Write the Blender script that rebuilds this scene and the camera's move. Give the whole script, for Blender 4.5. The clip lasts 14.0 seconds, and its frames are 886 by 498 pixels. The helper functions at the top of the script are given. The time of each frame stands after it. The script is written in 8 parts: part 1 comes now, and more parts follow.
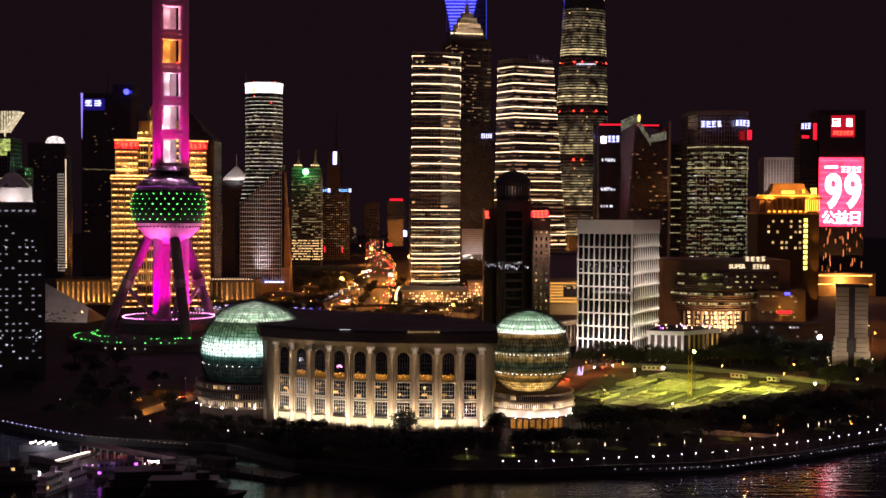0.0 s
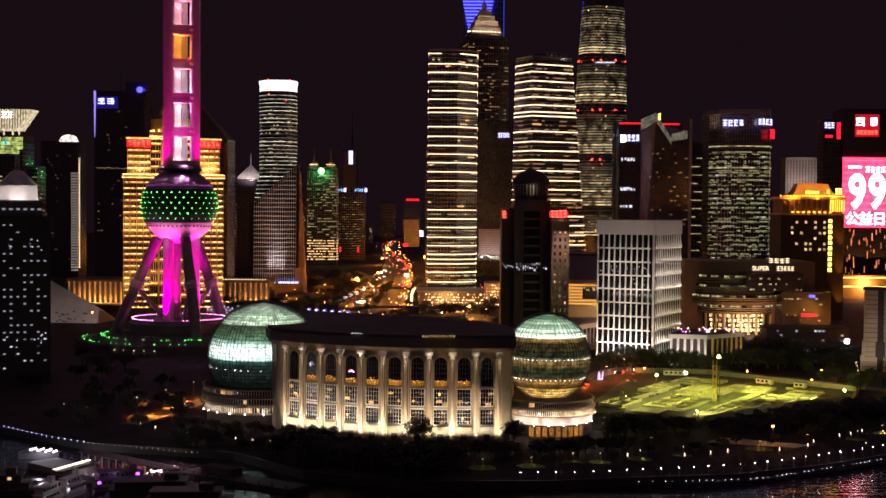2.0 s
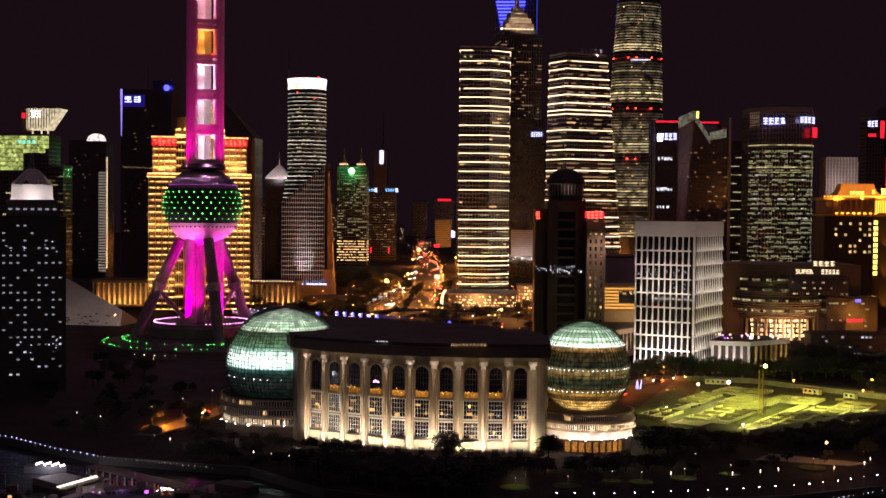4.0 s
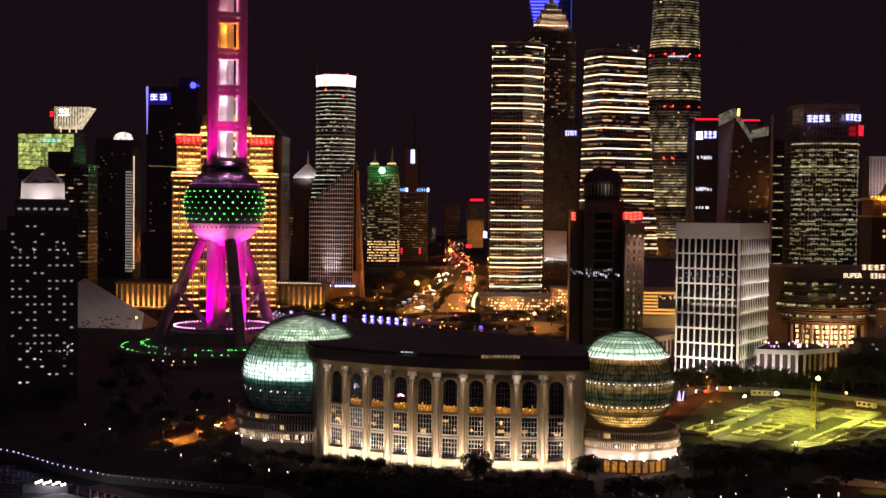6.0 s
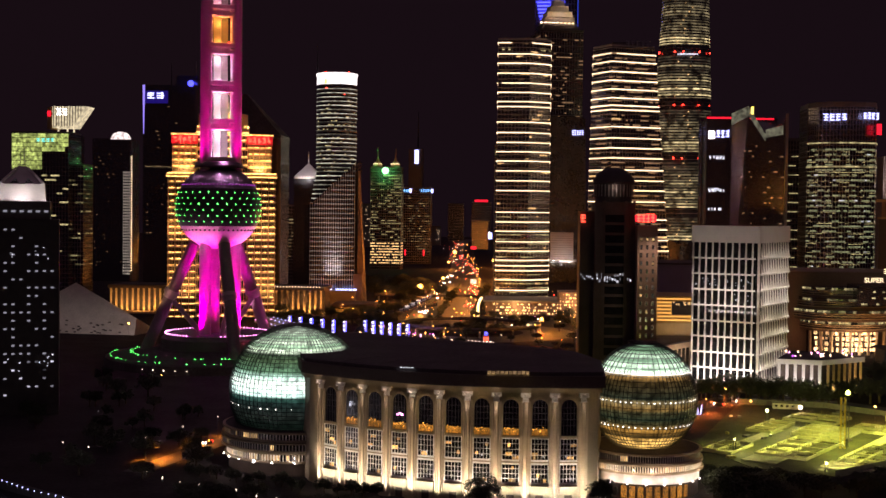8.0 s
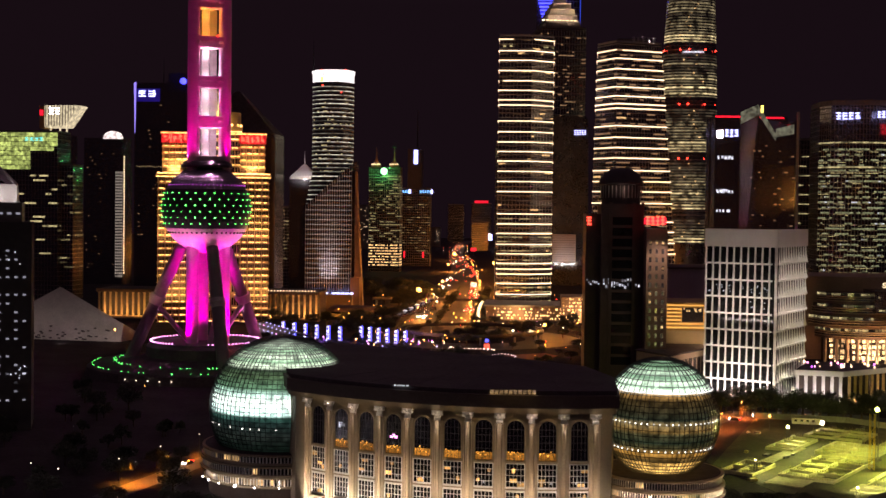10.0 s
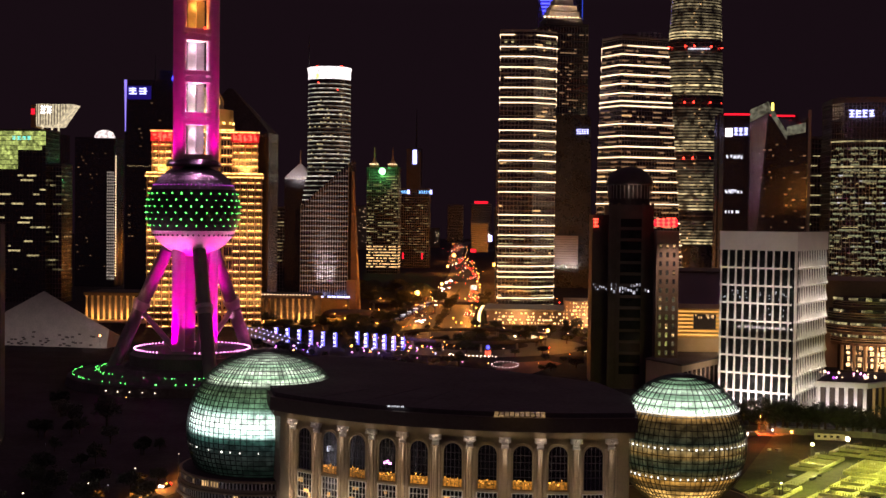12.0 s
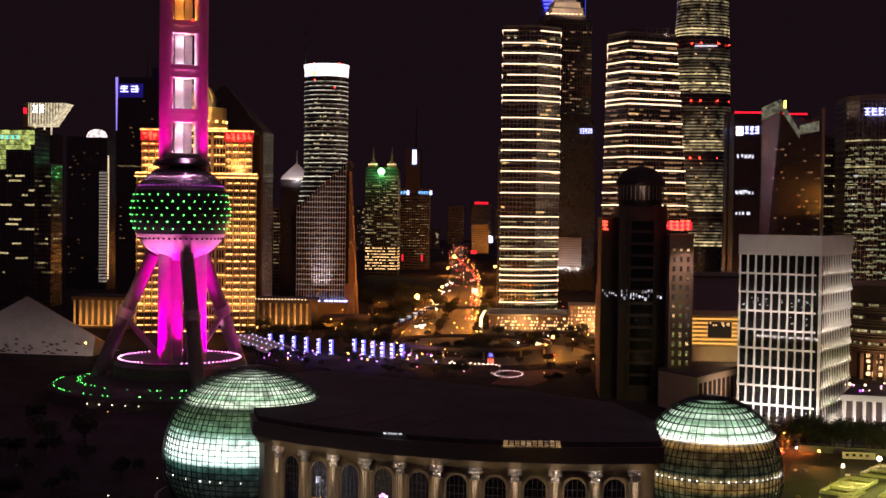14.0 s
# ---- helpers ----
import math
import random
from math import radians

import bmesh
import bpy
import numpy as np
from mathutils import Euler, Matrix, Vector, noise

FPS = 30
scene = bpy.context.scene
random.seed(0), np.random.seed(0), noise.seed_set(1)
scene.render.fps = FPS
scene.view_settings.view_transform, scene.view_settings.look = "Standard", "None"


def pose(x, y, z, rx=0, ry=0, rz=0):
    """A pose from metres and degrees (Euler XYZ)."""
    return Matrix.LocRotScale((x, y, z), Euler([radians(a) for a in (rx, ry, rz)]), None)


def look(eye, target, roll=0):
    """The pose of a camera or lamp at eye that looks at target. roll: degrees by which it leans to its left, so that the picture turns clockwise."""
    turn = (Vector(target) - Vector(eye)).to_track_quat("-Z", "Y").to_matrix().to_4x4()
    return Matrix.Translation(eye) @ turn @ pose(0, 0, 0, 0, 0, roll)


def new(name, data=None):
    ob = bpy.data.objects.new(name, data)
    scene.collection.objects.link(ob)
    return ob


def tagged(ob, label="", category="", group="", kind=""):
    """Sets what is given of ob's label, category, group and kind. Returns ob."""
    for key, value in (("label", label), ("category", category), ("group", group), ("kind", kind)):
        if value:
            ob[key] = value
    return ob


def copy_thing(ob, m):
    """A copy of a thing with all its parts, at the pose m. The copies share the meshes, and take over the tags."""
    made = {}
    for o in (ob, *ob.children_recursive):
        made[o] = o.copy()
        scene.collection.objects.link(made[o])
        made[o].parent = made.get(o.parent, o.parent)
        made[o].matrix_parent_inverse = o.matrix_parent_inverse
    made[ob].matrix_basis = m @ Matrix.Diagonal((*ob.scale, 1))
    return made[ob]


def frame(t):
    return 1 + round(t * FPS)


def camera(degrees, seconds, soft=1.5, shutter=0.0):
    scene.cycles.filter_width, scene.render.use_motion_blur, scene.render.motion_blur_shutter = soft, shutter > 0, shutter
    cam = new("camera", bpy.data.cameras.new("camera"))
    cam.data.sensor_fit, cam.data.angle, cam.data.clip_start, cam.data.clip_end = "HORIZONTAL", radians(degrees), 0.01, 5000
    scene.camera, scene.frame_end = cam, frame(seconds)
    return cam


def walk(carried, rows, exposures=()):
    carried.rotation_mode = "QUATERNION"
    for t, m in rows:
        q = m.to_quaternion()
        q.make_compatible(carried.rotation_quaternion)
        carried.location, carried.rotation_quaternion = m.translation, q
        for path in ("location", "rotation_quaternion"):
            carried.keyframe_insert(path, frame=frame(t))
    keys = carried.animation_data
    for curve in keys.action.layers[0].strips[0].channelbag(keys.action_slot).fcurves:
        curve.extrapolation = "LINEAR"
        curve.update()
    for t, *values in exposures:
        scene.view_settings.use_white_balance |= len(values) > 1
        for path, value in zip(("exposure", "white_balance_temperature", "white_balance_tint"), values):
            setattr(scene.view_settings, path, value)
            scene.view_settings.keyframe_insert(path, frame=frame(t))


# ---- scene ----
cam = camera(38.39, 14.0)
PATH = [
    (0.0, look((0.00, -0.00, 89.46), (-1.59, 799.66, 66.23), 0.298)),
    (0.5, look((-0.04, 4.32, 89.24), (-3.94, 803.97, 66.04), 0.320)),
    (1.0, look((-0.01, 8.91, 89.07), (-6.54, 808.55, 65.97), 0.366)),
    (1.5, look((0.08, 14.04, 89.06), (-9.12, 813.65, 65.93), 0.399)),
    (2.0, look((0.22, 19.82, 89.09), (-11.85, 819.39, 65.96), 0.433)),
    (2.5, look((0.31, 26.26, 89.15), (-15.81, 825.76, 66.06), 0.435)),
    (3.0, look((0.36, 33.33, 89.22), (-20.75, 832.72, 66.10), 0.469)),
    (5.5, look((-0.21, 74.17, 89.45), (-48.26, 872.39, 66.23), 0.589)),
    (6.0, look((-0.38, 82.64, 89.65), (-52.74, 880.58, 66.32), 0.619)),
    (6.5, look((-0.70, 91.23, 89.89), (-55.43, 889.02, 66.65), 0.614)),
    (7.0, look((-1.12, 99.90, 90.09), (-56.06, 897.67, 66.93), 0.635)),
    (7.5, look((-1.62, 108.64, 90.30), (-56.76, 906.41, 67.30), 0.623)),
    (8.0, look((-2.11, 117.46, 90.43), (-57.37, 915.22, 67.50), 0.625)),
    (10.5, look((-4.64, 161.68, 91.19), (-59.82, 959.46, 68.88), 0.685)),
    (11.0, look((-5.22, 170.58, 91.28), (-60.37, 968.36, 68.94), 0.688)),
    (11.5, look((-5.84, 179.49, 91.41), (-60.88, 977.28, 69.29), 0.695)),
    (12.0, look((-6.44, 188.35, 91.53), (-61.29, 986.16, 69.50), 0.682)),
    (12.5, look((-7.04, 197.16, 91.64), (-61.84, 994.98, 69.70), 0.684)),
    (13.0, look((-7.71, 205.93, 91.84), (-62.42, 1003.76, 70.05), 0.681)),
    (13.5, look((-8.55, 214.69, 92.10), (-63.11, 1012.54, 70.38), 0.672)),
    (14.0, look((-9.51, 223.44, 92.39), (-64.22, 1021.27, 70.67), 0.683)),
]
walk(cam, PATH, [(0.0, 0.33, 6800, 28), (14.0, 0.33, 6800, 28)])

# ---- night sky ----
world = bpy.data.worlds.new("night_sky")
scene.world = world
world.use_nodes = True
_bg = world.node_tree.nodes["Background"]
_n, _l = world.node_tree.nodes, world.node_tree.links
_bg.inputs["Strength"].default_value = 0.0062
# dull by the horizon; a brighter city glow overhead, unseen, is added to lift dark surfaces
_tc, _sp, _cr = _n.new("ShaderNodeTexCoord"), _n.new("ShaderNodeSeparateXYZ"), _n.new("ShaderNodeValToRGB")
_l.new(_tc.outputs["Generated"], _sp.inputs[0])
_l.new(_sp.outputs["Z"], _cr.inputs["Fac"])
_cr.color_ramp.elements[0].position, _cr.color_ramp.elements[0].color = 0.16, (1.0, 0.54, 0.80, 1)
_cr.color_ramp.elements[1].position, _cr.color_ramp.elements[1].color = 0.8, (8.0, 5.0, 6.9, 1)
_l.new(_cr.outputs["Color"], _bg.inputs["Color"])


# ---- lamps ----
def aim(ob, target):
    ob.matrix_world = look(ob.location, target)
    return ob


def spot(name, at, target, power, colour, angle=60, blend=0.6, radius=0.5):
    d = bpy.data.lights.new(name, "SPOT")
    d.energy, d.color, d.spot_size, d.spot_blend, d.shadow_soft_size = power, colour, radians(angle), blend, radius
    ob = new(name, d)
    ob.matrix_world = look(at, target)
    return ob


def bulb(name, at, power, colour, radius=0.4):
    d = bpy.data.lights.new(name, "POINT")
    d.energy, d.color, d.shadow_soft_size = power, colour, radius
    ob = new(name, d)
    ob.location = at
    return ob


def strip(name, at, target, length, depth, power, colour, spread=180):
    d = bpy.data.lights.new(name, "AREA")
    d.shape, d.size, d.size_y, d.energy, d.color, d.spread = "RECTANGLE", length, depth, power, colour, radians(spread)
    ob = new(name, d)
    ob.matrix_world = look(at, target)
    return ob


# ---- materials ----
def surface(name, colour, rough=0.7, metal=0.0, vary=0.25, size=6.0, bump=0.0, coat=0.0, fine=None, ior=1.45):
    """A surface with broad stains and fine grain in world space."""
    m = bpy.data.materials.new(name)
    m.use_nodes = True
    n, l = m.node_tree.nodes, m.node_tree.links
    b = n["Principled BSDF"]
    b.inputs["Roughness"].default_value, b.inputs["Metallic"].default_value = rough, metal
    b.inputs["IOR"].default_value = ior
    b.inputs["Coat Weight"].default_value = coat
    g = n.new("ShaderNodeNewGeometry")
    t1, t2 = n.new("ShaderNodeTexNoise"), n.new("ShaderNodeTexNoise")
    t1.inputs["Scale"].default_value, t1.inputs["Detail"].default_value = 1.0 / size, 4
    t2.inputs["Scale"].default_value, t2.inputs["Detail"].default_value = 1.0 / (fine or size * 0.12), 3
    l.new(g.outputs["Position"], t1.inputs["Vector"])
    l.new(g.outputs["Position"], t2.inputs["Vector"])
    info = n.new("ShaderNodeObjectInfo")
    add = n.new("ShaderNodeMath")
    add.operation = "ADD"
    l.new(t1.outputs["Fac"], add.inputs[0])
    l.new(t2.outputs["Fac"], add.inputs[1])
    add2 = n.new("ShaderNodeMath")
    add2.operation = "MULTIPLY_ADD"
    l.new(info.outputs["Random"], add2.inputs[0])
    add2.inputs[1].default_value = 0.35
    l.new(add.outputs[0], add2.inputs[2])
    r = n.new("ShaderNodeMapRange")
    r.inputs["From Min"].default_value, r.inputs["From Max"].default_value = 0.7, 1.65
    r.inputs["To Min"].default_value, r.inputs["To Max"].default_value = 1.0 - vary, 1.0 + vary
    l.new(add2.outputs[0], r.inputs["Value"])
    mix = n.new("ShaderNodeVectorMath")
    mix.operation = "SCALE"
    mix.inputs[0].default_value = colour
    l.new(r.outputs["Result"], mix.inputs["Scale"])
    l.new(mix.outputs["Vector"], b.inputs["Base Color"])
    if bump:
        bp = n.new("ShaderNodeBump")
        bp.inputs["Strength"].default_value, bp.inputs["Distance"].default_value = bump, 0.1
        l.new(t2.outputs["Fac"], bp.inputs["Height"])
        l.new(bp.outputs["Normal"], b.inputs["Normal"])
    return m


def glow(name, colour, power, vary=0.0, patch=0.0, size=2.0):
    """A lamp, lit sign or lit room behind glass; vary: from piece to piece, patch: over one piece."""
    m = bpy.data.materials.new(name)
    m.use_nodes = True
    n, l = m.node_tree.nodes, m.node_tree.links
    b = n["Principled BSDF"]
    b.inputs["Base Color"].default_value = (0.05, 0.05, 0.05, 1)
    b.inputs["Roughness"].default_value = 0.3
    b.inputs["Emission Color"].default_value = (*colour, 1)
    b.inputs["Emission Strength"].default_value = power
    last = None
    if vary:
        info, r = n.new("ShaderNodeObjectInfo"), n.new("ShaderNodeMapRange")
        r.inputs["To Min"].default_value, r.inputs["To Max"].default_value = power * (1 - vary), power * (1 + vary)
        l.new(info.outputs["Random"], r.inputs["Value"])
        last = r.outputs["Result"]
    if patch:
        g, t, r2 = n.new("ShaderNodeNewGeometry"), n.new("ShaderNodeTexNoise"), n.new("ShaderNodeMapRange")
        t.inputs["Scale"].default_value, t.inputs["Detail"].default_value = 1.0 / size, 2
        l.new(g.outputs["Position"], t.inputs["Vector"])
        r2.inputs["From Min"].default_value, r2.inputs["From Max"].default_value = 0.35, 0.65
        r2.inputs["To Min"].default_value, r2.inputs["To Max"].default_value = 1 - patch, 1 + patch
        l.new(t.outputs["Fac"], r2.inputs["Value"])
        mu = n.new("ShaderNodeMath")
        mu.operation = "MULTIPLY"
        mu.inputs[0].default_value = power
        if last:
            l.new(last, mu.inputs[0])
        l.new(r2.outputs["Result"], mu.inputs[1])
        last = mu.outputs[0]
    if last:
        l.new(last, b.inputs["Emission Strength"])
    return m


M_glass = surface("dark_glass", (0.055, 0.05, 0.06), 0.2, 0.0, 0.4, 20, 0.02, ior=2.5)
M_glass_b = surface("bluish_glass", (0.045, 0.05, 0.06), 0.18, 0.0, 0.4, 20, 0.02, ior=2.1)
M_slab = surface("dark_cladding", (0.13, 0.115, 0.11), 0.5, 0.2, 0.3, 12)
M_slab_w = surface("pale_metal_cladding", (0.35, 0.34, 0.33), 0.45, 0.3, 0.2, 10)
M_conc = surface("grey_concrete", (0.28, 0.27, 0.26), 0.85, 0, 0.25, 8, 0.2)
M_brown = surface("brown_stone_cladding", (0.22, 0.15, 0.11), 0.7, 0, 0.25, 9, 0.1)
M_stone = surface("cream_limestone", (0.47, 0.385, 0.275), 0.75, 0, 0.18, 5, 0.25, fine=0.4)
M_white = surface("white_stone_panel", (0.74, 0.71, 0.68), 0.6, 0, 0.1, 6, 0.1)
M_gold = surface("yellow_granite", (0.48, 0.33, 0.15), 0.6, 0, 0.2, 7, 0.1)
M_roof = surface("dark_roof_sheet", (0.10, 0.088, 0.09), 0.9, 0, 0.4, 15, 0.1, ior=1.2)
M_steel = surface("painted_steel", (0.12, 0.12, 0.125), 0.4, 0.6, 0.2, 3)
M_pearl = surface("pink_mosaic_cladding", (0.58, 0.42, 0.5), 0.5, 0.1, 0.15, 4, 0.1)
M_pearl_d = surface("dark_sphere_band", (0.07, 0.06, 0.07), 0.35, 0.3, 0.2, 4)
M_ground = surface("dark_paving_and_lawn", (0.036, 0.031, 0.033), 0.95, 0, 0.6, 18, 0.3, fine=2, ior=1.2)
M_grass = surface("lawn", (0.05, 0.075, 0.025), 0.95, 0, 0.45, 9, 0.4, fine=0.6)
M_asphalt = surface("asphalt", (0.075, 0.072, 0.07), 0.75, 0, 0.3, 14, 0.2, fine=0.8)
M_pave = surface("granite_paving", (0.2, 0.19, 0.18), 0.8, 0, 0.25, 7, 0.2, fine=0.8)
M_dbrown = surface("dark_brown_stone", (0.09, 0.066, 0.058), 0.8, 0, 0.3, 6, 0.1)
M_bark = surface("bark", (0.09, 0.065, 0.045), 0.9, 0, 0.3, 1, 0.5)
M_quay = surface("dark_quay_concrete", (0.05, 0.047, 0.045), 0.6, 0, 0.35, 6, 0.2, fine=0.7)
M_leaf = surface("leaves", (0.06, 0.07, 0.044), 0.6, 0, 0.45, 2.5, fine=0.5)
M_earth = surface("bare_site_earth", (0.05, 0.05, 0.026), 0.95, 0, 0.8, 9, 0.8, fine=1.1)
M_site = surface("site_concrete", (0.46, 0.44, 0.30), 0.9, 0, 0.5, 8, 0.3, fine=0.9)
M_black = surface("black_stone", (0.06, 0.05, 0.052), 0.8, 0, 0.3, 3)

L_band = glow("warm_white_led_band", (1.0, 0.76, 0.44), 2.0, 0.12, 0.1, 30)
L_warm = glow("warm_lit_room", (1.0, 0.66, 0.26), 0.6, 0.75, 0.5, 1.6)
L_pale = glow("pale_lit_room", (1.0, 0.92, 0.42), 0.26, 0.8, 0.6, 2.2)
L_cool = glow("cool_lit_room", (0.80, 0.90, 1.0), 0.5, 0.8, 0.5, 2.0)
L_gold = glow("golden_cornice_lamp", (1.0, 0.57, 0.15), 3.4, 0.45, 0.7, 1.6)
L_white = glow("white_lamp", (1.0, 0.97, 0.92), 6.0)
L_sodium = glow("sodium_lamp", (1.0, 0.42, 0.07), 9.0, 0.4)
L_red = glow("red_sign", (1.0, 0.015, 0.03), 1.3, 0.1)
L_redhot = glow("red_neon_core", (1.0, 0.07, 0.035), 3.6)
L_blue = glow("blue_lamp", (0.05, 0.06, 1.0), 3.5)
L_bluew = glow("blue_white_sign", (0.42, 0.48, 1.0), 2.6)
L_green = glow("green_lamp", (0.03, 1.0, 0.13), 3.5, 0.5)
L_tail = glow("tail_lamp", (1.0, 0.04, 0.02), 5.0, 0.5)
L_head = glow("head_lamp", (1.0, 0.88, 0.66), 9.0, 0.5)
L_violet = glow("violet_lamp", (0.55, 0.1, 1.0), 2.5, 0.4)
L_pink = glow("pink_lamp", (1.0, 0.35, 0.85), 4.0, 0.4)
L_orange = glow("orange_cornice_lamp", (1.0, 0.36, 0.03), 4.0, 0.3)
L_yellow = glow("yellow_sign", (1.0, 0.85, 0.12), 2.5, 0.2)


# ---- mesh building ----
def ball_lamp(name, x, y, z, r, material, label, category, group):
    """A small far lamp: a thin pole and a glowing head in one mesh."""
    b = Bag().tube((x, y, 0), (x, y, z), 0.12, 0.08, 5)
    n = len(b.f)
    b.ball((x, y, z), r, 8, 5)
    ob = solo(name, b, [M_steel, material], label, category, group=group)
    ob.data.polygons.foreach_set("material_index", [0 if k < n else 1 for k in range(len(b.f))])
    return ob


class Bag:
    """Vertices and faces gathered for one mesh."""

    def __init__(self):
        self.v, self.f = [], []

    def add(self, v, f):
        o = len(self.v)
        self.v += [tuple(p) for p in v]
        self.f += [tuple(i + o for i in q) for q in f]
        return self

    def box(self, x0, y0, z0, x1, y1, z1, m=None):
        v = [(x, y, z) for z in (z0, z1) for x, y in ((x0, y0), (x1, y0), (x1, y1), (x0, y1))]
        if m is not None:
            v = [m @ Vector(p) for p in v]
        return self.add(v, [(3, 2, 1, 0), (4, 5, 6, 7), (0, 1, 5, 4), (1, 2, 6, 5), (2, 3, 7, 6), (3, 0, 4, 7)])

    def loft(self, rings, closed=True, caps=True):
        """Rings of equal length, from the bottom up, each run round anticlockwise."""
        n, o = len(rings[0]), len(self.v)
        self.v += [tuple(p) for r in rings for p in r]
        for k in range(len(rings) - 1):
            for i in range(n if closed else n - 1):
                j = (i + 1) % n
                self.f.append((o + k * n + i, o + k * n + j, o + (k + 1) * n + j, o + (k + 1) * n + i))
        if caps and closed:
            self.f.append(tuple(o + i for i in reversed(range(n))))
            self.f.append(tuple(o + (len(rings) - 1) * n + i for i in range(n)))
        return self

    def prism(self, poly, z0, z1):
        return self.loft([[(x, y, z) for x, y in poly] for z in (z0, z1)])

    def ring(self, outer, inner, z0, z1):
        """A band between two outlines."""
        n, o = len(outer), len(self.v)
        self.v += [(x, y, z) for z in (z0, z1) for p in (outer, inner) for x, y in p]
        for i in range(n):
            j = (i + 1) % n
            a, b, c, d = o, o + n, o + 2 * n, o + 3 * n
            self.f += [(a + i, a + j, c + j, c + i), (b + j, b + i, d + i, d + j), (c + i, c + j, d + j, d + i), (a + j, a + i, b + i, b + j)]
        return self

    def tube(self, a, b, r0, r1=None, n=12):
        a, b = Vector(a), Vector(b)
        r1 = r0 if r1 is None else r1
        w = (b - a).normalized()
        u = w.orthogonal().normalized()
        s = w.cross(u)
        return self.loft([[p + r * (math.cos(6.28319 * i / n) * u + math.sin(6.28319 * i / n) * s) for i in range(n)] for p, r in ((a, r0), (b, r1))])

    def turned(self, profile, n=32, at=(0, 0)):
        """A turned shape from (radius, z) rows, bottom up."""
        return self.loft([[(at[0] + r * math.cos(6.28319 * i / n), at[1] + r * math.sin(6.28319 * i / n), z) for i in range(n)] for r, z in profile])

    def ball(self, c, r, n=16, rows=8):
        pr = [(max(0.02 * r, r * math.cos(a)), c[2] + r * math.sin(a)) for a in (math.pi * (k / rows - 0.5) for k in range(rows + 1))]
        return self.turned(pr, n, (c[0], c[1]))

    def mesh(self, name, material, smooth=False):
        me = bpy.data.meshes.new(name)
        me.from_pydata(self.v, [], self.f)
        for m in material if isinstance(material, (list, tuple)) else [material]:
            me.materials.append(m)
        if smooth:
            me.polygons.foreach_set("use_smooth", [True] * len(me.polygons))
            me.set_sharp_from_angle(angle=radians(35))
        return me


def thing(name, label, category, group="", kind="", at=(0, 0, 0), rz=0):
    ob = new(name)
    ob.empty_display_size = 1
    ob.matrix_world = pose(*at, 0, 0, rz)
    return tagged(ob, label, category, group, kind)


def part(name, bag, material, parent, label="", smooth=False, kind=""):
    """One mesh object under a thing or a part, in the parent's own axes."""
    ob = new(name, bag if isinstance(bag, bpy.types.Mesh) else bag.mesh(name, material, smooth))
    ob.parent = parent
    return tagged(ob, label, "", "", kind)


def placed(name, mesh, m, parent, label=""):
    """A part on a shared mesh, at the pose m in the parent's axes."""
    ob = new(name, mesh)
    ob.parent = parent
    ob.matrix_local = m
    return tagged(ob, label)


def solo(name, bag, material, label, category, kind="", group="", smooth=False):
    return tagged(new(name, bag.mesh(name, material, smooth)), label, category, group, kind)


UNIT = {}


def unit(material):
    """A one metre block, centred, shared by all panes of one material."""
    if material.name not in UNIT:
        UNIT[material.name] = Bag().box(-0.5, -0.5, -0.5, 0.5, 0.5, 0.5).mesh("block_" + material.name, material)
    return UNIT[material.name]


def panes(parent, cells, material, name="window", most=48):
    """Lit panes: (x, y, z, turn in radians, width, height, thickness). Those past the most are joined."""
    rest, most = Bag(), min(most, 16)
    for k, (x, y, z, a, w, h, t) in enumerate(cells):
        m = Matrix.Translation((x, y, z)) @ Matrix.Rotation(a, 4, "Z") @ Matrix.Diagonal((w, t, h, 1))
        if k < most:
            placed(name, unit(material), m, parent)
        else:
            rest.box(-0.5, -0.5, -0.5, 0.5, 0.5, 0.5, m)
    if rest.v:
        part("far_" + name, rest, material, parent, kind="stuff")


def rect(cx, cy, w, d, deg=0):
    c, s = math.cos(radians(deg)), math.sin(radians(deg))
    return [(cx + x * c - y * s, cy + x * s + y * c) for x, y in ((-w / 2, -d / 2), (w / 2, -d / 2), (w / 2, d / 2), (-w / 2, d / 2))]


def oval(cx, cy, a, b, n=32, deg=0):
    c, s = math.cos(radians(deg)), math.sin(radians(deg))
    out = []
    for i in range(n):
        x, y = a * math.cos(6.28319 * i / n), b * math.sin(6.28319 * i / n)
        out.append((cx + x * c - y * s, cy + x * s + y * c))
    return out


def scaled(poly, k):
    cx, cy = sum(p[0] for p in poly) / len(poly), sum(p[1] for p in poly) / len(poly)
    return [(cx + (x - cx) * k, cy + (y - cy) * k) for x, y in poly]


def grown(poly, d):
    cx, cy = sum(p[0] for p in poly) / len(poly), sum(p[1] for p in poly) / len(poly)
    r = max(math.hypot(x - cx, y - cy) for x, y in poly)
    return scaled(poly, 1 + d / r)


def mixed(a, b, t):
    return [(p[0] + (q[0] - p[0]) * t, p[1] + (q[1] - p[1]) * t) for p, q in zip(a, b)]


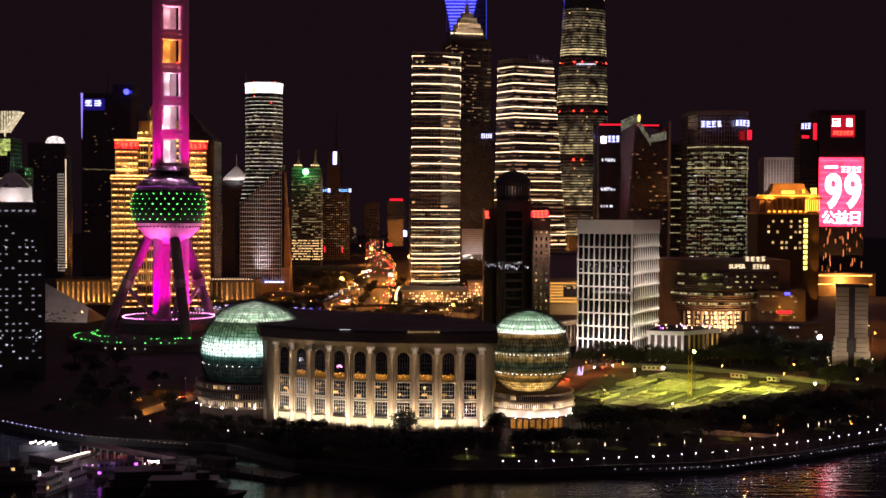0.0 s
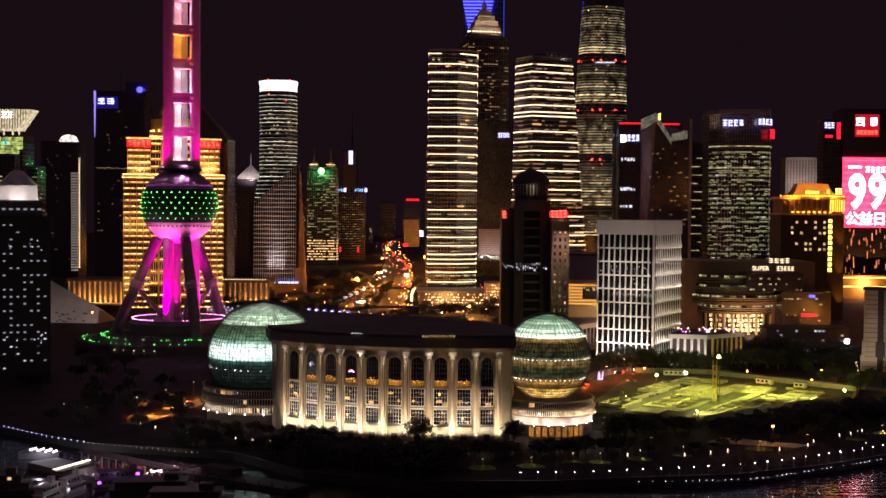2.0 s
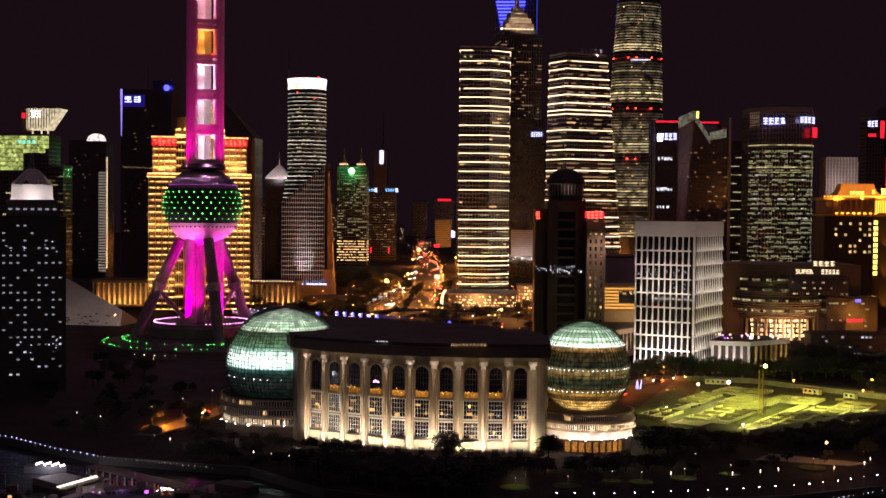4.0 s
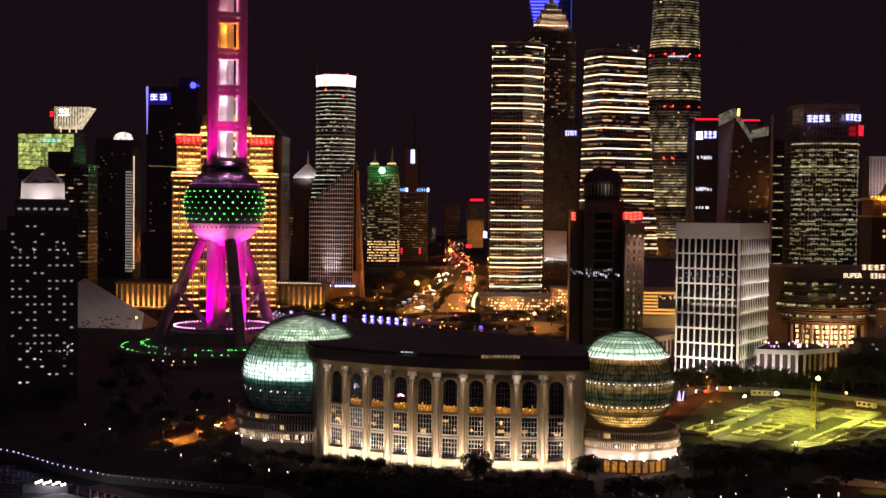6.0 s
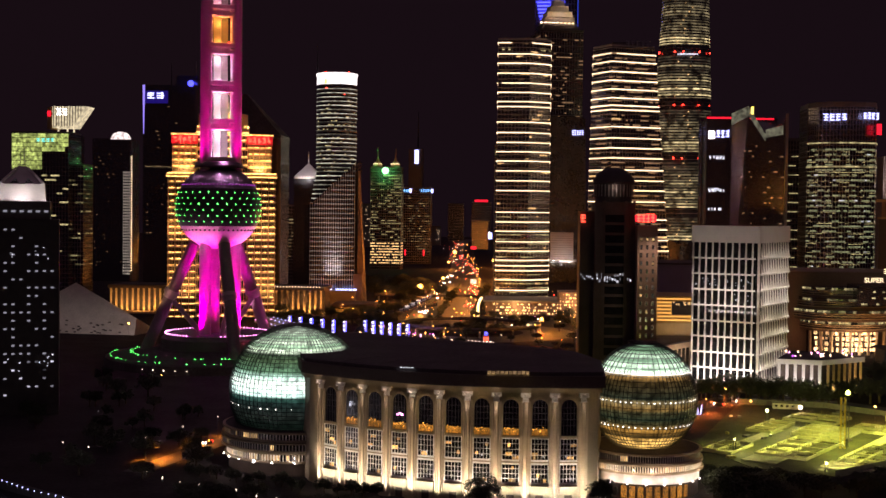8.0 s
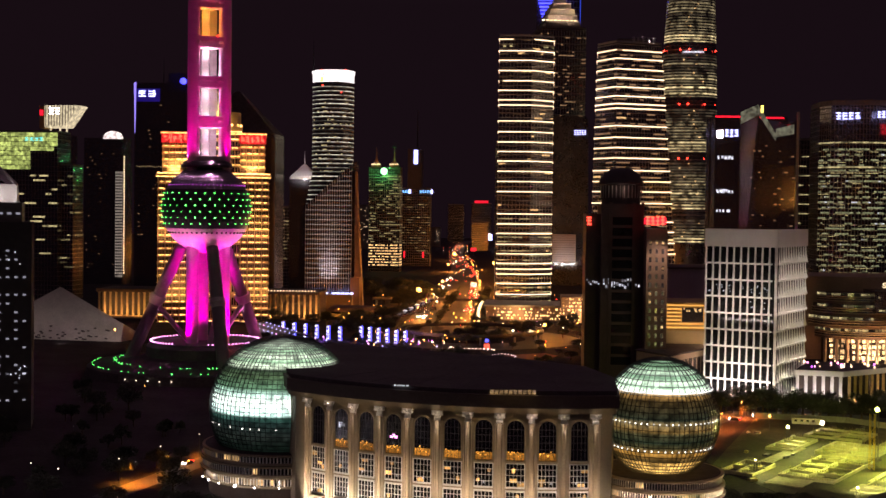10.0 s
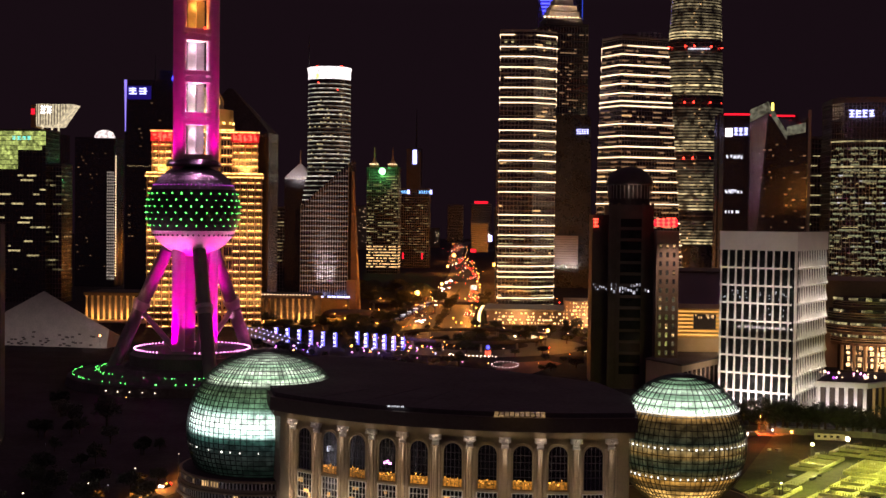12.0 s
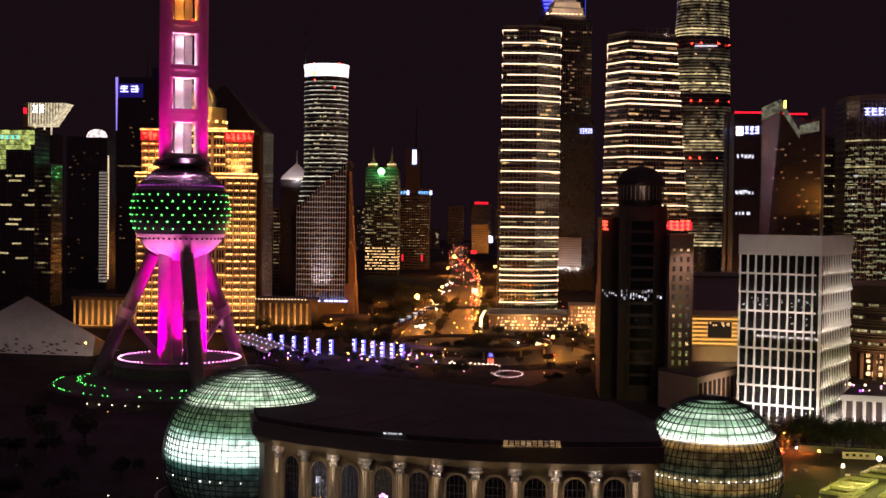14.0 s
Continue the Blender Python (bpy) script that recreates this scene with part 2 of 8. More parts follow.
def cells_on(poly, z, h, step, chance, rnd, fill=0.8, out=0.12, seen=True, runs=1):
    """Window cells along an outline at height z; seen: only on walls that face south."""
    got = []
    n = len(poly)
    for i in range(n):
        (x0, y0), (x1, y1) = poly[i], poly[(i + 1) % n]
        ex, ey = x1 - x0, y1 - y0
        ln = math.hypot(ex, ey)
        if ln < 0.6 or (seen and ey / ln < -0.98) or (seen and -ex / ln > 0.25):
            continue
        a = math.atan2(ey, ex)
        nx, ny = ey / ln, -ex / ln
        m = max(1, int(round(ln / step)))
        k = 0
        while k < m:
            run = min(m - k, rnd.randint(1, runs))
            if rnd.random() < chance:
                c = (k + run / 2) / m
                got.append((x0 + ex * c + nx * out, y0 + ey * c + ny * out, z, a, ln / m * (run - 1 + fill), h, 0.2))
            k += run
    return got


# ---- river, ground, roads ----
QUAY = [(-2600, 1500), (-700, 760), (-320, 600), (-185, 532), (-141, 500), (-83, 484), (-53, 452), (-17, 437), (30, 440), (52, 446), (93, 454), (129, 472), (175, 505), (300, 590), (700, 860), (2600, 1700)]
_b = Bag()
_b.add([(x, y, 0) for x, y in QUAY] + [(2600, 4900, 0), (-2600, 4900, 0)], [tuple(range(len(QUAY) + 2))])
solo("ground", _b, M_ground, "dark paved and planted city ground at night", "ground", "structure")
_b = Bag()
_b.add([(-2600, -900, -2.6), (2600, -900, -2.6), (2600, 1750, -2.6), (-2600, 1750, -2.6)], [(0, 1, 2, 3)])
M_water = bpy.data.materials.new("river_water")
M_water.use_nodes = True
_n, _l = M_water.node_tree.nodes, M_water.node_tree.links
_p = _n["Principled BSDF"]
_p.inputs["Base Color"].default_value = (0.012, 0.012, 0.016, 1)
_p.inputs["Roughness"].default_value = 0.09
_p.inputs["IOR"].default_value = 1.33
_g, _t, _t2, _bp = _n.new("ShaderNodeNewGeometry"), _n.new("ShaderNodeTexNoise"), _n.new("ShaderNodeTexNoise"), _n.new("ShaderNodeBump")
_mp = _n.new("ShaderNodeMapping")
_mp.inputs["Scale"].default_value = (0.13, 0.62, 1)
_l.new(_g.outputs["Position"], _mp.inputs["Vector"])
_l.new(_mp.outputs["Vector"], _t.inputs["Vector"])
_t.inputs["Scale"].default_value, _t.inputs["Detail"].default_value = 0.55, 5
_bp.inputs["Strength"].default_value, _bp.inputs["Distance"].default_value = 0.5, 0.65
_l.new(_t.outputs["Fac"], _bp.inputs["Height"])
_l.new(_bp.outputs["Normal"], _p.inputs["Normal"])
solo("water", _b, M_water, "dark rippled river water with reflected city lights", "water", "structure")
_b = Bag()
for (x0, y0), (x1, y1) in zip(QUAY, QUAY[1:]):
    a = math.atan2(y1 - y0, x1 - x0)
    m = Matrix.Translation((x0, y0, 0)) @ Matrix.Rotation(a, 4, "Z")
    ln = math.hypot(x1 - x0, y1 - y0)
    _b.box(-0.2, -0.5, -5, ln + 0.2, 0.6, 0.35, m)
solo("quay_wall", _b, M_quay, "grey concrete quay wall along the river", "quay wall", "structure")


# ---- television tower with spheres ----
PX, PY = -187.6, 862.5
pearl = thing("television_tower", "television tower with a studded sphere, floodlit magenta, on raking legs", "tower", at=(PX, PY, 0))
TURN = radians(27)


def away(deg, r):
    """A plan point at an angle from the front leg, which points at the river."""
    a = radians(deg) + TURN
    return r * math.sin(a), -r * math.cos(a)


for d in (60, -60, 180):
    x, y = away(d, 10.2)
    part("column", Bag().tube((x, y, 8), (x, y, 248), 3.45, None, 28), M_pearl, pearl, "", True)
for k in range(6):
    z = 121.6 + 22.27 * k
    _b = Bag()
    tri = [away(d, 9.6) for d in (60, 180, -60)]
    _b.prism(tri, z - 6.1, z - 3.7)
    _b.prism(tri, z - 2.6, z)
    _b.prism([(x * 0.9, y * 0.9) for x, y in tri], z - 3.7, z - 2.6)
    part("tie_floor", _b, M_pearl, pearl)
    front = Matrix.Rotation(TURN, 4, "Z")
    part("tie_panel", Bag().box(-7.2, -8.4, z - 6.1, 7.2, -7.6, z - 3.9, front).box(-7.2, -8.4, z - 2.4, 7.2, -7.6, z, front), M_pearl, pearl)
    if k < 5:
        c = (1.0, 0.42, 0.06) if k == 3 else (1.0, 0.5, 0.6) if k == 4 else (1.0, 0.78, 0.92)
        part("lift_shaft", Bag().box(-3.3, 1.2, z, 1.1, 4.6, z + 16.1, front).box(1.9, 3.2, z, 6.0, 4.4, z + 16.1, front).box(-6.0, 3.4, z, -3.3, 4.4, z + 16.1, front), M_slab, pearl)
        lx, ly = away(8, 1.7)
        bulb("shaft_lamp", (PX + lx, PY + ly, z + 1.8), 2700, c, 0.4)
        bulb("shaft_lamp", (PX + lx * 0.6, PY + ly * 0.6, z + 12.5), 4300, c, 0.4)
for k in range(2):
    x = (8, -6)[k]
    part("obstruction_lamp", Bag().ball((x, -9, 188.2), 0.7, 8, 6), L_tail, pearl)
SZ = 92.0
M_leg = surface("pinkish_grey_leg", (0.27, 0.2, 0.23), 0.55, 0.0, 0.2, 4, 0.1)
_rows = [(25.0 * math.cos(a), SZ + 25 * math.sin(a)) for a in [radians(-90 + 4 * k) for k in range(46)]]


def zone(lo, hi):
    return [(max(r, 0.1), z) for r, z in _rows if lo - 1.0 <= z - SZ <= hi + 1.0]


part("lower_bowl", Bag().turned(zone(-25, -10.5), 64), M_pearl, pearl, "pale pink lower bowl", True)
part("dark_band", Bag().turned([(r * 0.997, z) for r, z in zone(-10, 11.0)], 64), M_pearl_d, pearl, "dark studded glass band", True)
part("upper_dome", Bag().turned(zone(11.5, 25), 64), surface("violet_metal_dome", (0.30, 0.24, 0.30), 0.42, 0.5, 0.2, 3, 0.1), pearl, "violet grey panelled dome", True)
_led = Bag().ball((0, 0, 0), 0.29, 8, 6).mesh("led", L_green)
_led2 = Bag().ball((0, 0, 0), 0.4, 8, 6).mesh("led", L_green)
for r in range(6):
    dz = 8.7 - r * 3.4
    rad = math.sqrt(25.25**2 - dz * dz)
    n = 29
    for i in range(n):
        a = radians(-90 + (i + 0.5 * (r % 2)) * 360 / n)
        if math.sin(a) < 0.2:
            placed("led", _led2 if abs(math.cos(a) - 0.1) < 0.36 else _led, Matrix.Translation((rad * math.cos(a), rad * math.sin(a), SZ + dz)), pearl)
_hole = Bag().ball((0, 0, 0), 0.62, 8, 6).mesh("porthole", M_black)
for i in range(48):
    a = radians(i * 7.5)
    rad = math.sqrt(25.0**2 - 13.2**2)
    placed("porthole", _hole, Matrix.Translation((rad * math.cos(a), rad * math.sin(a), SZ - 13.2)), pearl)
_vl = Bag().ball((0, 0, 0), 0.3, 6, 4).mesh("violet_stud", glow("violet_stud", (0.8, 0.1, 0.9), 0.7))
for i in range(60):
    a = radians(i * 6)
    rad = math.sqrt(25.1**2 - 13.3**2)
    placed("violet_stud", _vl, Matrix.Translation((rad * math.cos(a), rad * math.sin(a), SZ + 13.3)), pearl)
_b = Bag()
for k in range(7):
    r = math.sqrt(25.05**2 - (14 + k * 1.55) ** 2)
    _b.turned([(r, SZ + 13.95 + k * 1.55), (r + 0.12, SZ + 14 + k * 1.55), (r, SZ + 14.05 + k * 1.55)], 64)
for i in range(36):
    a = radians(i * 10)
    for k in range(4):
        z0, z1 = 13 + k * 2.9, 13 + (k + 1) * 2.9
        r0, r1 = math.sqrt(max(1, 625 - z0 * z0)) + 0.05, math.sqrt(max(1, 625 - z1 * z1)) + 0.05
        _b.tube((r0 * math.cos(a), r0 * math.sin(a), SZ + z0), (r1 * math.cos(a), r1 * math.sin(a), SZ + z1), 0.1, None, 4)
part("dome_rib", _b, M_steel, pearl, kind="stuff")
part("neck", Bag().turned([(14.5, 115.2), (14.5, 116.5), (13.2, 118.5), (12, 119)], 32), M_pearl_d, pearl)
for d in (0, 120, -120):
    (tx, ty), (jx, jy), (fx, fy) = away(d, 14.5), away(d, 29), away(d, 47)
    leg = part("leg", Bag().tube((tx, ty, 70.5), (jx, jy, 40), 3.5, None, 24).tube((jx, jy, 40), (fx, fy, 0.5), 3.5, None, 24), M_leg, pearl, "", True)
    w = Vector((fx - tx, fy - ty, -70)).normalized()
    j = Vector((jx, jy, 40))
    part("collar", Bag().tube(j - w * 2.8, j - w * 0.6, 4.5, 4.7, 24).tube(j - w * 0.6, j + w * 2.4, 4.1, 3.9, 24), M_pearl, leg, "", True)
    cx, cy = away(d, 10)
    part("strut", Bag().tube((jx, jy, 37.5), (cx, cy, 17), 1.5, None, 14), M_pearl, leg, "", True)
part("podium", Bag().turned([(33, 6), (33, 15), (31, 16.6), (31, 17.4), (30, 17.4), (30, 16.8), (0.5, 16.8)], 64), M_pave, pearl)
part("terrace", Bag().turned([(66, -0.2), (65, 4.5), (63, 5.4), (62, 5.4), (61, 4.6), (36, 8.5), (34, 9.5), (0.5, 9.6)], 72), M_roof, pearl)
_pl = Bag().ball((0, 0, 0), 0.36, 8, 6).mesh("ring_lamp", L_pink)
for i in range(84):
    a = radians(i * 360 / 84)
    if not 250 < (i * 360 / 84) < 285:
        placed("ring_lamp", _pl, Matrix.Translation((30.6 * math.cos(a), 30.6 * math.sin(a), 18.0)), pearl)
_gl = Bag().ball((0, 0, 0), 0.24, 8, 6).mesh("terrace_lamp", L_green)
_rnd = random.Random(4)
for i in range(70):
    a = radians(170 + _rnd.random() * 165)
    r = _rnd.choice((62.2, 62.2, 50, 49, 51))
    placed("terrace_lamp", _gl, Matrix.Translation((r * math.cos(a), r * math.sin(a), 5.9 if r > 60 else 7.4)), pearl)
can = thing("entrance_canopy", "low glass entrance canopy studded with white and pink lights", "canopy", at=(-184, 1052, 0), rz=-62)
_cv = Bag()
_cv.loft([[(x, y * 11, 4.2 + 3.6 * math.sqrt(max(0.0, 1 - y * y))) for y in (-1, -0.8, -0.5, 0, 0.5, 0.8, 1)] for x in (-46, -30, -15, 0, 15, 30, 44)], closed=False, caps=False)
_cv.f = [tuple(reversed(f)) for f in _cv.f]
part("glass_roof", _cv, M_slab_w, can, "ribbed pale roof")
for k in range(10):
    part("rib", Bag().loft([[(-46 + k * 10 + u, y * 11.1, 4.3 + 3.7 * math.sqrt(max(0.0, 1 - y * y)) + v) for u, v in ((-0.2, 0), (0.2, 0), (0.2, 0.3), (-0.2, 0.3))] for y in (-1, -0.8, -0.5, 0, 0.5, 0.8, 1)]), M_steel, can)
    for y in (-10, 10):
        part("post", Bag().tube((-46 + k * 10, y, 0), (-46 + k * 10, y, 5), 0.2, None, 6), M_steel, can)
_cl = Bag().ball((0, 0, 0), 0.42, 8, 5)
_cw, _cp = _cl.mesh("canopy_lamp", L_bluew), _cl.mesh("canopy_lamp", L_pink)
for k in range(26):
    y = (-0.92, -0.45, 0.2)[k % 3]
    placed("canopy_lamp", _cw if k % 7 else _cp, Matrix.Translation((-44 + k * 3.5, y * 11.1, 4.8 + 3.7 * math.sqrt(1 - y * y))), can)
MAG = (1.0, 0.0, 0.60)
SHAFT = (1.0, 0.0, 0.45)
for d in (60, -60, 180):
    x, y = away(d, 17 if d != 180 else 20)
    x2, y2 = away(d, 9)
    spot("magenta_floodlight", (PX + x, PY + y, 17.8), (PX + x2, PY + y2, 44), 120000, MAG, 66, 1.0, 0.8)
for d, t, p in ((-32, -60, 120000), (32, 60, 120000), (0, 180, 110000)):
    x, y = away(d, 25 if t != 180 else 2)
    x2, y2 = away(t, 9)
    spot("magenta_floodlight", (PX + x, PY + y, 17.8), (PX + x2, PY + y2, 50), p * 0.9, MAG, 58, 1.0, 0.8)
for d in (20, -20):
    x, y = away(d, 29)
    x2, y2 = away(d, 6)
    spot("magenta_floodlight", (PX + x, PY + y, 18.0), (PX + x2, PY + y2, 62), 26000, MAG, 34, 0.9, 1.0)
for d in (35, -25, 80, -70):
    x, y = away(d, 20.5)
    x2, y2 = away(d, 8)
    spot("magenta_floodlight", (PX + x, PY + y, 112.5), (PX + x2 * 0.8, PY + y2 * 0.8, 165), 58000, SHAFT, 60, 0.9, 1.0)
for d in (60, -60):
    x, y = away(d, 150)
    x2, y2 = away(d, 5)
    spot("shaft_floodlight", (PX + x, PY + y, 14), (PX + x2, PY + y2, 175), 190000, (1.0, 0.0, 0.36), 26, 0.8, 1.0)
for d in (38, -38, 68, -68):
    x, y = away(d, 31)
    spot("bowl_floodlight", (PX + x, PY + y, 18), (PX + x * 0.62, PY + y * 0.62, 76), 85000, (1.0, 0.70, 0.76), 26, 1.0, 1.0)
for d in (0, 70, -70):
    x, y = away(d, 13)
    spot("dome_light", (PX + x, PY + y, 121.5), (PX + 1.7 * x, PY + 1.7 * y, 108), 26000, (1.0, 0.5, 0.9), 120, 0.8, 0.5)
x, y = away(105, 56)
spot("leg_floodlight", (PX + x, PY + y, 8), (PX + x * 0.7, PY + y * 0.7, 24), 46000, (1.0, 0.12, 0.6), 46)
x, y = away(-120, 66)
spot("leg_floodlight", (PX + x * 0.8, PY + y * 0.8 - 40, 8), (PX + x * 0.5, PY + y * 0.5, 50), 34000, (1.0, 0.62, 0.42), 26)
x, y = away(22, 58)
spot("leg_floodlight", (PX + x, PY + y, 7), (PX + x * 0.76, PY + y * 0.76, 14), 9000, (1.0, 0.05, 0.15), 50, 1.0)
for d in (0, 120, -120):
    x, y = away(d, 24)
    x2, y2 = away(d, 29)
    spot("collar_floodlight", (PX + x, PY + y, 19), (PX + x2, PY + y2, 38.5), 26000, (1.0, 0.5, 0.78), 17, 1.0, 0.4)

# ---- convention centre ----
AX, AY, AR = -6.5, 617.7, 106.0
A0 = math.degrees(math.atan2(513.8 - AY, 14.8 - AX))
STEP = 4.89


def arc(deg, r):
    """A plan point of the curved front; deg counts from the outermost pier by the smaller globe."""
    a = radians(A0 - deg)
    return AX + r * math.cos(a), AY + r * math.sin(a)


def arc_pose(deg, r, z):
    x, y = arc(deg, r)
    return Matrix.Translation((x, y, z)) @ Matrix.Rotation(radians(A0 - deg) + math.pi / 2, 4, "Z")


# the piers' limestone again, with the dimmer light between them put into its colour
M_hall = surface("shaded_limestone", (0.34, 0.275, 0.185), 0.75, 0, 0.2, 5, 0.25, fine=0.4)
conv = thing("convention_centre", "curved stone convention hall with uplit piers and a dark roof", "convention hall", at=(0, 0, 0))
END0, END1 = -2.6, 50.6 + 1.6
_N = 44
_out = [arc(END1 - (END1 - END0) * k / _N, AR - 0.3) for k in range(_N + 1)]
_back = [(22, 545), (14, 573), (-14, 597), (-32, 606), (-52, 618), (-77, 632), (-97, 604), (-84, 560)]
_eave = [(x * 1.012 + 0.3, y + (0 if y < 590 else 2)) for x, y in _back]
_b = Bag()
_b.prism(_out + _back, 0, 34.9)
part("wall", _b, M_hall, conv)
_o2 = [arc(END1 + 0.5 - (END1 - END0 + 1) * k / _N, AR + 1.2) for k in range(_N + 1)]
_o3 = [arc(END1 + 0.8 - (END1 - END0 + 1.6) * k / _N, AR + 2.2) for k in range(_N + 1)]
part("frieze", Bag().prism(_o2 + _back, 34.9, 36.6), M_hall, conv)
M_frieze = surface("brown_fascia", (0.16, 0.12, 0.10), 0.6, 0.1, 0.2, 8, 0.1)
_b = Bag()
_b.prism(_o3 + _eave, 36.6, 40.2)
part("cornice", _b, M_frieze, conv, "dark projecting cornice")
_o4 = [arc(END1 + 0.6 - (END1 - END0 + 1.2) * k / _N, AR + 0.9) for k in range(_N + 1)]
part("roof", Bag().prism(_o4 + _back, 40.2, 41.4), M_roof, conv)
for q in range(1, 7):
    d0 = END0 + (END1 - END0) * q / 7
    p0, p1 = Vector((*arc(d0, AR - 2), 41.4)), Vector((*arc(d0, AR - (34 if 1 < q < 6 else 22)), 41.4))
    part("roof_seam", Bag().tube(p0, p1, 0.12, None, 4), M_roof, conv)
L_sky = glow("dim_roof_lamp", (1, 0.66, 0.25), 0.13, 0.8, 0.98, 0.35)
for i in range(10):
    for j in range(3):
        placed("skylight", unit(L_sky), Matrix.Translation((-14.4 + i * 1.3, 503 + j * 2.6 + 0.13 * i, 41.55)) @ Matrix.Diagonal((1.0, 1.9 + 0.4 * math.sin(i * 3 + j), 0.3, 1)), conv)
L_skyw = glow("pale_roof_lamp", (0.8, 0.95, 1.0), 0.5, 0.6, 0.8, 0.5)
for k in range(4):
    placed("skylight", unit(L_skyw), Matrix.Translation((-42.5 + k * 1.2, 515.5 - 0.2 * k, 41.55)) @ Matrix.Diagonal((0.6 + 0.5 * abs(math.sin(k * 2.1)), 0.9, 0.3, 1)), conv)
# piers
_half = [(-1.6, 1.6), (-1.6, -0.1), (-1.36, -0.12), (-1.32, -0.75), (-0.98, -0.8), (-0.92, -0.3), (-0.74, -0.3), (-0.7, -1.1), (-0.5, -1.3), (-0.2, -1.4), (-0.16, -1.0), (-0.05, -1.0)]
PROF = _half + [(-x, y) for x, y in reversed(_half)]
_b = Bag()
_b.loft([[(x, y - 0.9, z) for x, y in reversed(PROF)] for z in (1.2, 32.0)])
_pier = _b.mesh("pier", M_stone)
_b = Bag()
_b.box(-1.8, -3.0, 0, 1.8, 2.2, 1.2)
_base = _b.mesh("pier_base", M_stone)
_b = Bag()
_b.loft([[(-w, 0.1, z), (-w, -1.0 - w * 0.75, z), (w, -1.0 - w * 0.75, z), (w, 0.1, z)][::-1] for z, w in ((31.6, 0.78), (31.8, 0.9), (32.0, 0.7), (33.2, 0.84), (34.2, 1.25), (34.3, 1.5), (34.85, 1.55))])
for row, (z0, hgt, w0) in enumerate(((31.95, 0.95, 0.74), (32.75, 1.0, 0.82))):
    for k in range(4 - row):
        sx = (k - (3 - row) / 2) * 0.5
        y0 = -1.05 - w0 * 0.75
        _b.loft([[(sx - w, y0 + 0.1, z0 + u * hgt), (sx - w, y0 - o, z0 + u * hgt), (sx + w, y0 - o, z0 + u * hgt), (sx + w, y0 + 0.1, z0 + u * hgt)][::-1] for u, w, o in ((0, 0.17, 0.1), (0.55, 0.2, 0.16), (0.85, 0.15, 0.4), (1.0, 0.07, 0.5))])
for sx in (-1.18, 1.18):
    _b.tube((sx, -2.35, 33.85), (sx, -1.2, 33.85), 0.42, None, 10)
_b.ball((0, -2.25, 34.3), 0.3, 8, 5)
_capm = _b.mesh("capital", M_white)
# window of one bay: arched upper light, two lower glazed blocks
HW = 2.45


def arch_outline(hw, z0, zs, n=10):
    return [(-hw, z0), (hw, z0)] + [(hw * math.cos(math.pi * k / n), zs + hw * math.sin(math.pi * k / n)) for k in range(n + 1)]


def flat(outline, y0, y1):
    """An outline in x and z, made y0 to y1 thick."""
    n = len(outline)
    b = Bag()
    b.v = [(x, y, z) for y in (y0, y1) for x, z in outline]
    b.f = [tuple(range(n)), tuple(reversed(range(n, 2 * n)))] + [(i + n, (i + 1) % n + n, (i + 1) % n, i) for i in range(n)]
    return b


_ag = flat(arch_outline(HW, 21.4, 30.3), -0.12, 0.1).mesh("arched_glass", M_glass)
_af = Bag()
_o, _i = arch_outline(HW + 0.55, 21.0, 30.3), arch_outline(HW, 21.4, 30.3)
_n = len(_o)
_af.v = [(x, y, z) for y in (-0.42, 0.1) for p in (_o, _i) for x, z in p]
for i in range(_n):
    j = (i + 1) % _n
    _af.f += [(i, j, _n + j, _n + i), (_n + i, _n + j, 3 * _n + j, 3 * _n + i), (i + 2 * _n, j + 2 * _n, j, i)]
_af = _af.mesh("arch_frame", M_hall)
_mu = Bag()
for x in (-1.65, -0.55, 0.55, 1.65):
    _mu.box(x - 0.05, -0.28, 21.4, x + 0.05, -0.1, 30.2 + math.sqrt(HW * HW - x * x))
for z in (24.6, 26.5, 28.4, 30.2):
    _mu.box(-HW, -0.28, z - 0.05, HW, -0.1, z + 0.05)
_mu = _mu.mesh("glazing_bars", M_black)
M_frame = surface("white_window_frame", (0.75, 0.72, 0.66), 0.5, 0, 0.1, 2)


HW2 = 2.72


def block_bars(z0, z1, nz):
    b = Bag()
    for k in range(6):
        x = -HW2 + 0.06 + k * (2 * HW2 - 0.12) / 5
        w = 0.12 if k in (0, 5) else 0.05
        b.box(x - w, -0.4, z0, x + w, -0.1, z1)
    for k in range(nz + 1):
        z = z0 + (z1 - z0) * k / nz
        w = 0.26 if k in (0, nz) else 0.05
        b.box(-HW2, -0.42, z - w, HW2, -0.1, z + w)
    return b.mesh("window_frame", M_frame)


_f1, _f2 = block_bars(13.6, 20.6, 4), block_bars(6.4, 12.6, 4)
_g1 = Bag().box(-HW2, -0.12, 13.6, HW2, 0.1, 20.6).mesh("glass", M_glass)
_g2 = Bag().box(-HW2, -0.12, 6.4, HW2, 0.1, 12.6).mesh("glass", M_glass)
_sl = Bag().box(-HW - 0.4, -0.7, 20.6, HW + 0.4, 0, 21.2).mesh("spandrel", M_hall)
_rnd = random.Random(9)
WHITE_BAY, PINK_BAY = 8, 6
L_rest = glow("amber_restaurant_light", (1.0, 0.42, 0.05), 0.26, 0.4, 0.98, 0.4)
L_lounge = glow("lit_lounge", (1.0, 0.58, 0.16), 0.75, 0.7, 0.6, 0.8)
L_amber = glow("amber_table_lamp", (1.0, 0.46, 0.07), 1.3, 0.8)
_pp = Bag()
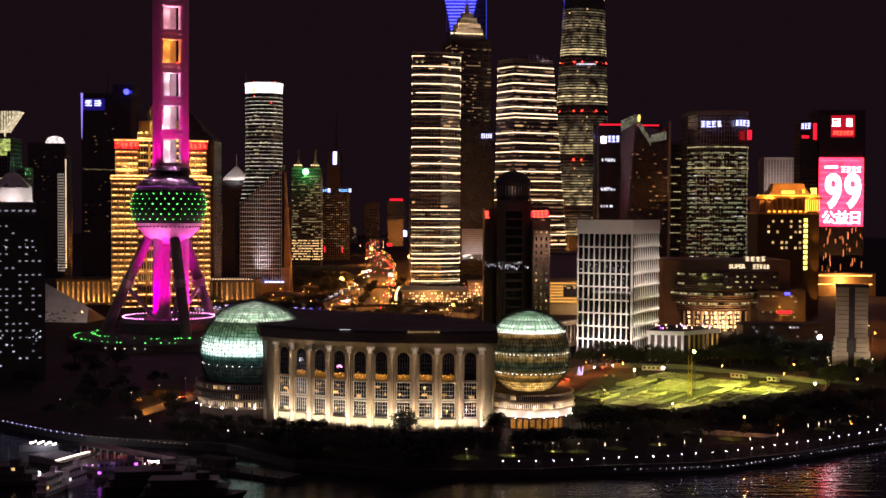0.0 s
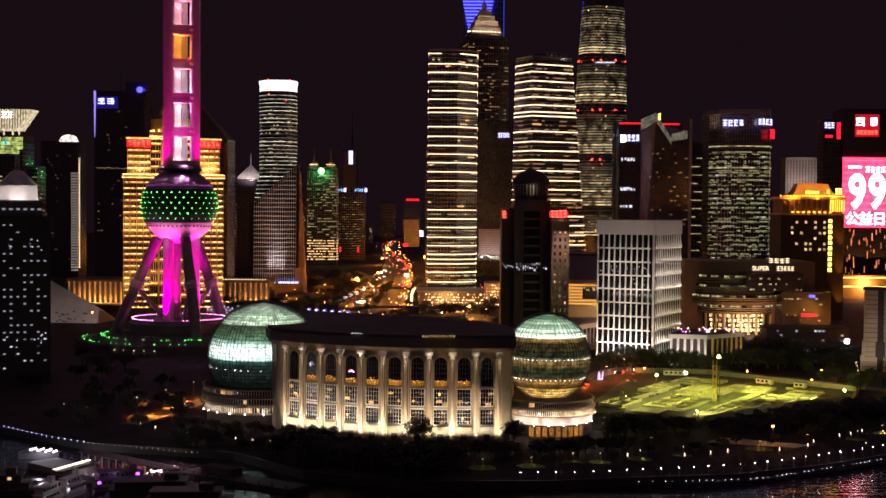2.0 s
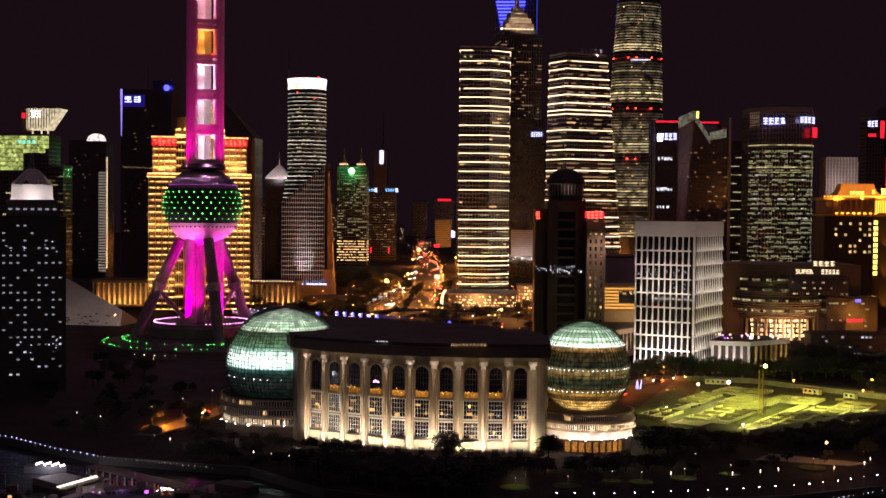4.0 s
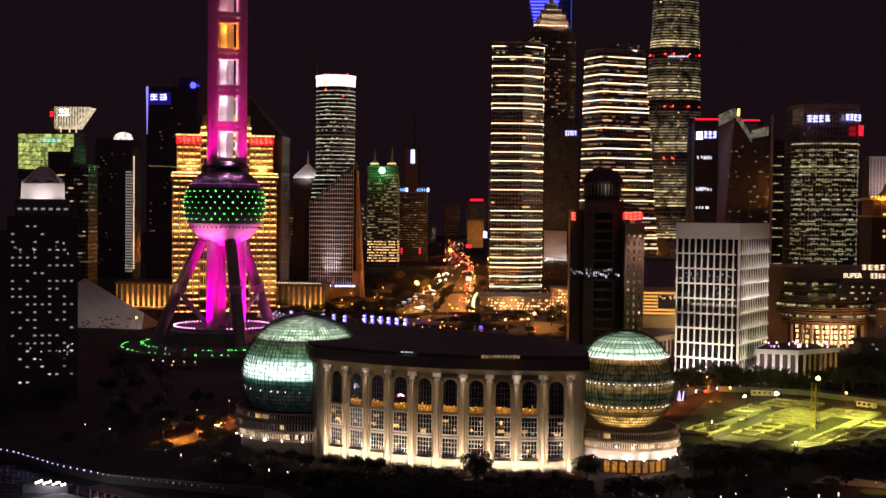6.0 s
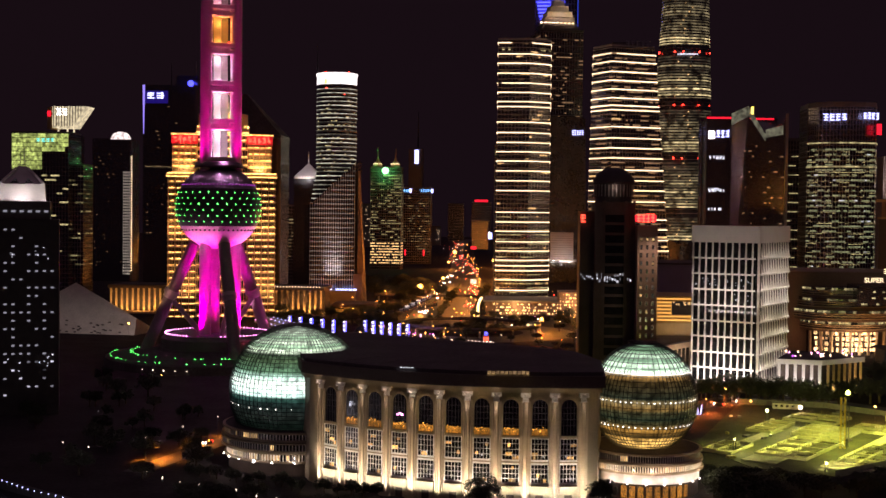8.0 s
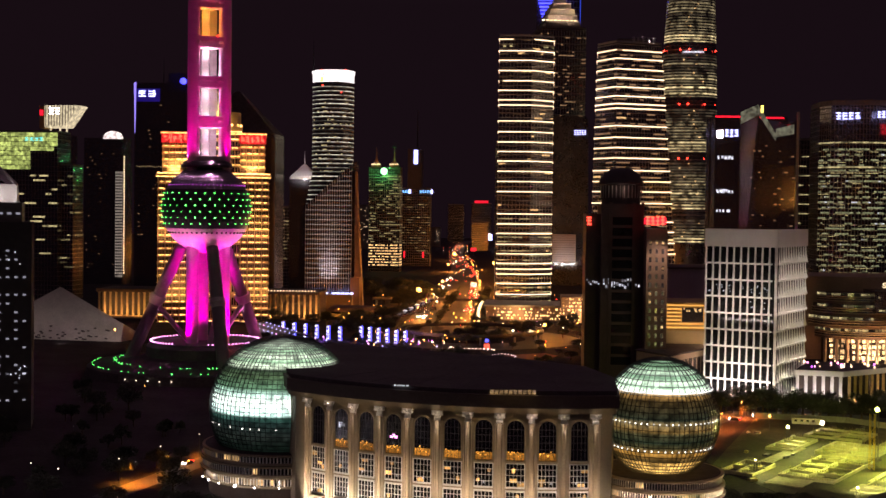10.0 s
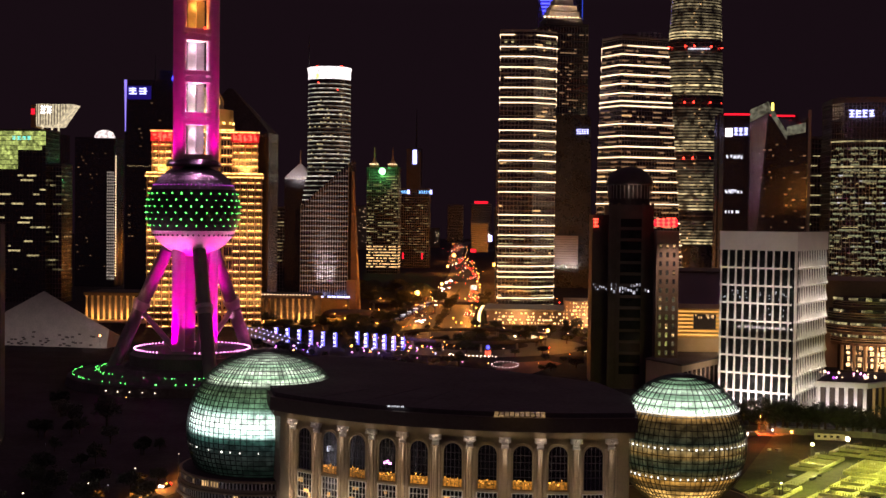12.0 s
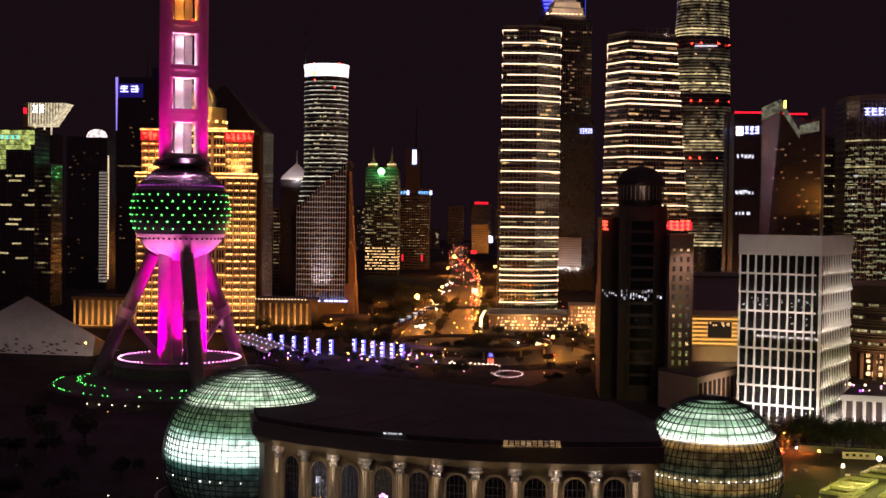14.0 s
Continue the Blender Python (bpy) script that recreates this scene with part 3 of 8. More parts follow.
_pp.box(-2.8, -0.8, 0, -1.7, 0.1, 5.3).box(1.7, -0.8, 0, 2.8, 0.1, 5.3).box(-1.7, -0.8, 3.3, 1.7, 0.1, 5.3).box(-2.82, -1.0, 5.3, 2.82, 0.1, 5.75).box(-1.7, -0.4, 0, 1.7, 0.1, 3.3)
_pp = _pp.mesh("plinth_wall", M_stone)
_pd = Bag().box(-1.2, -0.5, 0, 1.2, -0.38, 2.9).mesh("door", M_dbrown)
for k in range(11):
    m = arc_pose(k * STEP, AR - 1.2, 0)
    placed("pier", _pier, m, conv)
    placed("pier_base", _base, m, conv)
    placed("capital", _capm, m, conv, "carved white capital")
    spot("pier_uplight", (*arc(k * STEP, AR + 4.4), 0.4), (*arc(k * STEP, AR + 1.2), 5.0), 9500, (1.0, 0.97, 0.76), 60, 1.0, 0.3)
    spot("pier_uplight", (*arc(k * STEP, AR + 2.1), 1.3), (*arc(k * STEP, AR + 1.0), 20), 52000, (1.0, 0.78, 0.46), 22, 1.0, 0.2)
    spot("capital_uplight", (*arc(k * STEP, AR + 2.6), 19.0), (*arc(k * STEP, AR + 1.1), 33.4), 26000, (1.0, 0.9, 0.7), 9, 0.4, 0.1)
    if k == 10:
        continue
    mb = arc_pose((k + 0.5) * STEP, AR - 0.3, 0)
    w = thing("window_%d" % (k + 1), "tall arched window bay with white glazing bars", "window", "", "structure")
    w.matrix_world = mb
    placed("arched_glass", _ag, Matrix(), w)
    placed("arch_frame", _af, Matrix(), w)
    placed("glazing_bars", _mu, Matrix(), w)
    for g, f in ((_g1, _f1), (_g2, _f2)):
        placed("pane", g, Matrix(), w)
        placed("window_frame", f, Matrix(), w)
    placed("spandrel", _sl, Matrix(), w)
    if 0 < k < 9:
        placed("lit_restaurant", unit(L_rest), Matrix.Translation((0, -0.16, 22.5)) @ Matrix.Diagonal((4.8, 0.06, 2.1, 1)), w, "amber lit restaurant behind glass")
        for j in range(8):
            placed("table_lamp", unit(L_amber), Matrix.Translation((-2.0 + j * 0.5 + _rnd.uniform(-0.12, 0.12), -0.2, 23.0 + _rnd.uniform(-0.5, 1.1))) @ Matrix.Diagonal((_rnd.uniform(0.16, 0.5), 0.06, _rnd.uniform(0.16, 0.5), 1)), w)
    if k in (WHITE_BAY, PINK_BAY):
        for j in range(3):
            placed("lit_room", unit(L_cool if k == WHITE_BAY else L_pink), Matrix.Translation((-0.7 + j * 0.7, -0.2, (28.0 if k == WHITE_BAY else 26.2) + 0.3 * (j % 2))) @ Matrix.Diagonal((0.8, 0.06, 1.6 - 0.4 * j if k == WHITE_BAY else 0.7, 1)), w)
    placed("plinth_wall", _pp, Matrix(), w)
    placed("door", _pd, Matrix(), w)
    for z0 in (14.5, 15.6, 18.4, 7.4, 8.9, 11.2):
        if _rnd.random() < 0.55:
            placed("lit_room", unit(L_lounge), Matrix.Translation((_rnd.choice((-1.6, -0.5, 0.6, 1.6)), -0.15, z0)) @ Matrix.Diagonal((_rnd.choice((0.9, 1.9, 1.9)), 0.05, _rnd.uniform(0.8, 1.3), 1)), w)
    for z0 in (8.0, 15.0):
        if _rnd.random() < 0.7:
            placed("lit_room", unit(L_cool), Matrix.Translation((_rnd.uniform(-1.6, 1.6), -0.2, z0)) @ Matrix.Diagonal((0.4, 0.06, 0.6, 1)), w)
    spot("wall_uplight", (*arc((k + 0.5) * STEP, AR + 4.0), 0.5), (*arc((k + 0.5) * STEP, AR + 0.3), 7.5), 3800, (0.94, 1.0, 0.76), 90, 1.0, 0.3)
    spot("wall_uplight", (*arc((k + 0.5) * STEP, AR + 2.1), 5.9), (*arc((k + 0.5) * STEP, AR - 0.6), 24), 2600, (1.0, 0.70, 0.4), 60, 1.0, 0.3)


def globe(label, c, r, z_cut, rows, cols, lights):
    t = thing("glass_globe", label, "glass globe", "convention centre globes", at=(*c, 0))
    cz = r[1]
    rr = r[0]
    part("inner_shell", Bag().turned([(max(0.1, (rr - 0.6) * math.cos(a)), cz + (rr - 0.6) * math.sin(a)) for a in [radians(-60 + 5 * k) for k in range(31)]], 64), lights, t, "shell painted to glow as the lit interior behind glass", True)
    pane = bpy.data.materials.new("globe_glass") if "globe_glass" not in bpy.data.materials else bpy.data.materials["globe_glass"]
    pane.use_nodes = True
    nn, ll = pane.node_tree.nodes, pane.node_tree.links
    nn.clear()
    o, mx, tr, gl, fr = nn.new("ShaderNodeOutputMaterial"), nn.new("ShaderNodeMixShader"), nn.new("ShaderNodeBsdfTransparent"), nn.new("ShaderNodeBsdfGlossy"), nn.new("ShaderNodeFresnel")
    tr.inputs["Color"].default_value = (0.80, 0.92, 0.86, 1)
    gl.inputs["Roughness"].default_value = 0.06
    fr.inputs["IOR"].default_value = 1.22
    ll.new(fr.outputs[0], mx.inputs[0])
    ll.new(tr.outputs[0], mx.inputs[1])
    ll.new(gl.outputs[0], mx.inputs[2])
    ll.new(mx.outputs[0], o.inputs[0])
    lat0 = math.degrees(math.asin(max(-1, (z_cut - cz) / rr)))
    lats = [lat0 + (88 - lat0) * k / rows for k in range(rows + 1)]
    for k in range(rows):
        a0, a1 = radians(lats[k]), radians(lats[k + 1])
        g = 6.28319 / cols * 0.5
        q = []
        for a, s in ((a0, -1), (a0, 1), (a1, 1), (a1, -1)):
            q.append((rr * math.cos(a) * math.sin(g) * s, -rr * math.cos(a) * math.cos(g), cz + rr * math.sin(a)))
        b = Bag()
        for i in range(cols):
            rot = Matrix.Rotation(6.28319 * i / cols, 4, "Z")
            b.add([rot @ Vector(p) for p in q], [(0, 1, 2, 3)])
        part("glazing_ring", b, pane, t).visible_shadow = False
    for a in lats:
        ra, za = rr * math.cos(radians(a)), cz + rr * math.sin(radians(a))
        part("ring_bar", Bag().turned([(ra - 0.1, za - 0.05), (ra + 0.12, za - 0.05), (ra + 0.12, za + 0.05), (ra - 0.1, za + 0.05)], cols * 2), M_steel, t)
    rib = Bag()
    fine = [radians(lat0 + (88 - lat0) * k / 24) for k in range(25)]
    rib.loft([[(sx * 0.06, -(rr + sy) * math.cos(a), cz + (rr + sy) * math.sin(a)) for sx, sy in ((-1, -0.1), (1, -0.1), (1, 0.16), (-1, 0.16))] for a in fine])
    rib = rib.mesh("rib", M_steel)
    for i in range(cols):
        placed("rib", rib, Matrix.Rotation(6.28319 * (i + 0.5) / cols, 4, "Z"), t)
    return t


def globe_glow(name, rows, patchy=0.3):
    """The lit storeys inside, painted as glow on a shell: colour and power by height, broken up by noise and cells."""
    m = bpy.data.materials.new(name)
    m.use_nodes = True
    n, l = m.node_tree.nodes, m.node_tree.links
    b = n["Principled BSDF"]
    b.inputs["Base Color"].default_value = (0.02, 0.03, 0.026, 1)
    b.inputs["Roughness"].default_value = 0.6
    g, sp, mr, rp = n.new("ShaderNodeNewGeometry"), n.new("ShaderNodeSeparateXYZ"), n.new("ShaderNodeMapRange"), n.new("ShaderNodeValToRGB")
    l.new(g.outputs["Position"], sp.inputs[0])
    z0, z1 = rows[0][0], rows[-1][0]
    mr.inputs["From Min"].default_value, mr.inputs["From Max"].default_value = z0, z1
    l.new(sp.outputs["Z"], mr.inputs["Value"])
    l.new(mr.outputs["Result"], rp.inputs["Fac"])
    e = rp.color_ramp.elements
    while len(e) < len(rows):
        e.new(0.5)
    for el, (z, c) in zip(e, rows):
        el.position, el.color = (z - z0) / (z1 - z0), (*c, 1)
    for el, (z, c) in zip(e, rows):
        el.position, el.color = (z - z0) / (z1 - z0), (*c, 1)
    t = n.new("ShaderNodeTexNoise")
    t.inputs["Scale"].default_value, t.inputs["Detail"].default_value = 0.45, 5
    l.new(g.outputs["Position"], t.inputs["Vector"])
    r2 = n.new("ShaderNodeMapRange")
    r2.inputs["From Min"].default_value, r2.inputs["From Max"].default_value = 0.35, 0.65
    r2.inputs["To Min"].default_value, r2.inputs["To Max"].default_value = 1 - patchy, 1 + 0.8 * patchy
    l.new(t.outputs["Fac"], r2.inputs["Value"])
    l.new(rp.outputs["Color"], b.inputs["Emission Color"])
    # Voronoi cells put uneven pane reflections into the emission
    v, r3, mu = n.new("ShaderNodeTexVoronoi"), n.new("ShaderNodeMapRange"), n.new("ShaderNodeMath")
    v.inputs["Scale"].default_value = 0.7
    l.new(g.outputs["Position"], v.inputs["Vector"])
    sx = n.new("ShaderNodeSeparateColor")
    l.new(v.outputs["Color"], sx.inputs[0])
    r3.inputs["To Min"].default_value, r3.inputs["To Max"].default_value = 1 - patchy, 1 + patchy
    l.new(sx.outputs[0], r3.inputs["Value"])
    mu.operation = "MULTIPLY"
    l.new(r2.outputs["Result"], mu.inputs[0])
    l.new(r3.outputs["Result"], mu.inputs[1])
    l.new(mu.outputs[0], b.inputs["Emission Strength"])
    return m


K = (0.004, 0.008, 0.006)
GL = globe_glow("large_globe_glow", [(3, K), (17, K), (20.5, (0.012, 0.016, 0.014)), (24.5, (0.010, 0.022, 0.02)), (26.4, (0.03, 0.10, 0.08)), (27.4, (1.3, 1.9, 1.75)), (31.0, (1.7, 2.0, 1.85)), (33.4, (0.6, 0.95, 0.8)), (35.0, (0.10, 0.22, 0.13)), (38.8, (0.07, 0.12, 0.06)), (40.8, (0.03, 0.05, 0.03)), (41.8, (1.0, 1.2, 0.9)), (43.2, (0.35, 0.62, 0.38)), (44.6, (0.85, 1.0, 0.78)), (46.0, (0.3, 0.5, 0.32)), (47.6, (0.6, 0.72, 0.56)), (50.5, (0.3, 0.38, 0.3))], 0.42)
GS = globe_glow("small_globe_glow", [(12, (0.3, 0.18, 0.05)), (15.6, (1.35, 0.75, 0.2)), (18.4, (0.75, 0.4, 0.1)), (19.3, (0.05, 0.032, 0.012)), (21.5, (0.42, 0.2, 0.04)), (23.2, (0.07, 0.055, 0.02)), (25.0, (0.012, 0.02, 0.012)), (27.4, (0.05, 0.045, 0.02)), (28.6, (0.2, 0.11, 0.03)), (30.6, (0.3, 0.21, 0.09)), (31.6, (0.016, 0.022, 0.014)), (37.0, (0.05, 0.03, 0.01)), (38.6, (0.35, 0.18, 0.05)), (39.3, (0.9, 0.5, 0.2)), (40.4, (0.3, 0.45, 0.3)), (47, (0.2, 0.35, 0.2))], 0.5)
GLC, GSC = (-85.3, 567.7), (35.7, 540.0)
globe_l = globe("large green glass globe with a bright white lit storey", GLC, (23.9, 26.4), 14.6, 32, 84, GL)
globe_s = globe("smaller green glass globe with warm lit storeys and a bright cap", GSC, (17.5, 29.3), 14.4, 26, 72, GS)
# the smaller globe wears a shallow glass cap with a bright brim
CAPR, CAPZ = 17.1, 31.4
GC = globe_glow("globe_cap_glow", [(38, (0.5, 0.6, 0.45)), (39.9, (2.2, 2.6, 2.1)), (40.7, (0.5, 0.8, 0.55)), (42.0, (0.95, 1.25, 0.95)), (43.4, (0.22, 0.42, 0.26)), (44.6, (0.6, 0.8, 0.6)), (46.0, (0.18, 0.34, 0.2)), (49, (0.30, 0.5, 0.32))])
_lat = [radians(28 + 60 * k / 9) for k in range(10)]
part("cap_lining", Bag().turned([(13.2, 39.2)] + [((CAPR - 0.7) * math.cos(a), CAPZ + (CAPR - 0.7) * math.sin(a)) for a in _lat] + [(0.1, CAPZ + CAPR - 0.7)], 60), GC, globe_s, "lining painted to glow under the glass cap", True)
for a0, a1 in zip(_lat, _lat[1:]):
    b = Bag()
    b.turned([(CAPR * math.cos(a0), CAPZ + CAPR * math.sin(a0)), (CAPR * math.cos(a1), CAPZ + CAPR * math.sin(a1))], 60)
    b.f = b.f[:-2]
    part("cap_glazing", b, bpy.data.materials["globe_glass"], globe_s).visible_shadow = False
    ra, za = CAPR * math.cos(a0), CAPZ + CAPR * math.sin(a0)
    part("ring_bar", Bag().turned([(ra - 0.1, za - 0.05), (ra + 0.12, za - 0.05), (ra + 0.12, za + 0.05), (ra - 0.1, za + 0.05)], 120), M_steel, globe_s)
_rib = Bag().loft([[(sx * 0.06, -(CAPR + sy) * math.cos(a), CAPZ + (CAPR + sy) * math.sin(a)) for sx, sy in ((-1, -0.1), (1, -0.1), (1, 0.16), (-1, 0.16))] for a in _lat]).mesh("cap_rib", M_steel)
for i in range(48):
    placed("cap_rib", _rib, Matrix.Rotation(6.28319 * i / 48, 4, "Z"), globe_s)
part("cap_brim", Bag().turned([(14.9, 39.15), (15.35, 39.2), (15.35, 39.45), (14.9, 39.5)], 72), glow("pale_brim_light", (0.92, 1.0, 0.9), 1.1, 0, 0.4, 3), globe_s, "bright brim of the cap")
_wl = Bag().ball((0, 0, 0), 0.24, 8, 6).mesh("storey_lamp", glow("storey_lamp", (1.0, 0.93, 0.86), 3.0, 0.7))
for z, n in ((22.4, 22), (30.6, 26)):
    ra = math.sqrt(max(0, 16.9**2 - (z - 29.3) ** 2)) + 0.2
    for i in range(n):
        a = radians(190 + 160 * i / n)
        placed("storey_lamp", _wl, Matrix.Translation((ra * math.cos(a), ra * math.sin(a), z)), globe_s)
for i in range(9):
    a = radians(200 + 100 * i / 9 + 4 * math.sin(i * 5))
    ra = math.sqrt(23.3**2 - (22.6 - 26.4) ** 2) + 0.2
    placed("storey_lamp", _wl, Matrix.Translation((ra * math.cos(a), ra * math.sin(a), 22.6)), globe_l)


def drum(label, c, tiers, base_r, win, seed, stone, base):
    """The stepped round podium under a globe."""
    t = thing("globe_podium", label, "podium", "convention centre globes", at=(*c, 0))
    rnd = random.Random(seed)
    part("base_wall", Bag().turned([(base_r, 0), (base_r, tiers[0][0])], 64), base, t)
    for z0, z1, r in tiers:
        part("tier", Bag().turned([(r - 0.8, z0), (r - 0.8, z1)], 72), M_glass, t)
        part("ledge", Bag().turned([(r - 1, z0 - 0.15), (r + 0.3, z0 - 0.1), (r + 0.3, z0 + 0.55), (r - 1, z0 + 0.6)], 72), stone, t)
        part("ledge", Bag().turned([(r - 1, z1 - 0.6), (r + 0.1, z1 - 0.55), (r + 0.1, z1 + 0.05), (r - 1, z1 + 0.1)], 72), stone, t)
        b = Bag()
        for i in range(72):
            a = radians(180 + i * 2.5)
            b.box(-0.13, -0.2, z0, 0.13, 0.2, z1, Matrix.Translation(((r - 0.6) * math.cos(a), (r - 0.6) * math.sin(a), 0)) @ Matrix.Rotation(a, 4, "Z"))
        part("mullion", b, M_frame, t, kind="stuff")
        for i in range(40):
            if rnd.random() < win:
                a = radians(190 + i * 4)
                placed("lit_window", unit(L_warm), Matrix.Translation(((r - 0.7) * math.cos(a), (r - 0.7) * math.sin(a), (z0 + z1) / 2)) @ Matrix.Rotation(a + 1.5708, 4, "Z") @ Matrix.Diagonal((rnd.choice((1.2, 2.4)), 0.1, (z1 - z0) * 0.5, 1)), t)
    part("terrace", Bag().turned([(0.1, tiers[-1][1] - 0.05), (tiers[-1][2] - 0.9, tiers[-1][1] - 0.05), (tiers[-1][2] - 0.9, tiers[-1][1] + 0.2), (0.1, tiers[-1][1] + 0.25)][::1], 64), M_roof, t)
    return t


pod_s = drum("round stepped podium with white window frames under the smaller globe", GSC, [(8.2, 11.2, 19.4), (11.3, 14.3, 19.0)], 18.0, 0.25, 2, M_stone, M_dbrown)
pod_l = drum("round stepped podium with lit windows under the large globe", GLC, [(4.6, 8.0, 25.2), (8.4, 11.6, 26.4), (12.0, 15.0, 26.0)], 24.0, 0.22, 5, M_hall, M_dbrown)
for d in (205, 218, 232, 247, 262, 279):
    a = radians(d)
    p = (26.3 * math.cos(a), 26.3 * math.sin(a), 5.0)
    part("flood_lamp", Bag().ball(p, 0.3 if d != 247 else 0.5, 10, 8), L_white, pod_l)
    bulb("flood_spill", (GLC[0] + p[0] * 1.05, GLC[1] + p[1] * 1.05, 5.6), 170, (1, 0.9, 0.75))
# white strip on the brown base: part of the lamps' wash is put into its colour
part("washed_band", Bag().turned([(17.6, 4.9), (18.3, 4.9), (18.3, 8.0), (17.6, 8.0)], 72), M_white, pod_s, "band coloured white where lamps wash the podium wall")
for d in (196, 214, 232, 250, 268, 286, 304, 322, 340):
    a = radians(d)
    part("ledge_lamp", Bag().ball((18.9 * math.cos(a), 18.9 * math.sin(a), 5.0), 0.26, 8, 6), L_white, pod_s)
    bulb("ledge_light", (GSC[0] + 19.4 * math.cos(a), GSC[1] + 19.4 * math.sin(a), 5.9), 200, (1, 0.92, 0.74), 0.2)
    bulb("tier_light", (GSC[0] + 20.6 * math.cos(a + 0.1), GSC[1] + 20.6 * math.sin(a + 0.1), 9.0), 300, (1, 0.82, 0.55), 0.2)
for k in range(9):
    a = radians(246 + k * 8.5)
    placed("amber_doorway", unit(L_rest), Matrix.Translation((18.05 * math.cos(a), 18.05 * math.sin(a), 2.3)) @ Matrix.Rotation(a + 1.5708, 4, "Z") @ Matrix.Diagonal((1.8, 0.2, 3.8, 1)), pod_s, "amber lit doorway")

# ---- white framed office block ----
wb = thing("white_office_block", "white framed office block with floodlit piers", "office building", at=(113.2, 769, 0), rz=math.degrees(math.atan2(-16.9, 31.8)))
# local x runs along the front towards the left hand corner being negative
WA, WB_, WH = 36.2, 50.8, 85.2
FH = 8.1


M_pane = surface("office_window_glass", (0.012, 0.012, 0.013), 0.1, 0, 0.3, 5)


def face(length, n, place):
    """One facade: piers with a curved outer edge, thick floor beams, recessed dark glass."""
    body = Bag().box(0, 1.2, 5, length, 2.2, WH - 8.6)
    o = part("glass_wall", body, M_pane, wb)
    o.matrix_local = place
    top = part("parapet", Bag().box(0, 0, WH - 8.6, length, 2.4, WH), M_white, wb)
    top.matrix_local = place
    beam = Bag().box(0, 0.2, -0.4, length, 1.3, 0.4).mesh("floor_beam", M_white)
    fin = Bag()
    zs = [0.0, 0.25, 0.5, 0.75, 1.0]
    fin.loft([[(-0.34, 1.3, z * FH), (-0.34, 0.75 - 1.15 * (1 - z) ** 2.4, z * FH), (0.34, 0.75 - 1.15 * (1 - z) ** 2.4, z * FH), (0.34, 1.3, z * FH)][::-1] for z in zs])
    fin = fin.mesh("pier", M_white)
    floors = [WH - 8.6 - FH * (k + 1) for k in range(9)]
    for z in floors:
        placed("floor_beam", beam, place @ Matrix.Translation((0, 0, z)), wb)
        for i in range(n + 1):
            placed("pier", fin, place @ Matrix.Translation((0.45 + i * (length - 0.9) / n, 0, z)), wb)
    return floors


# front face runs from the far left corner to the near corner; side face runs back from it
ang = math.atan2(-16.9, 31.8)
_ft = Matrix.Translation((-WA, 0, 0))
_sd = Matrix.Rotation(math.atan2(44.9, 23.8) - ang, 4, "Z")
FL = face(WA, 10, _ft)
face(WB_, 12, _sd)
sx, sy = math.cos(math.atan2(44.9, 23.8) - ang), math.sin(math.atan2(44.9, 23.8) - ang)
part("core", Bag().prism([(-WA + 1, 2.3), (-0.6, 2.3), (WB_ * sx - 2.4, WB_ * sy - 2), (WB_ * sx - WA, WB_ * sy)], 0, WH - 1.2), M_conc, wb)
for z in FL:
    for place, ln in ((_ft, WA), (_sd, WB_)):
        m = wb.matrix_world @ place
        a, b = m @ Vector((ln / 2, 0.1, z + 0.5)), m @ Vector((ln / 2, 0.0, z + 4.2))
        strip("floor_wash", a, b, ln, 0.12, (340 if place is _ft else 620) * (1.6 - z / 85), (0.98, 1.0, 0.80))
for place, ln in ((_ft, WA), (_sd, WB_)):
    m = wb.matrix_world @ place
    # the strip at 40 m is an added fill hanging free before the facade
    for h, p in ((2, 12000), (40, 2600)):
        strip("facade_flood", m @ Vector((ln / 2, -9 if h < 9 else -14, h)), m @ Vector((ln / 2, 0, h + 22)), ln * 0.8, 0.6, p, (1, 0.93, 0.80), 130)
_rnd = random.Random(14)
_c = []
for k, z in enumerate(FL):
    for i in range(10):
        if k == 2 and _rnd.random() < 0.8 or _rnd.random() < 0.06:
            for j in range(3):
                _c.append((-WA + 2.2 + i * 3.53 + _rnd.uniform(-0.9, 0.9), 1.05, z + 2 + _rnd.random() * 4, 0, 0.5, 0.5, 0.15))
panes(wb, _c, L_cool)


# ---- towers ----
L_dimw = glow("dim_warm_room", (1.0, 0.62, 0.3), 0.14, 0.8, 0.4, 2)


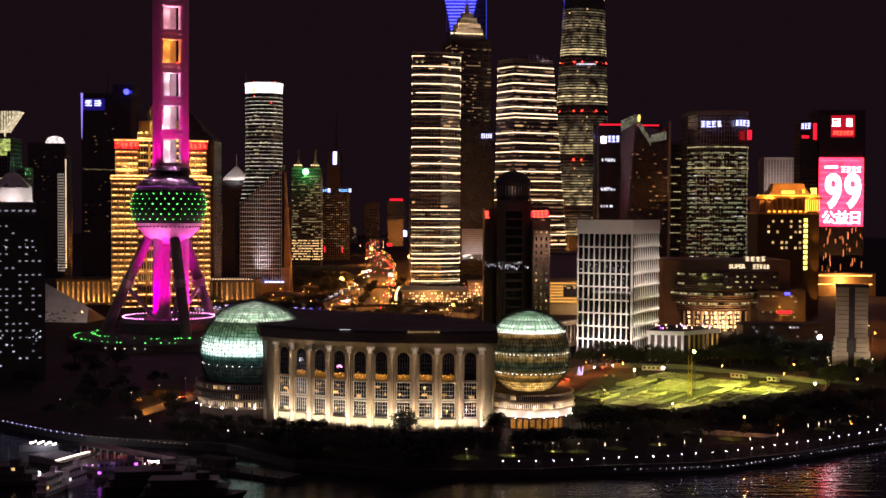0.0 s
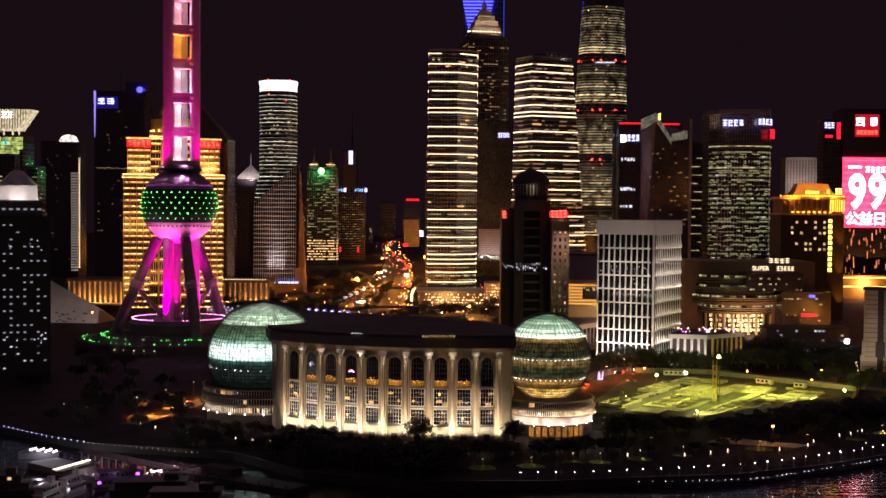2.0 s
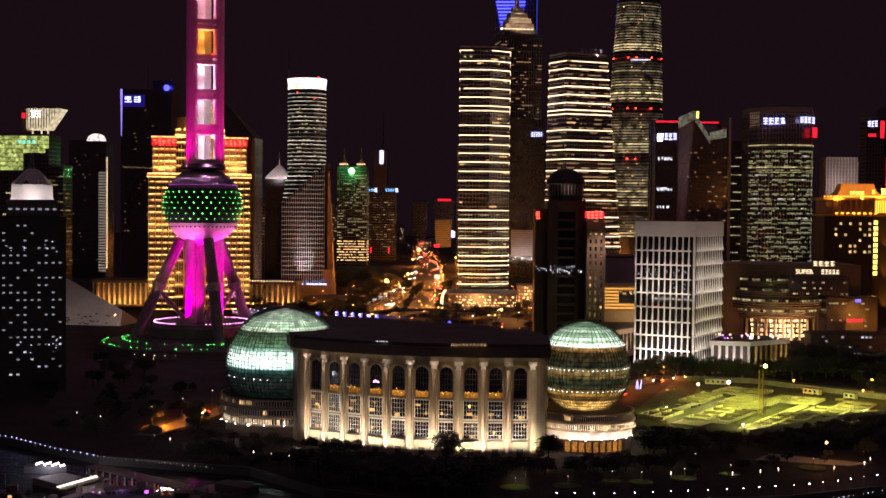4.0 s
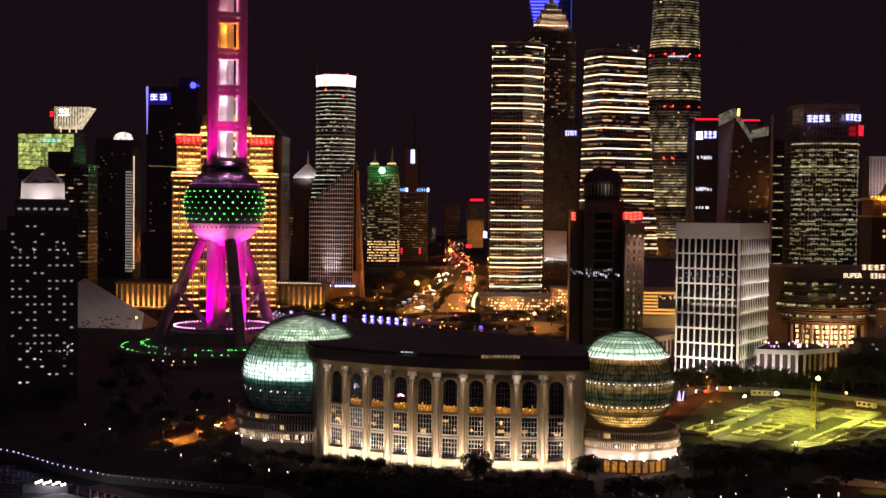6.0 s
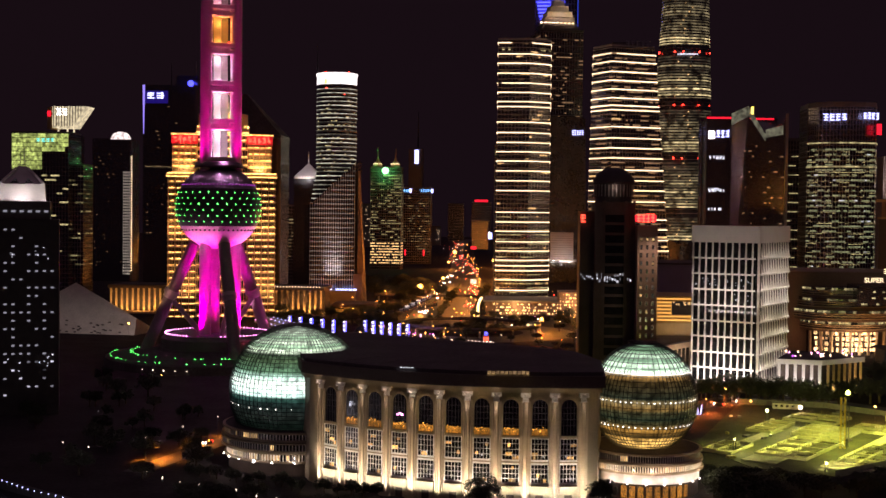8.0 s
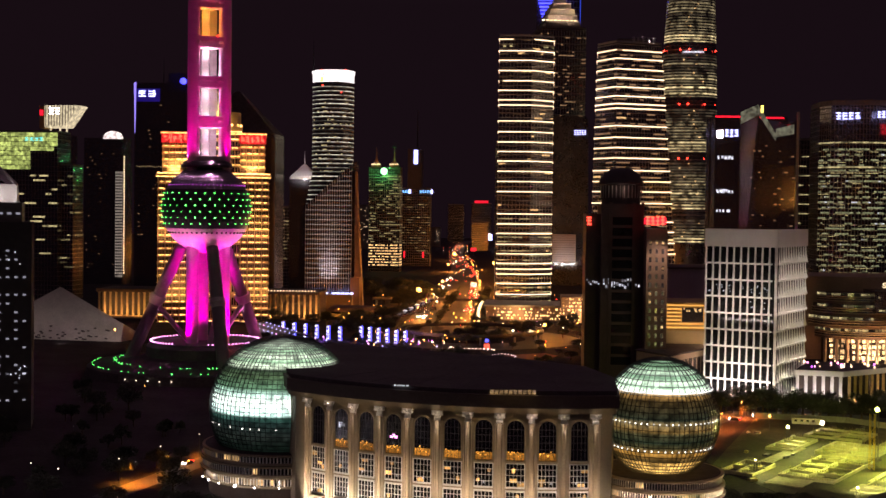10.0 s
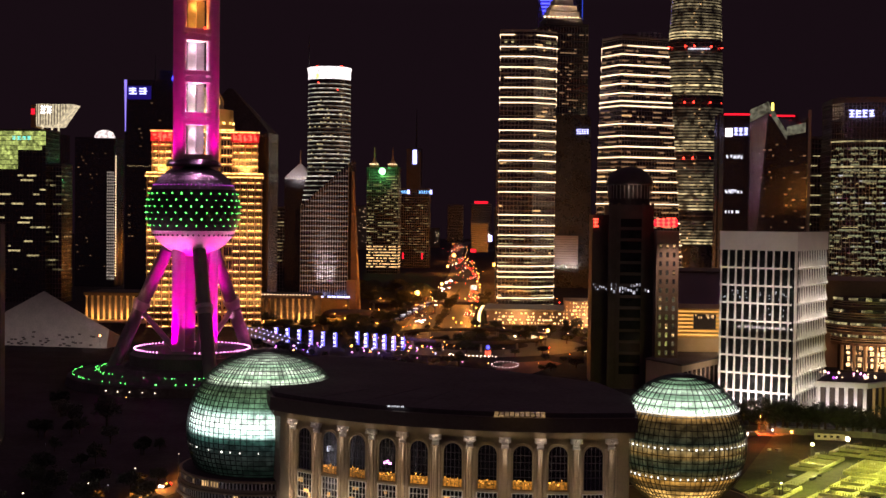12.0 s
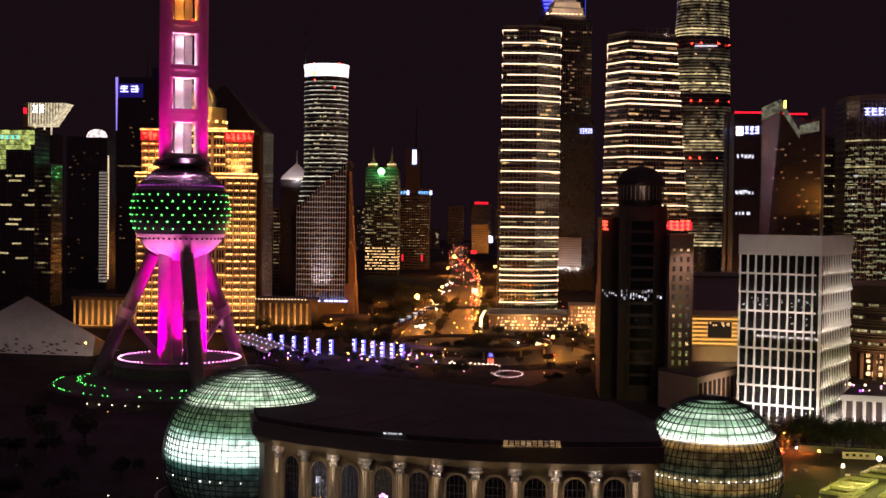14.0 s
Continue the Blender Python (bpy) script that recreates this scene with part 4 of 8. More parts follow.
def tower(name, label, foot0, z1, fh, body=None, slab=None, foot1=None, z0=0.0, step=3.0, slab_h=0.5, category="skyscraper", lift=0.35, mull=0.18, group="high-rise buildings"):
    """A storeyed tower: glass body, an edge slab at each floor, mullions and a parapet. Returns the thing and its outline at a height."""
    body, slab = body or M_glass, slab or M_slab
    cx, cy = sum(p[0] for p in foot0) / len(foot0), sum(p[1] for p in foot0) / len(foot0)
    f0 = [(x - cx, y - cy) for x, y in foot0]
    f1 = [(x - cx, y - cy) for x, y in (foot1 or foot0)]

    def foot(z):
        return mixed(f0, f1, (z - z0) / (z1 - z0))

    t = thing(name, label, category, group, at=(cx, cy, 0))
    rows = [z0, z1] if not foot1 else [z0 + (z1 - z0) * k / 8 for k in range(9)]
    part("wall", Bag().loft([[(x, y, z) for x, y in foot(z)] for z in rows]), body, t)
    n = int((z1 - z0) / fh)
    shared = None
    for k in range(n + 1):
        z = z0 + k * fh
        if foot1 or not shared:
            p = foot(z)
            shared = Bag().ring(grown(p, lift), grown(p, -0.5), -slab_h / 2, slab_h / 2).mesh("floor_edge", slab)
        placed("floor_edge", shared, Matrix.Translation((0, 0, z)), t)
    if mull:
        b = Bag()
        lo, hi = foot(z0), foot(z1)
        for i in range(len(lo)):
            j = (i + 1) % len(lo)
            ln = math.hypot(lo[j][0] - lo[i][0], lo[j][1] - lo[i][1])
            if len(lo) > 10 and i % max(1, int(step / max(ln, 0.1))) == 0 or len(lo) <= 10:
                m = max(1, int(ln / step)) if len(lo) <= 10 else 1
                for k in range(m):
                    a = [(p[i][0] + (p[j][0] - p[i][0]) * k / m, p[i][1] + (p[j][1] - p[i][1]) * k / m) for p in (lo, hi)]
                    b.loft([[(x + u * mull, y + v * mull, z) for u, v in ((-1, -1), (1, -1), (1, 1), (-1, 1))] for (x, y), z in zip(a, (z0, z1))])
        part("mullion", b, slab, t, kind="stuff")
    top = foot(z1)
    part("roof_parapet", Bag().ring(grown(top, 0.3), grown(top, -0.6), z1 - 0.2, z1 + 1.6), slab, t)
    return t, foot


def lit(t, foot, floors, chance, step, h, material, seed, runs=1, fill=0.8, out=0.14, most=60):
    rnd = random.Random(seed)
    cells = []
    for z in floors:
        cells += cells_on(foot(z), z, h, step, chance if not callable(chance) else chance(z), rnd, fill, out, True, runs)
    rnd.shuffle(cells)
    panes(t, cells, material, most=most)


def levels(z0, z1, fh, off=0.5):
    return [z0 + fh * (k + off) for k in range(int((z1 - z0) / fh))]


def sign_bars(t, x, y, z, w, h, count, material, deg=0, name="sign_letter"):
    """Unreadable sign letters as plain crossed bars on a row."""
    a = radians(deg)
    rnd = random.Random(int(abs(x * 7 + z)) + count)
    for k in range(count):
        u = (k + 0.5) / count - 0.5
        px, py = x + u * w * math.cos(a), y + u * w * math.sin(a)
        m = Matrix.Translation((px, py, z)) @ Matrix.Rotation(a, 4, "Z")
        b, lw = Bag(), w / count * 0.42
        c = rnd.uniform(-0.5, 0.5) * lw
        b.box(c - lw * 0.2, -0.25, -h / 2, c + lw * 0.2, 0.25, h / 2)
        for q in (-0.42, 0.0, 0.4):
            v = (q + rnd.uniform(-0.07, 0.07)) * h
            b.box(-lw * rnd.uniform(0.7, 1), -0.27, v - h * 0.085, lw * rnd.uniform(0.7, 1), 0.23, v + h * 0.085)
        placed(name, b.mesh(name, material), m, t)


# twin towers with light bands
def band_tower(label, f0, f1, z1, heights, gaps, seed):
    t, foot = tower("office_tower", label, f0, z1, 4.15, foot1=f1, step=3.2, mull=0.12, slab=M_slab_w)
    for z in heights:
        p = grown(foot(z), 0.75)
        for i in range(len(p)):
            (xa, ya), (xb, yb) = p[i], p[(i + 1) % len(p)]
            ln = math.hypot(xb - xa, yb - ya)
            if -(xb - xa) / ln > 0.25:
                continue
            s0, s1 = gaps.get((round(z), i), (0, 1))
            c = (s0 + s1) / 2
            m = Matrix.Translation((xa + (xb - xa) * c, ya + (yb - ya) * c, z)) @ Matrix.Rotation(math.atan2(yb - ya, xb - xa), 4, "Z")
            placed("light_band", unit(L_band), m @ Matrix.Diagonal((ln * (s1 - s0), 0.6, 0.85, 1)), t, "warm white light band")
    lit(t, foot, levels(6, z1, 4.15), 0.05, 3.2, 1.6, L_warm, seed, 3, most=100)
    lit(t, foot, levels(6, z1, 4.15, 0.35), 0.4, 1.6, 1.1, L_dimw, seed + 70, 5, most=30, out=0.2)
    return t, foot


_pxs = (97, 115, 130, 146, 162, 177, 192, 200, 225, 242, 258, 273, 288, 304, 320, 336, 371, 387, 402, 419, 434, 449, 458, 466, 481, 498)
_hz = [249.0 - (p - 97) * 0.5752 for p in _pxs]
_gap = {(249, 0): (0, 0.42), (249, 1): (0.1, 1), (212, 0): (0.14, 1)}
ifc_a, foot_a = band_tower("glass office tower ringed by warm white light bands", [(-34.8, 1308), (-5.3, 1308), (14.2, 1322), (14.2, 1362), (-34.8, 1362)], None, 252, _hz, _gap, 3)
lit(ifc_a, foot_a, [z for z in levels(6, 92, 4.15)], 0.5, 3.2, 1.0, L_pale, 31, 6, most=60)
lit(ifc_a, foot_a, [243.5], 0.35, 3, 2.6, L_pale, 32, 2)
_pxs = (112, 125, 141, 155, 169, 183, 195, 202, 229, 247, 263, 279, 298, 315, 331, 349, 378, 394, 411, 428, 445)
_hz = [231.5 - (p - 112) * 0.548 for p in _pxs]
_f0 = [(46.5, 1266), (68.5, 1243), (124, 1262), (118, 1310), (52, 1310)]
_f1 = [(51.5, 1266), (66, 1243), (105, 1262), (104, 1305), (54, 1305)]
ifc_b, foot_b = band_tower("tapering glass office tower ringed by warm white light bands", _f0, _f1, 238, _hz, {(232, 1): (0.12, 1)}, 4)
part("roof_screen", Bag().prism([(-13, 0), (13, 6), (11, 24), (-12, 20)], 238, 246), M_slab, ifc_b)
sign_bars(ifc_b, 9, -9, 243, 24, 5, 5, surface("unlit_sign", (0.4, 0.38, 0.38), 0.6), 19)
spot("roof_floodlight", (96, 1255, 239), (96, 1270, 246), 4000, (1, 0.9, 0.85), 120)

# stepped tower with a lit crown and the tower with a blue trapezoid opening behind it
jin_f = rect(29, 1845, 58, 58, 12)
jin, foot_j = tower("tiered_tower", "dark tiered skyscraper with a floodlit stepped crown", jin_f, 333, 9.2, slab=M_steel, step=3.6, slab_h=0.7)
for k, (r, z0, z1) in enumerate(((24, 333, 343), (21, 343, 352), (17.5, 352, 360), (13, 360, 368), (8, 368, 376), (3, 376, 388))):
    part("crown_tier", Bag().loft([[(x, y, z) for x, y in scaled(rect(0, 0, 2, 2, 12), r * s)] for z, s in ((z0, 1.0), (z1 - 1, 0.93), (z1, 1.0))]), M_slab_w if k > 1 else M_slab, jin)
for k in range(9):
    placed("crown_lamp", unit(L_band), Matrix.Translation((-21 + k * 5.2, -25.5 + k * 1.1, 344)) @ Matrix.Rotation(radians(12), 4, "Z") @ Matrix.Diagonal((3.2, 0.8, 1.6, 1)), jin)
part("spire", Bag().tube((0, 0, 386), (0, 0, 421), 1.2, 0.2), M_steel, jin)
for dx in (-20, 0, 20):
    spot("crown_floodlight", (29 + dx, 1812, 345), (29 + dx * 0.5, 1838, 362), 22000, (1, 0.72, 0.42), 130)
lit(jin, foot_j, levels(70, 330, 4.6), 0.2, 3.0, 1.5, L_dimw, 7, 2, most=100)
part("broad_plinth", Bag().loft([[(x, y, z) for x, y in rect(12, -25, w, 40)] for z, w in ((0, 58), (214, 52), (218, 44))]), M_glass_b, jin)
for k in range(3):
    spot("plinth_floodlight", (28 + k * 11, 1762, 26), (28 + k * 11, 1791, 44), 8000, (1, 0.95, 0.84), 90, 1.0)
part("lit_screen", Bag().box(-6, -54, 30, 24, -52, 66), M_slab_w, jin)
for k in range(12):
    part("screen_rib", Bag().box(-6, -54.5, 31 + k * 3.0, 24, -54.05, 31.5 + k * 3.0), M_slab, jin)
for k in range(11):
    part("screen_post", Bag().box(-6 + k * 2.95, -54.8, 30, -5.6 + k * 2.95, -54.05, 66), M_slab_w, jin)
sign_bars(jin, 28, -46.2, 197, 16, 6, 5, L_bluew)
swf = [(-2, 1968), (60, 1975), (64, 2020), (-4, 2020)]
swf1 = [(0, 1990), (61, 1990), (61, 2004), (0, 2004)]
swfc, foot_s = tower("slab_top_tower", "dark tapering skyscraper with blue-lit top opening and blue edge", swf, 455, 8.8, foot1=swf1, step=4.5, slab=M_steel)
for k in range(17):
    z = 372 + k * 5
    w = 30 + (z - 372) * 0.42
    placed("blue_light_line", unit(L_blue), Matrix.Translation((-8, -16, z)) @ Matrix.Diagonal((w, 0.6, 2.0, 1)), swfc)
for k in range(40):
    z = 120 + k * 8
    x = foot_s(z)[1]
    placed("edge_light", unit(glow("edge_blue", (0.03, 0.09, 0.85), 0.6)) if k == 0 else unit(bpy.data.materials["edge_blue"]), Matrix.Translation((x[0] + 0.6, x[1] - 0.4, z)) @ Matrix.Diagonal((1.0, 0.6, 8, 1)), swfc)

# round twisting supertall tower
def sht_outline(z):
    r = 35.5 - 0.0 * z if z < 120 else 35.5 - (z - 120) * 0.0385
    out = []
    for i in range(48):
        a = 6.28319 * i / 48
        tw = radians(-10 + z * 0.18)
        out.append((r * (1 - 0.10 * math.cos(3 * (a - tw))) * math.cos(a), r * (1 - 0.10 * math.cos(3 * (a - tw))) * math.sin(a)))
    return out


sht = thing("supertall_tower", "round twisting glass tower with pale lit storeys and red lamps", "skyscraper", "high-rise buildings", at=(175, 1655, 0))
part("wall", Bag().loft([[(x, y, z) for x, y in sht_outline(z)] for z in range(0, 633, 12)]), M_glass_b, sht, smooth=True)
for k in range(62):
    z = 70 + k * 4.5
    p = sht_outline(z)
    part("floor_edge", Bag().ring(grown(p, 0.5), grown(p, -0.6), z - 0.25, z + 0.25), M_slab_w if k % 2 else M_slab, sht)
_rnd = random.Random(11)
L_dim = glow("dim_pale_storey", (1.0, 0.88, 0.52), 0.03, 0.3, 0.95, 7)
L_mid = glow("mid_pale_storey", (1.0, 0.88, 0.46), 0.11, 0.4, 0.95, 7)
L_hi = glow("bright_pale_storey", (1.0, 0.87, 0.42), 0.4, 0.4, 0.9, 7)
for lo, hi in ((289, 352), (226, 279), (163, 216), (98, 154), (362, 420), (60, 88)):
    n = int((hi - lo) / 3.4)
    for k in range(n):
        z = lo + 2 + k * 3.4
        f = 1 - k / n + _rnd.gauss(0, 0.16)
        p = sht_outline(z)
        part("lit_storey", Bag().ring(grown(p, 0.32), grown(p, -0.3), z - 0.75, z + 0.75 + 0.4 * (k % 2)), L_hi if f > 0.8 else L_mid if f > 0.36 else L_dim, sht)
    for k in range(int((hi - lo) / 5)):
        placed("lit_window", unit(L_warm), Matrix.Translation((-3.5 + _rnd.gauss(0, 9), -36.2, lo + 3 + k * 5)) @ Matrix.Diagonal((1.6, 3.0, 1.2, 1)), sht)
for z in (281, 219, 157):
    for a in (-150, -112, -95, -62, -30):
        placed("obstruction_lamp", unit(L_tail), Matrix.Translation((34 * math.cos(radians(a)), 34 * math.sin(radians(a)) - 0.8, z)) @ Matrix.Scale(1.7, 4), sht, "red obstruction lamp")
for z in (278,):
    placed("lit_belt", unit(L_cool), Matrix.Translation((2, -33.8, z)) @ Matrix.Diagonal((24, 1.5, 1.6, 1)), sht)

# cylinder tower with white crown and slanted prism
boc_at = (-196, 1372)
boc = thing("cylinder_tower", "rounded glass bank tower with white lit crown and slanted front", "skyscraper", "high-rise buildings", at=(*boc_at, 0))
_fo = oval(0, 0, 19.4, 17, 40)
part("wall", Bag().prism(_fo, 0, 216), M_glass, boc)
L_floor = glow("pale_floor_line", (0.95, 1.0, 0.76), 0.32, 0.8, 0.8, 4)
_line = Bag().ring(grown(_fo, 0.6), grown(_fo, -0.3), -0.3, 0.3).mesh("floor_line", L_floor)
_edge = Bag().ring(grown(_fo, 0.8), grown(_fo, -0.3), -0.5, 0.5).mesh("floor_edge", M_slab)
for k in range(10):
    z = 90 + k * 4.4
    g = 1 + 0.36 * (133 - z) / 43
    p = [(x * g if x < 0 else x, y) for x, y in _fo]
    part("floor_line", Bag().ring(grown(p, 0.6), grown(p, -0.3), z - 0.4, z + 0.4), L_floor, boc)
    part("flared_storey", Bag().prism(p, z - 3.6, z - 0.5), M_glass, boc)
for k in range(20):
    z = 133.5 + k * 4.05
    placed("floor_line", _line, Matrix.Translation((0, 0, z)), boc)
    placed("floor_edge", _edge, Matrix.Translation((0, 0, z - 1.0)), boc)
_cr = Bag()
_cr.loft([[(x, y, z) for x, y in grown(_fo, g)] for z, g in ((215, 0.3), (216, 0.5), (222, 0.6), (224.5, 1.3), (226, 1.4), (226.5, 0))])
part("crown", _cr, glow("white_crown_light", (1.0, 1.0, 0.97), 1.1, 0, 0.6, 1.1), boc, "white glowing crown", True)
placed("crown_mark", unit(L_yellow), Matrix.Translation((-8.5, -16.5, 217.5)) @ Matrix.Diagonal((2.4, 1, 4, 1)), boc, "yellow mark on the crown")
for dx, dz in ((-9, 226.5), (14, 226.5), (-8, 211.5), (10, 205)):
    placed("obstruction_lamp", unit(L_tail), Matrix.Translation((dx, -15.5, dz)) @ Matrix.Scale(1.1, 4), boc)
part("mast", Bag().tube((-18.5, -6, 226), (-18.5, -6, 256), 0.5, 0.2, 8), M_steel, boc)
lit(boc, lambda z: _fo, levels(120, 205, 4.05), 0.12, 1.4, 1.6, L_pale, 13, 2, most=60)
# slanted front: a block cut by an oblique plane
_pr = Bag()
_pl = [(-28.5, -17), (-22, -25), (22.5, -25), (24, -12), (24, 10), (-28.5, 10)]
_tp = [90, 97, 137, 140, 140, 90]
_pr.loft([[(x, y, 0) for x, y in _pl], [(x, y, z) for (x, y), z in zip(_pl, _tp)]])
part("slanted_block", _pr, M_glass, boc)
_fins = Bag()
for k in range(20):
    x = -21.5 + k * 2.3
    zt = 97 + (x + 22) / 44.5 * 40
    _fins.box(x - 0.22, -25.7, 8, x + 0.22, -24.9, zt)
part("facade_fin", _fins, M_slab_w, boc, kind="stuff")
part("side_slab", Bag().loft([[(24.4, -20, 0), (32.5, -18, 0), (32.5, -6, 0), (24.4, -4, 0)], [(24.4, -20, 130), (24.9, -19.5, 130), (24.9, -6, 130), (24.4, -4, 130)]]), M_brown, boc)
_rnd = random.Random(5)
_c1, _c2 = [], []
for k in range(24):
    z = 24 + k * 4.6
    for i in range(19):
        x = -20.4 + i * 2.3
        if z < 93 + (x + 22) / 44.5 * 40:
            _c1.append((x, -25.2, z, 0, 1.5, 0.9, 0.3))
L_dot = glow("dotted_pale_window", (1.0, 0.93, 0.74), 0.15, 0.85)
_rnd.shuffle(_c1)
panes(boc, _c1, L_dot, most=110)
for k in range(5):
    spot("facade_uplight", (-201 + k * 3.4, 1342.5, 15), (-201 + k * 3.4, 1346.3, 52), 210000, (1, 0.98, 0.94), 24, 1.0)
for s in (0, 1):
    for k in range(5):
        placed("canopy_lamp", unit(L_bluew), Matrix.Translation((-15 + s * 24 + k * 4.2, -45, 15.5)) @ Matrix.Diagonal((3.4, 0.6, 1.6, 1)), boc)
part("canopy", Bag().box(-30, -46, 0, 26, -30, 14.4), M_slab, boc)
part("entrance_tower", Bag().prism(rect(27.5, -33, 9, 8), 0, 30), M_brown, boc)

# golden grid building with domed centre
L_signred = glow("red_sign_halo", (1.0, 0.01, 0.02), 0.5, 0.1, 0.5, 3)
gold = thing("golden_building", "golden floodlit stone building with red signs and a dome", "office building", "high-rise buildings", at=(-268.7, 1204.3, 0), rz=12)


def gold_block(cx, w, y0, y1, z0, z1, fh, bay):
    part("wall", Bag().box(cx - w / 2, y0, z0, cx + w / 2, y1, z1), M_gold, gold)
    nb = max(2, int(w / bay))
    dark, cols = Bag(), Bag()
    ledge = Bag().box(-w / 2 - 0.8, -1.5, -0.45, w / 2 + 0.8, 0.2, 0.45).mesh("ledge", M_gold)
    for k in range(int((z1 - z0) / fh)):
        z = z0 + k * fh
        placed("ledge", ledge, Matrix.Translation((cx, y0, z)), gold)
        for i in range(nb):
            x = cx - w / 2 + (i + 0.5) * w / nb
            placed("ledge_lamp", unit(L_gold), Matrix.Translation((x, y0 - 1.0, z + 0.75)) @ Matrix.Diagonal((w / nb * (0.74 if (i + k) % 3 else 0.46), 0.3, 0.7, 1)), gold)
            dark.box(x - w / nb * 0.40, y0 - 0.06, z + fh * 0.26, x - w / nb * 0.04, y0 + 0.1, z + fh * 0.84)
            dark.box(x + w / nb * 0.04, y0 - 0.06, z + fh * 0.26, x + w / nb * 0.40, y0 + 0.1, z + fh * 0.84)
            for u in (-0.5, -0.22, 0.0, 0.22):
                cols.box(x + u * w / nb - 0.26, y0 - 1.0, z + 0.4, x + u * w / nb + 0.26, y0 - 0.6, z + fh - 0.45)
    part("balcony_column", cols, M_gold, gold, kind="stuff")
    part("far_window", dark, M_glass, gold, kind="stuff")


gold_block(-33, 23, -30, 20, 0, 119, 5.4, 5.6)
gold_block(33, 23, -30, 20, 0, 119, 5.4, 5.6)
gold_block(0, 46, -24, 20, 0, 119, 10.8, 9)
gold_block(-31, 20, -28, 16, 121, 154, 5.4, 5)
gold_block(31, 20, -28, 16, 121, 154, 5.4, 5)
gold_block(0, 44, -22, 16, 121, 160, 7, 10)
part("cornice", Bag().box(-46, -33, 118, 46, 22, 121), M_gold, gold)
part("cornice", Bag().box(-42.5, -30, 153.5, 42.5, 18, 155), M_gold, gold)
part("upper_tier", Bag().prism(oval(0, -2, 21, 16, 12), 160, 173), M_gold, gold)
for k in range(9):
    a = radians(-170 + k * 20)
    placed("tier_lamp", unit(L_gold), Matrix.Translation((21.6 * math.cos(a), -2 + 16.6 * math.sin(a), 162)) @ Matrix.Scale(1.5, 4), gold)
_d = Bag()
_d.turned([(13, 173), (13, 176), (12.4, 181), (9.5, 186.5), (5, 190), (1, 191.5), (0.3, 195)], 20, (0, -2))
part("dome", _d, M_slab, gold, "ribbed dark dome", True)
for k in range(10):
    a = radians(k * 36)
    b = Bag()
    for (r0, z0), (r1, z1) in zip([(12.9, 177), (12.7, 181), (9.8, 186.7)], [(12.7, 181), (9.8, 186.7), (5.2, 190.3)]):
        b.tube((r0 * math.cos(a), -2 + r0 * math.sin(a), z0), (r1 * math.cos(a), -2 + r1 * math.sin(a), z1), 0.5, None, 6)
    part("dome_rib", b, M_gold, gold)
for z, w, y in ((118.4, 92, -33.4), (121.2, 90, -33.0), (153.8, 85, -30.4), (156, 44, -22.6)):
    placed("cornice_lamp", unit(L_gold), Matrix.Translation((0, y, z)) @ Matrix.Diagonal((w, 0.4, 0.8, 1)), gold)
bulb("dome_lamp", (-262.5, 1180, 178), 25000, (1, 0.8, 0.3))
_rs = random.Random(88)
for sx in (-31, 31):
    for q in range(5):
        for j in range(5):
            wide = _rs.random() < 0.55
            placed("sign_stroke", unit(L_redhot), Matrix.Translation((sx - 8 + q * 4 + _rs.uniform(-0.9, 0.9), -30.9 - 0.05 * j, 149.6 + _rs.uniform(-2.0, 2.0))) @ Matrix.Diagonal((_rs.uniform(1.6, 3.0) if wide else 0.7, 0.4, 0.7 if wide else _rs.uniform(2.0, 4.6), 1)), gold)
    # dim glowing board painted as the red halo round the letters
    placed("sign_board", unit(L_signred), Matrix.Translation((sx, -30.2, 149.6)) @ Matrix.Diagonal((22, 0.5, 7.5, 1)), gold)
    # added lamp before each sign, to throw its red on the crown
    bulb("sign_spill", gold.matrix_world @ Vector((sx, -36, 150)), 5000, (1.0, 0.03, 0.02), 2)
for x in (-40, -26, -10, 10, 26, 40):
    for z in (30, 80):
        spot("gold_floodlight", gold.matrix_world @ Vector((x, -42, z - 16)), gold.matrix_world @ Vector((x, -27, z + 14)), 16000, (1, 0.6, 0.2), 110, 0.9)
for x in (-31, 0, 31):
    spot("gold_floodlight", gold.matrix_world @ Vector((x, -36, 121.5)), gold.matrix_world @ Vector((x, -25, 142)), 34000, (1, 0.63, 0.22), 130, 0.9)
_t = thing("gabled_tower", "dark tower with a steep sloping roof behind the golden building", "office building", at=(-236, 1262, 0))
part("wall", Bag().box(-66, -20, 0, 10, 20, 158), M_glass, _t)
part("roof", Bag().loft([[(-66, -20, 158), (10, -20, 158), (10, 20, 158), (-66, 20, 158)], [(-29, -3, 196), (-25, -3, 196), (-25, 3, 196), (-29, 3, 196)]]), M_roof, _t)

# dark domed tower with red signs
dome = thing("domed_tower", "dark stone tower with a domed lantern and red roof signs", "office building", "high-rise buildings", at=(46.5, 890, 0))
part("wall", Bag().box(-20, -18, 0, 12, 20, 92), M_dbrown, dome)
part("wall", Bag().box(-11.5, -24, 0, 11.5, 24, 97.5), M_dbrown, dome)
for x in (-11.0, -6.5, 6.5, 11.0):
    part("corner_pier", Bag().box(x - 0.8, -24.7, 0, x + 0.8, -24, 98.4), M_dbrown, dome)
for k in range(14):
    placed("glass_strip", unit(M_pane), Matrix.Translation((0, -24.05, 10 + k * 6)) @ Matrix.Diagonal((11, 0.2, 4.4, 1)), dome)
bulb("lantern_light", (46.5, 868.5, 106), 220, (1, 0.8, 0.6), 0.3)
part("stair_wing", Bag().box(12, -39, 0, 23.5, -8, 84), M_brown, dome)
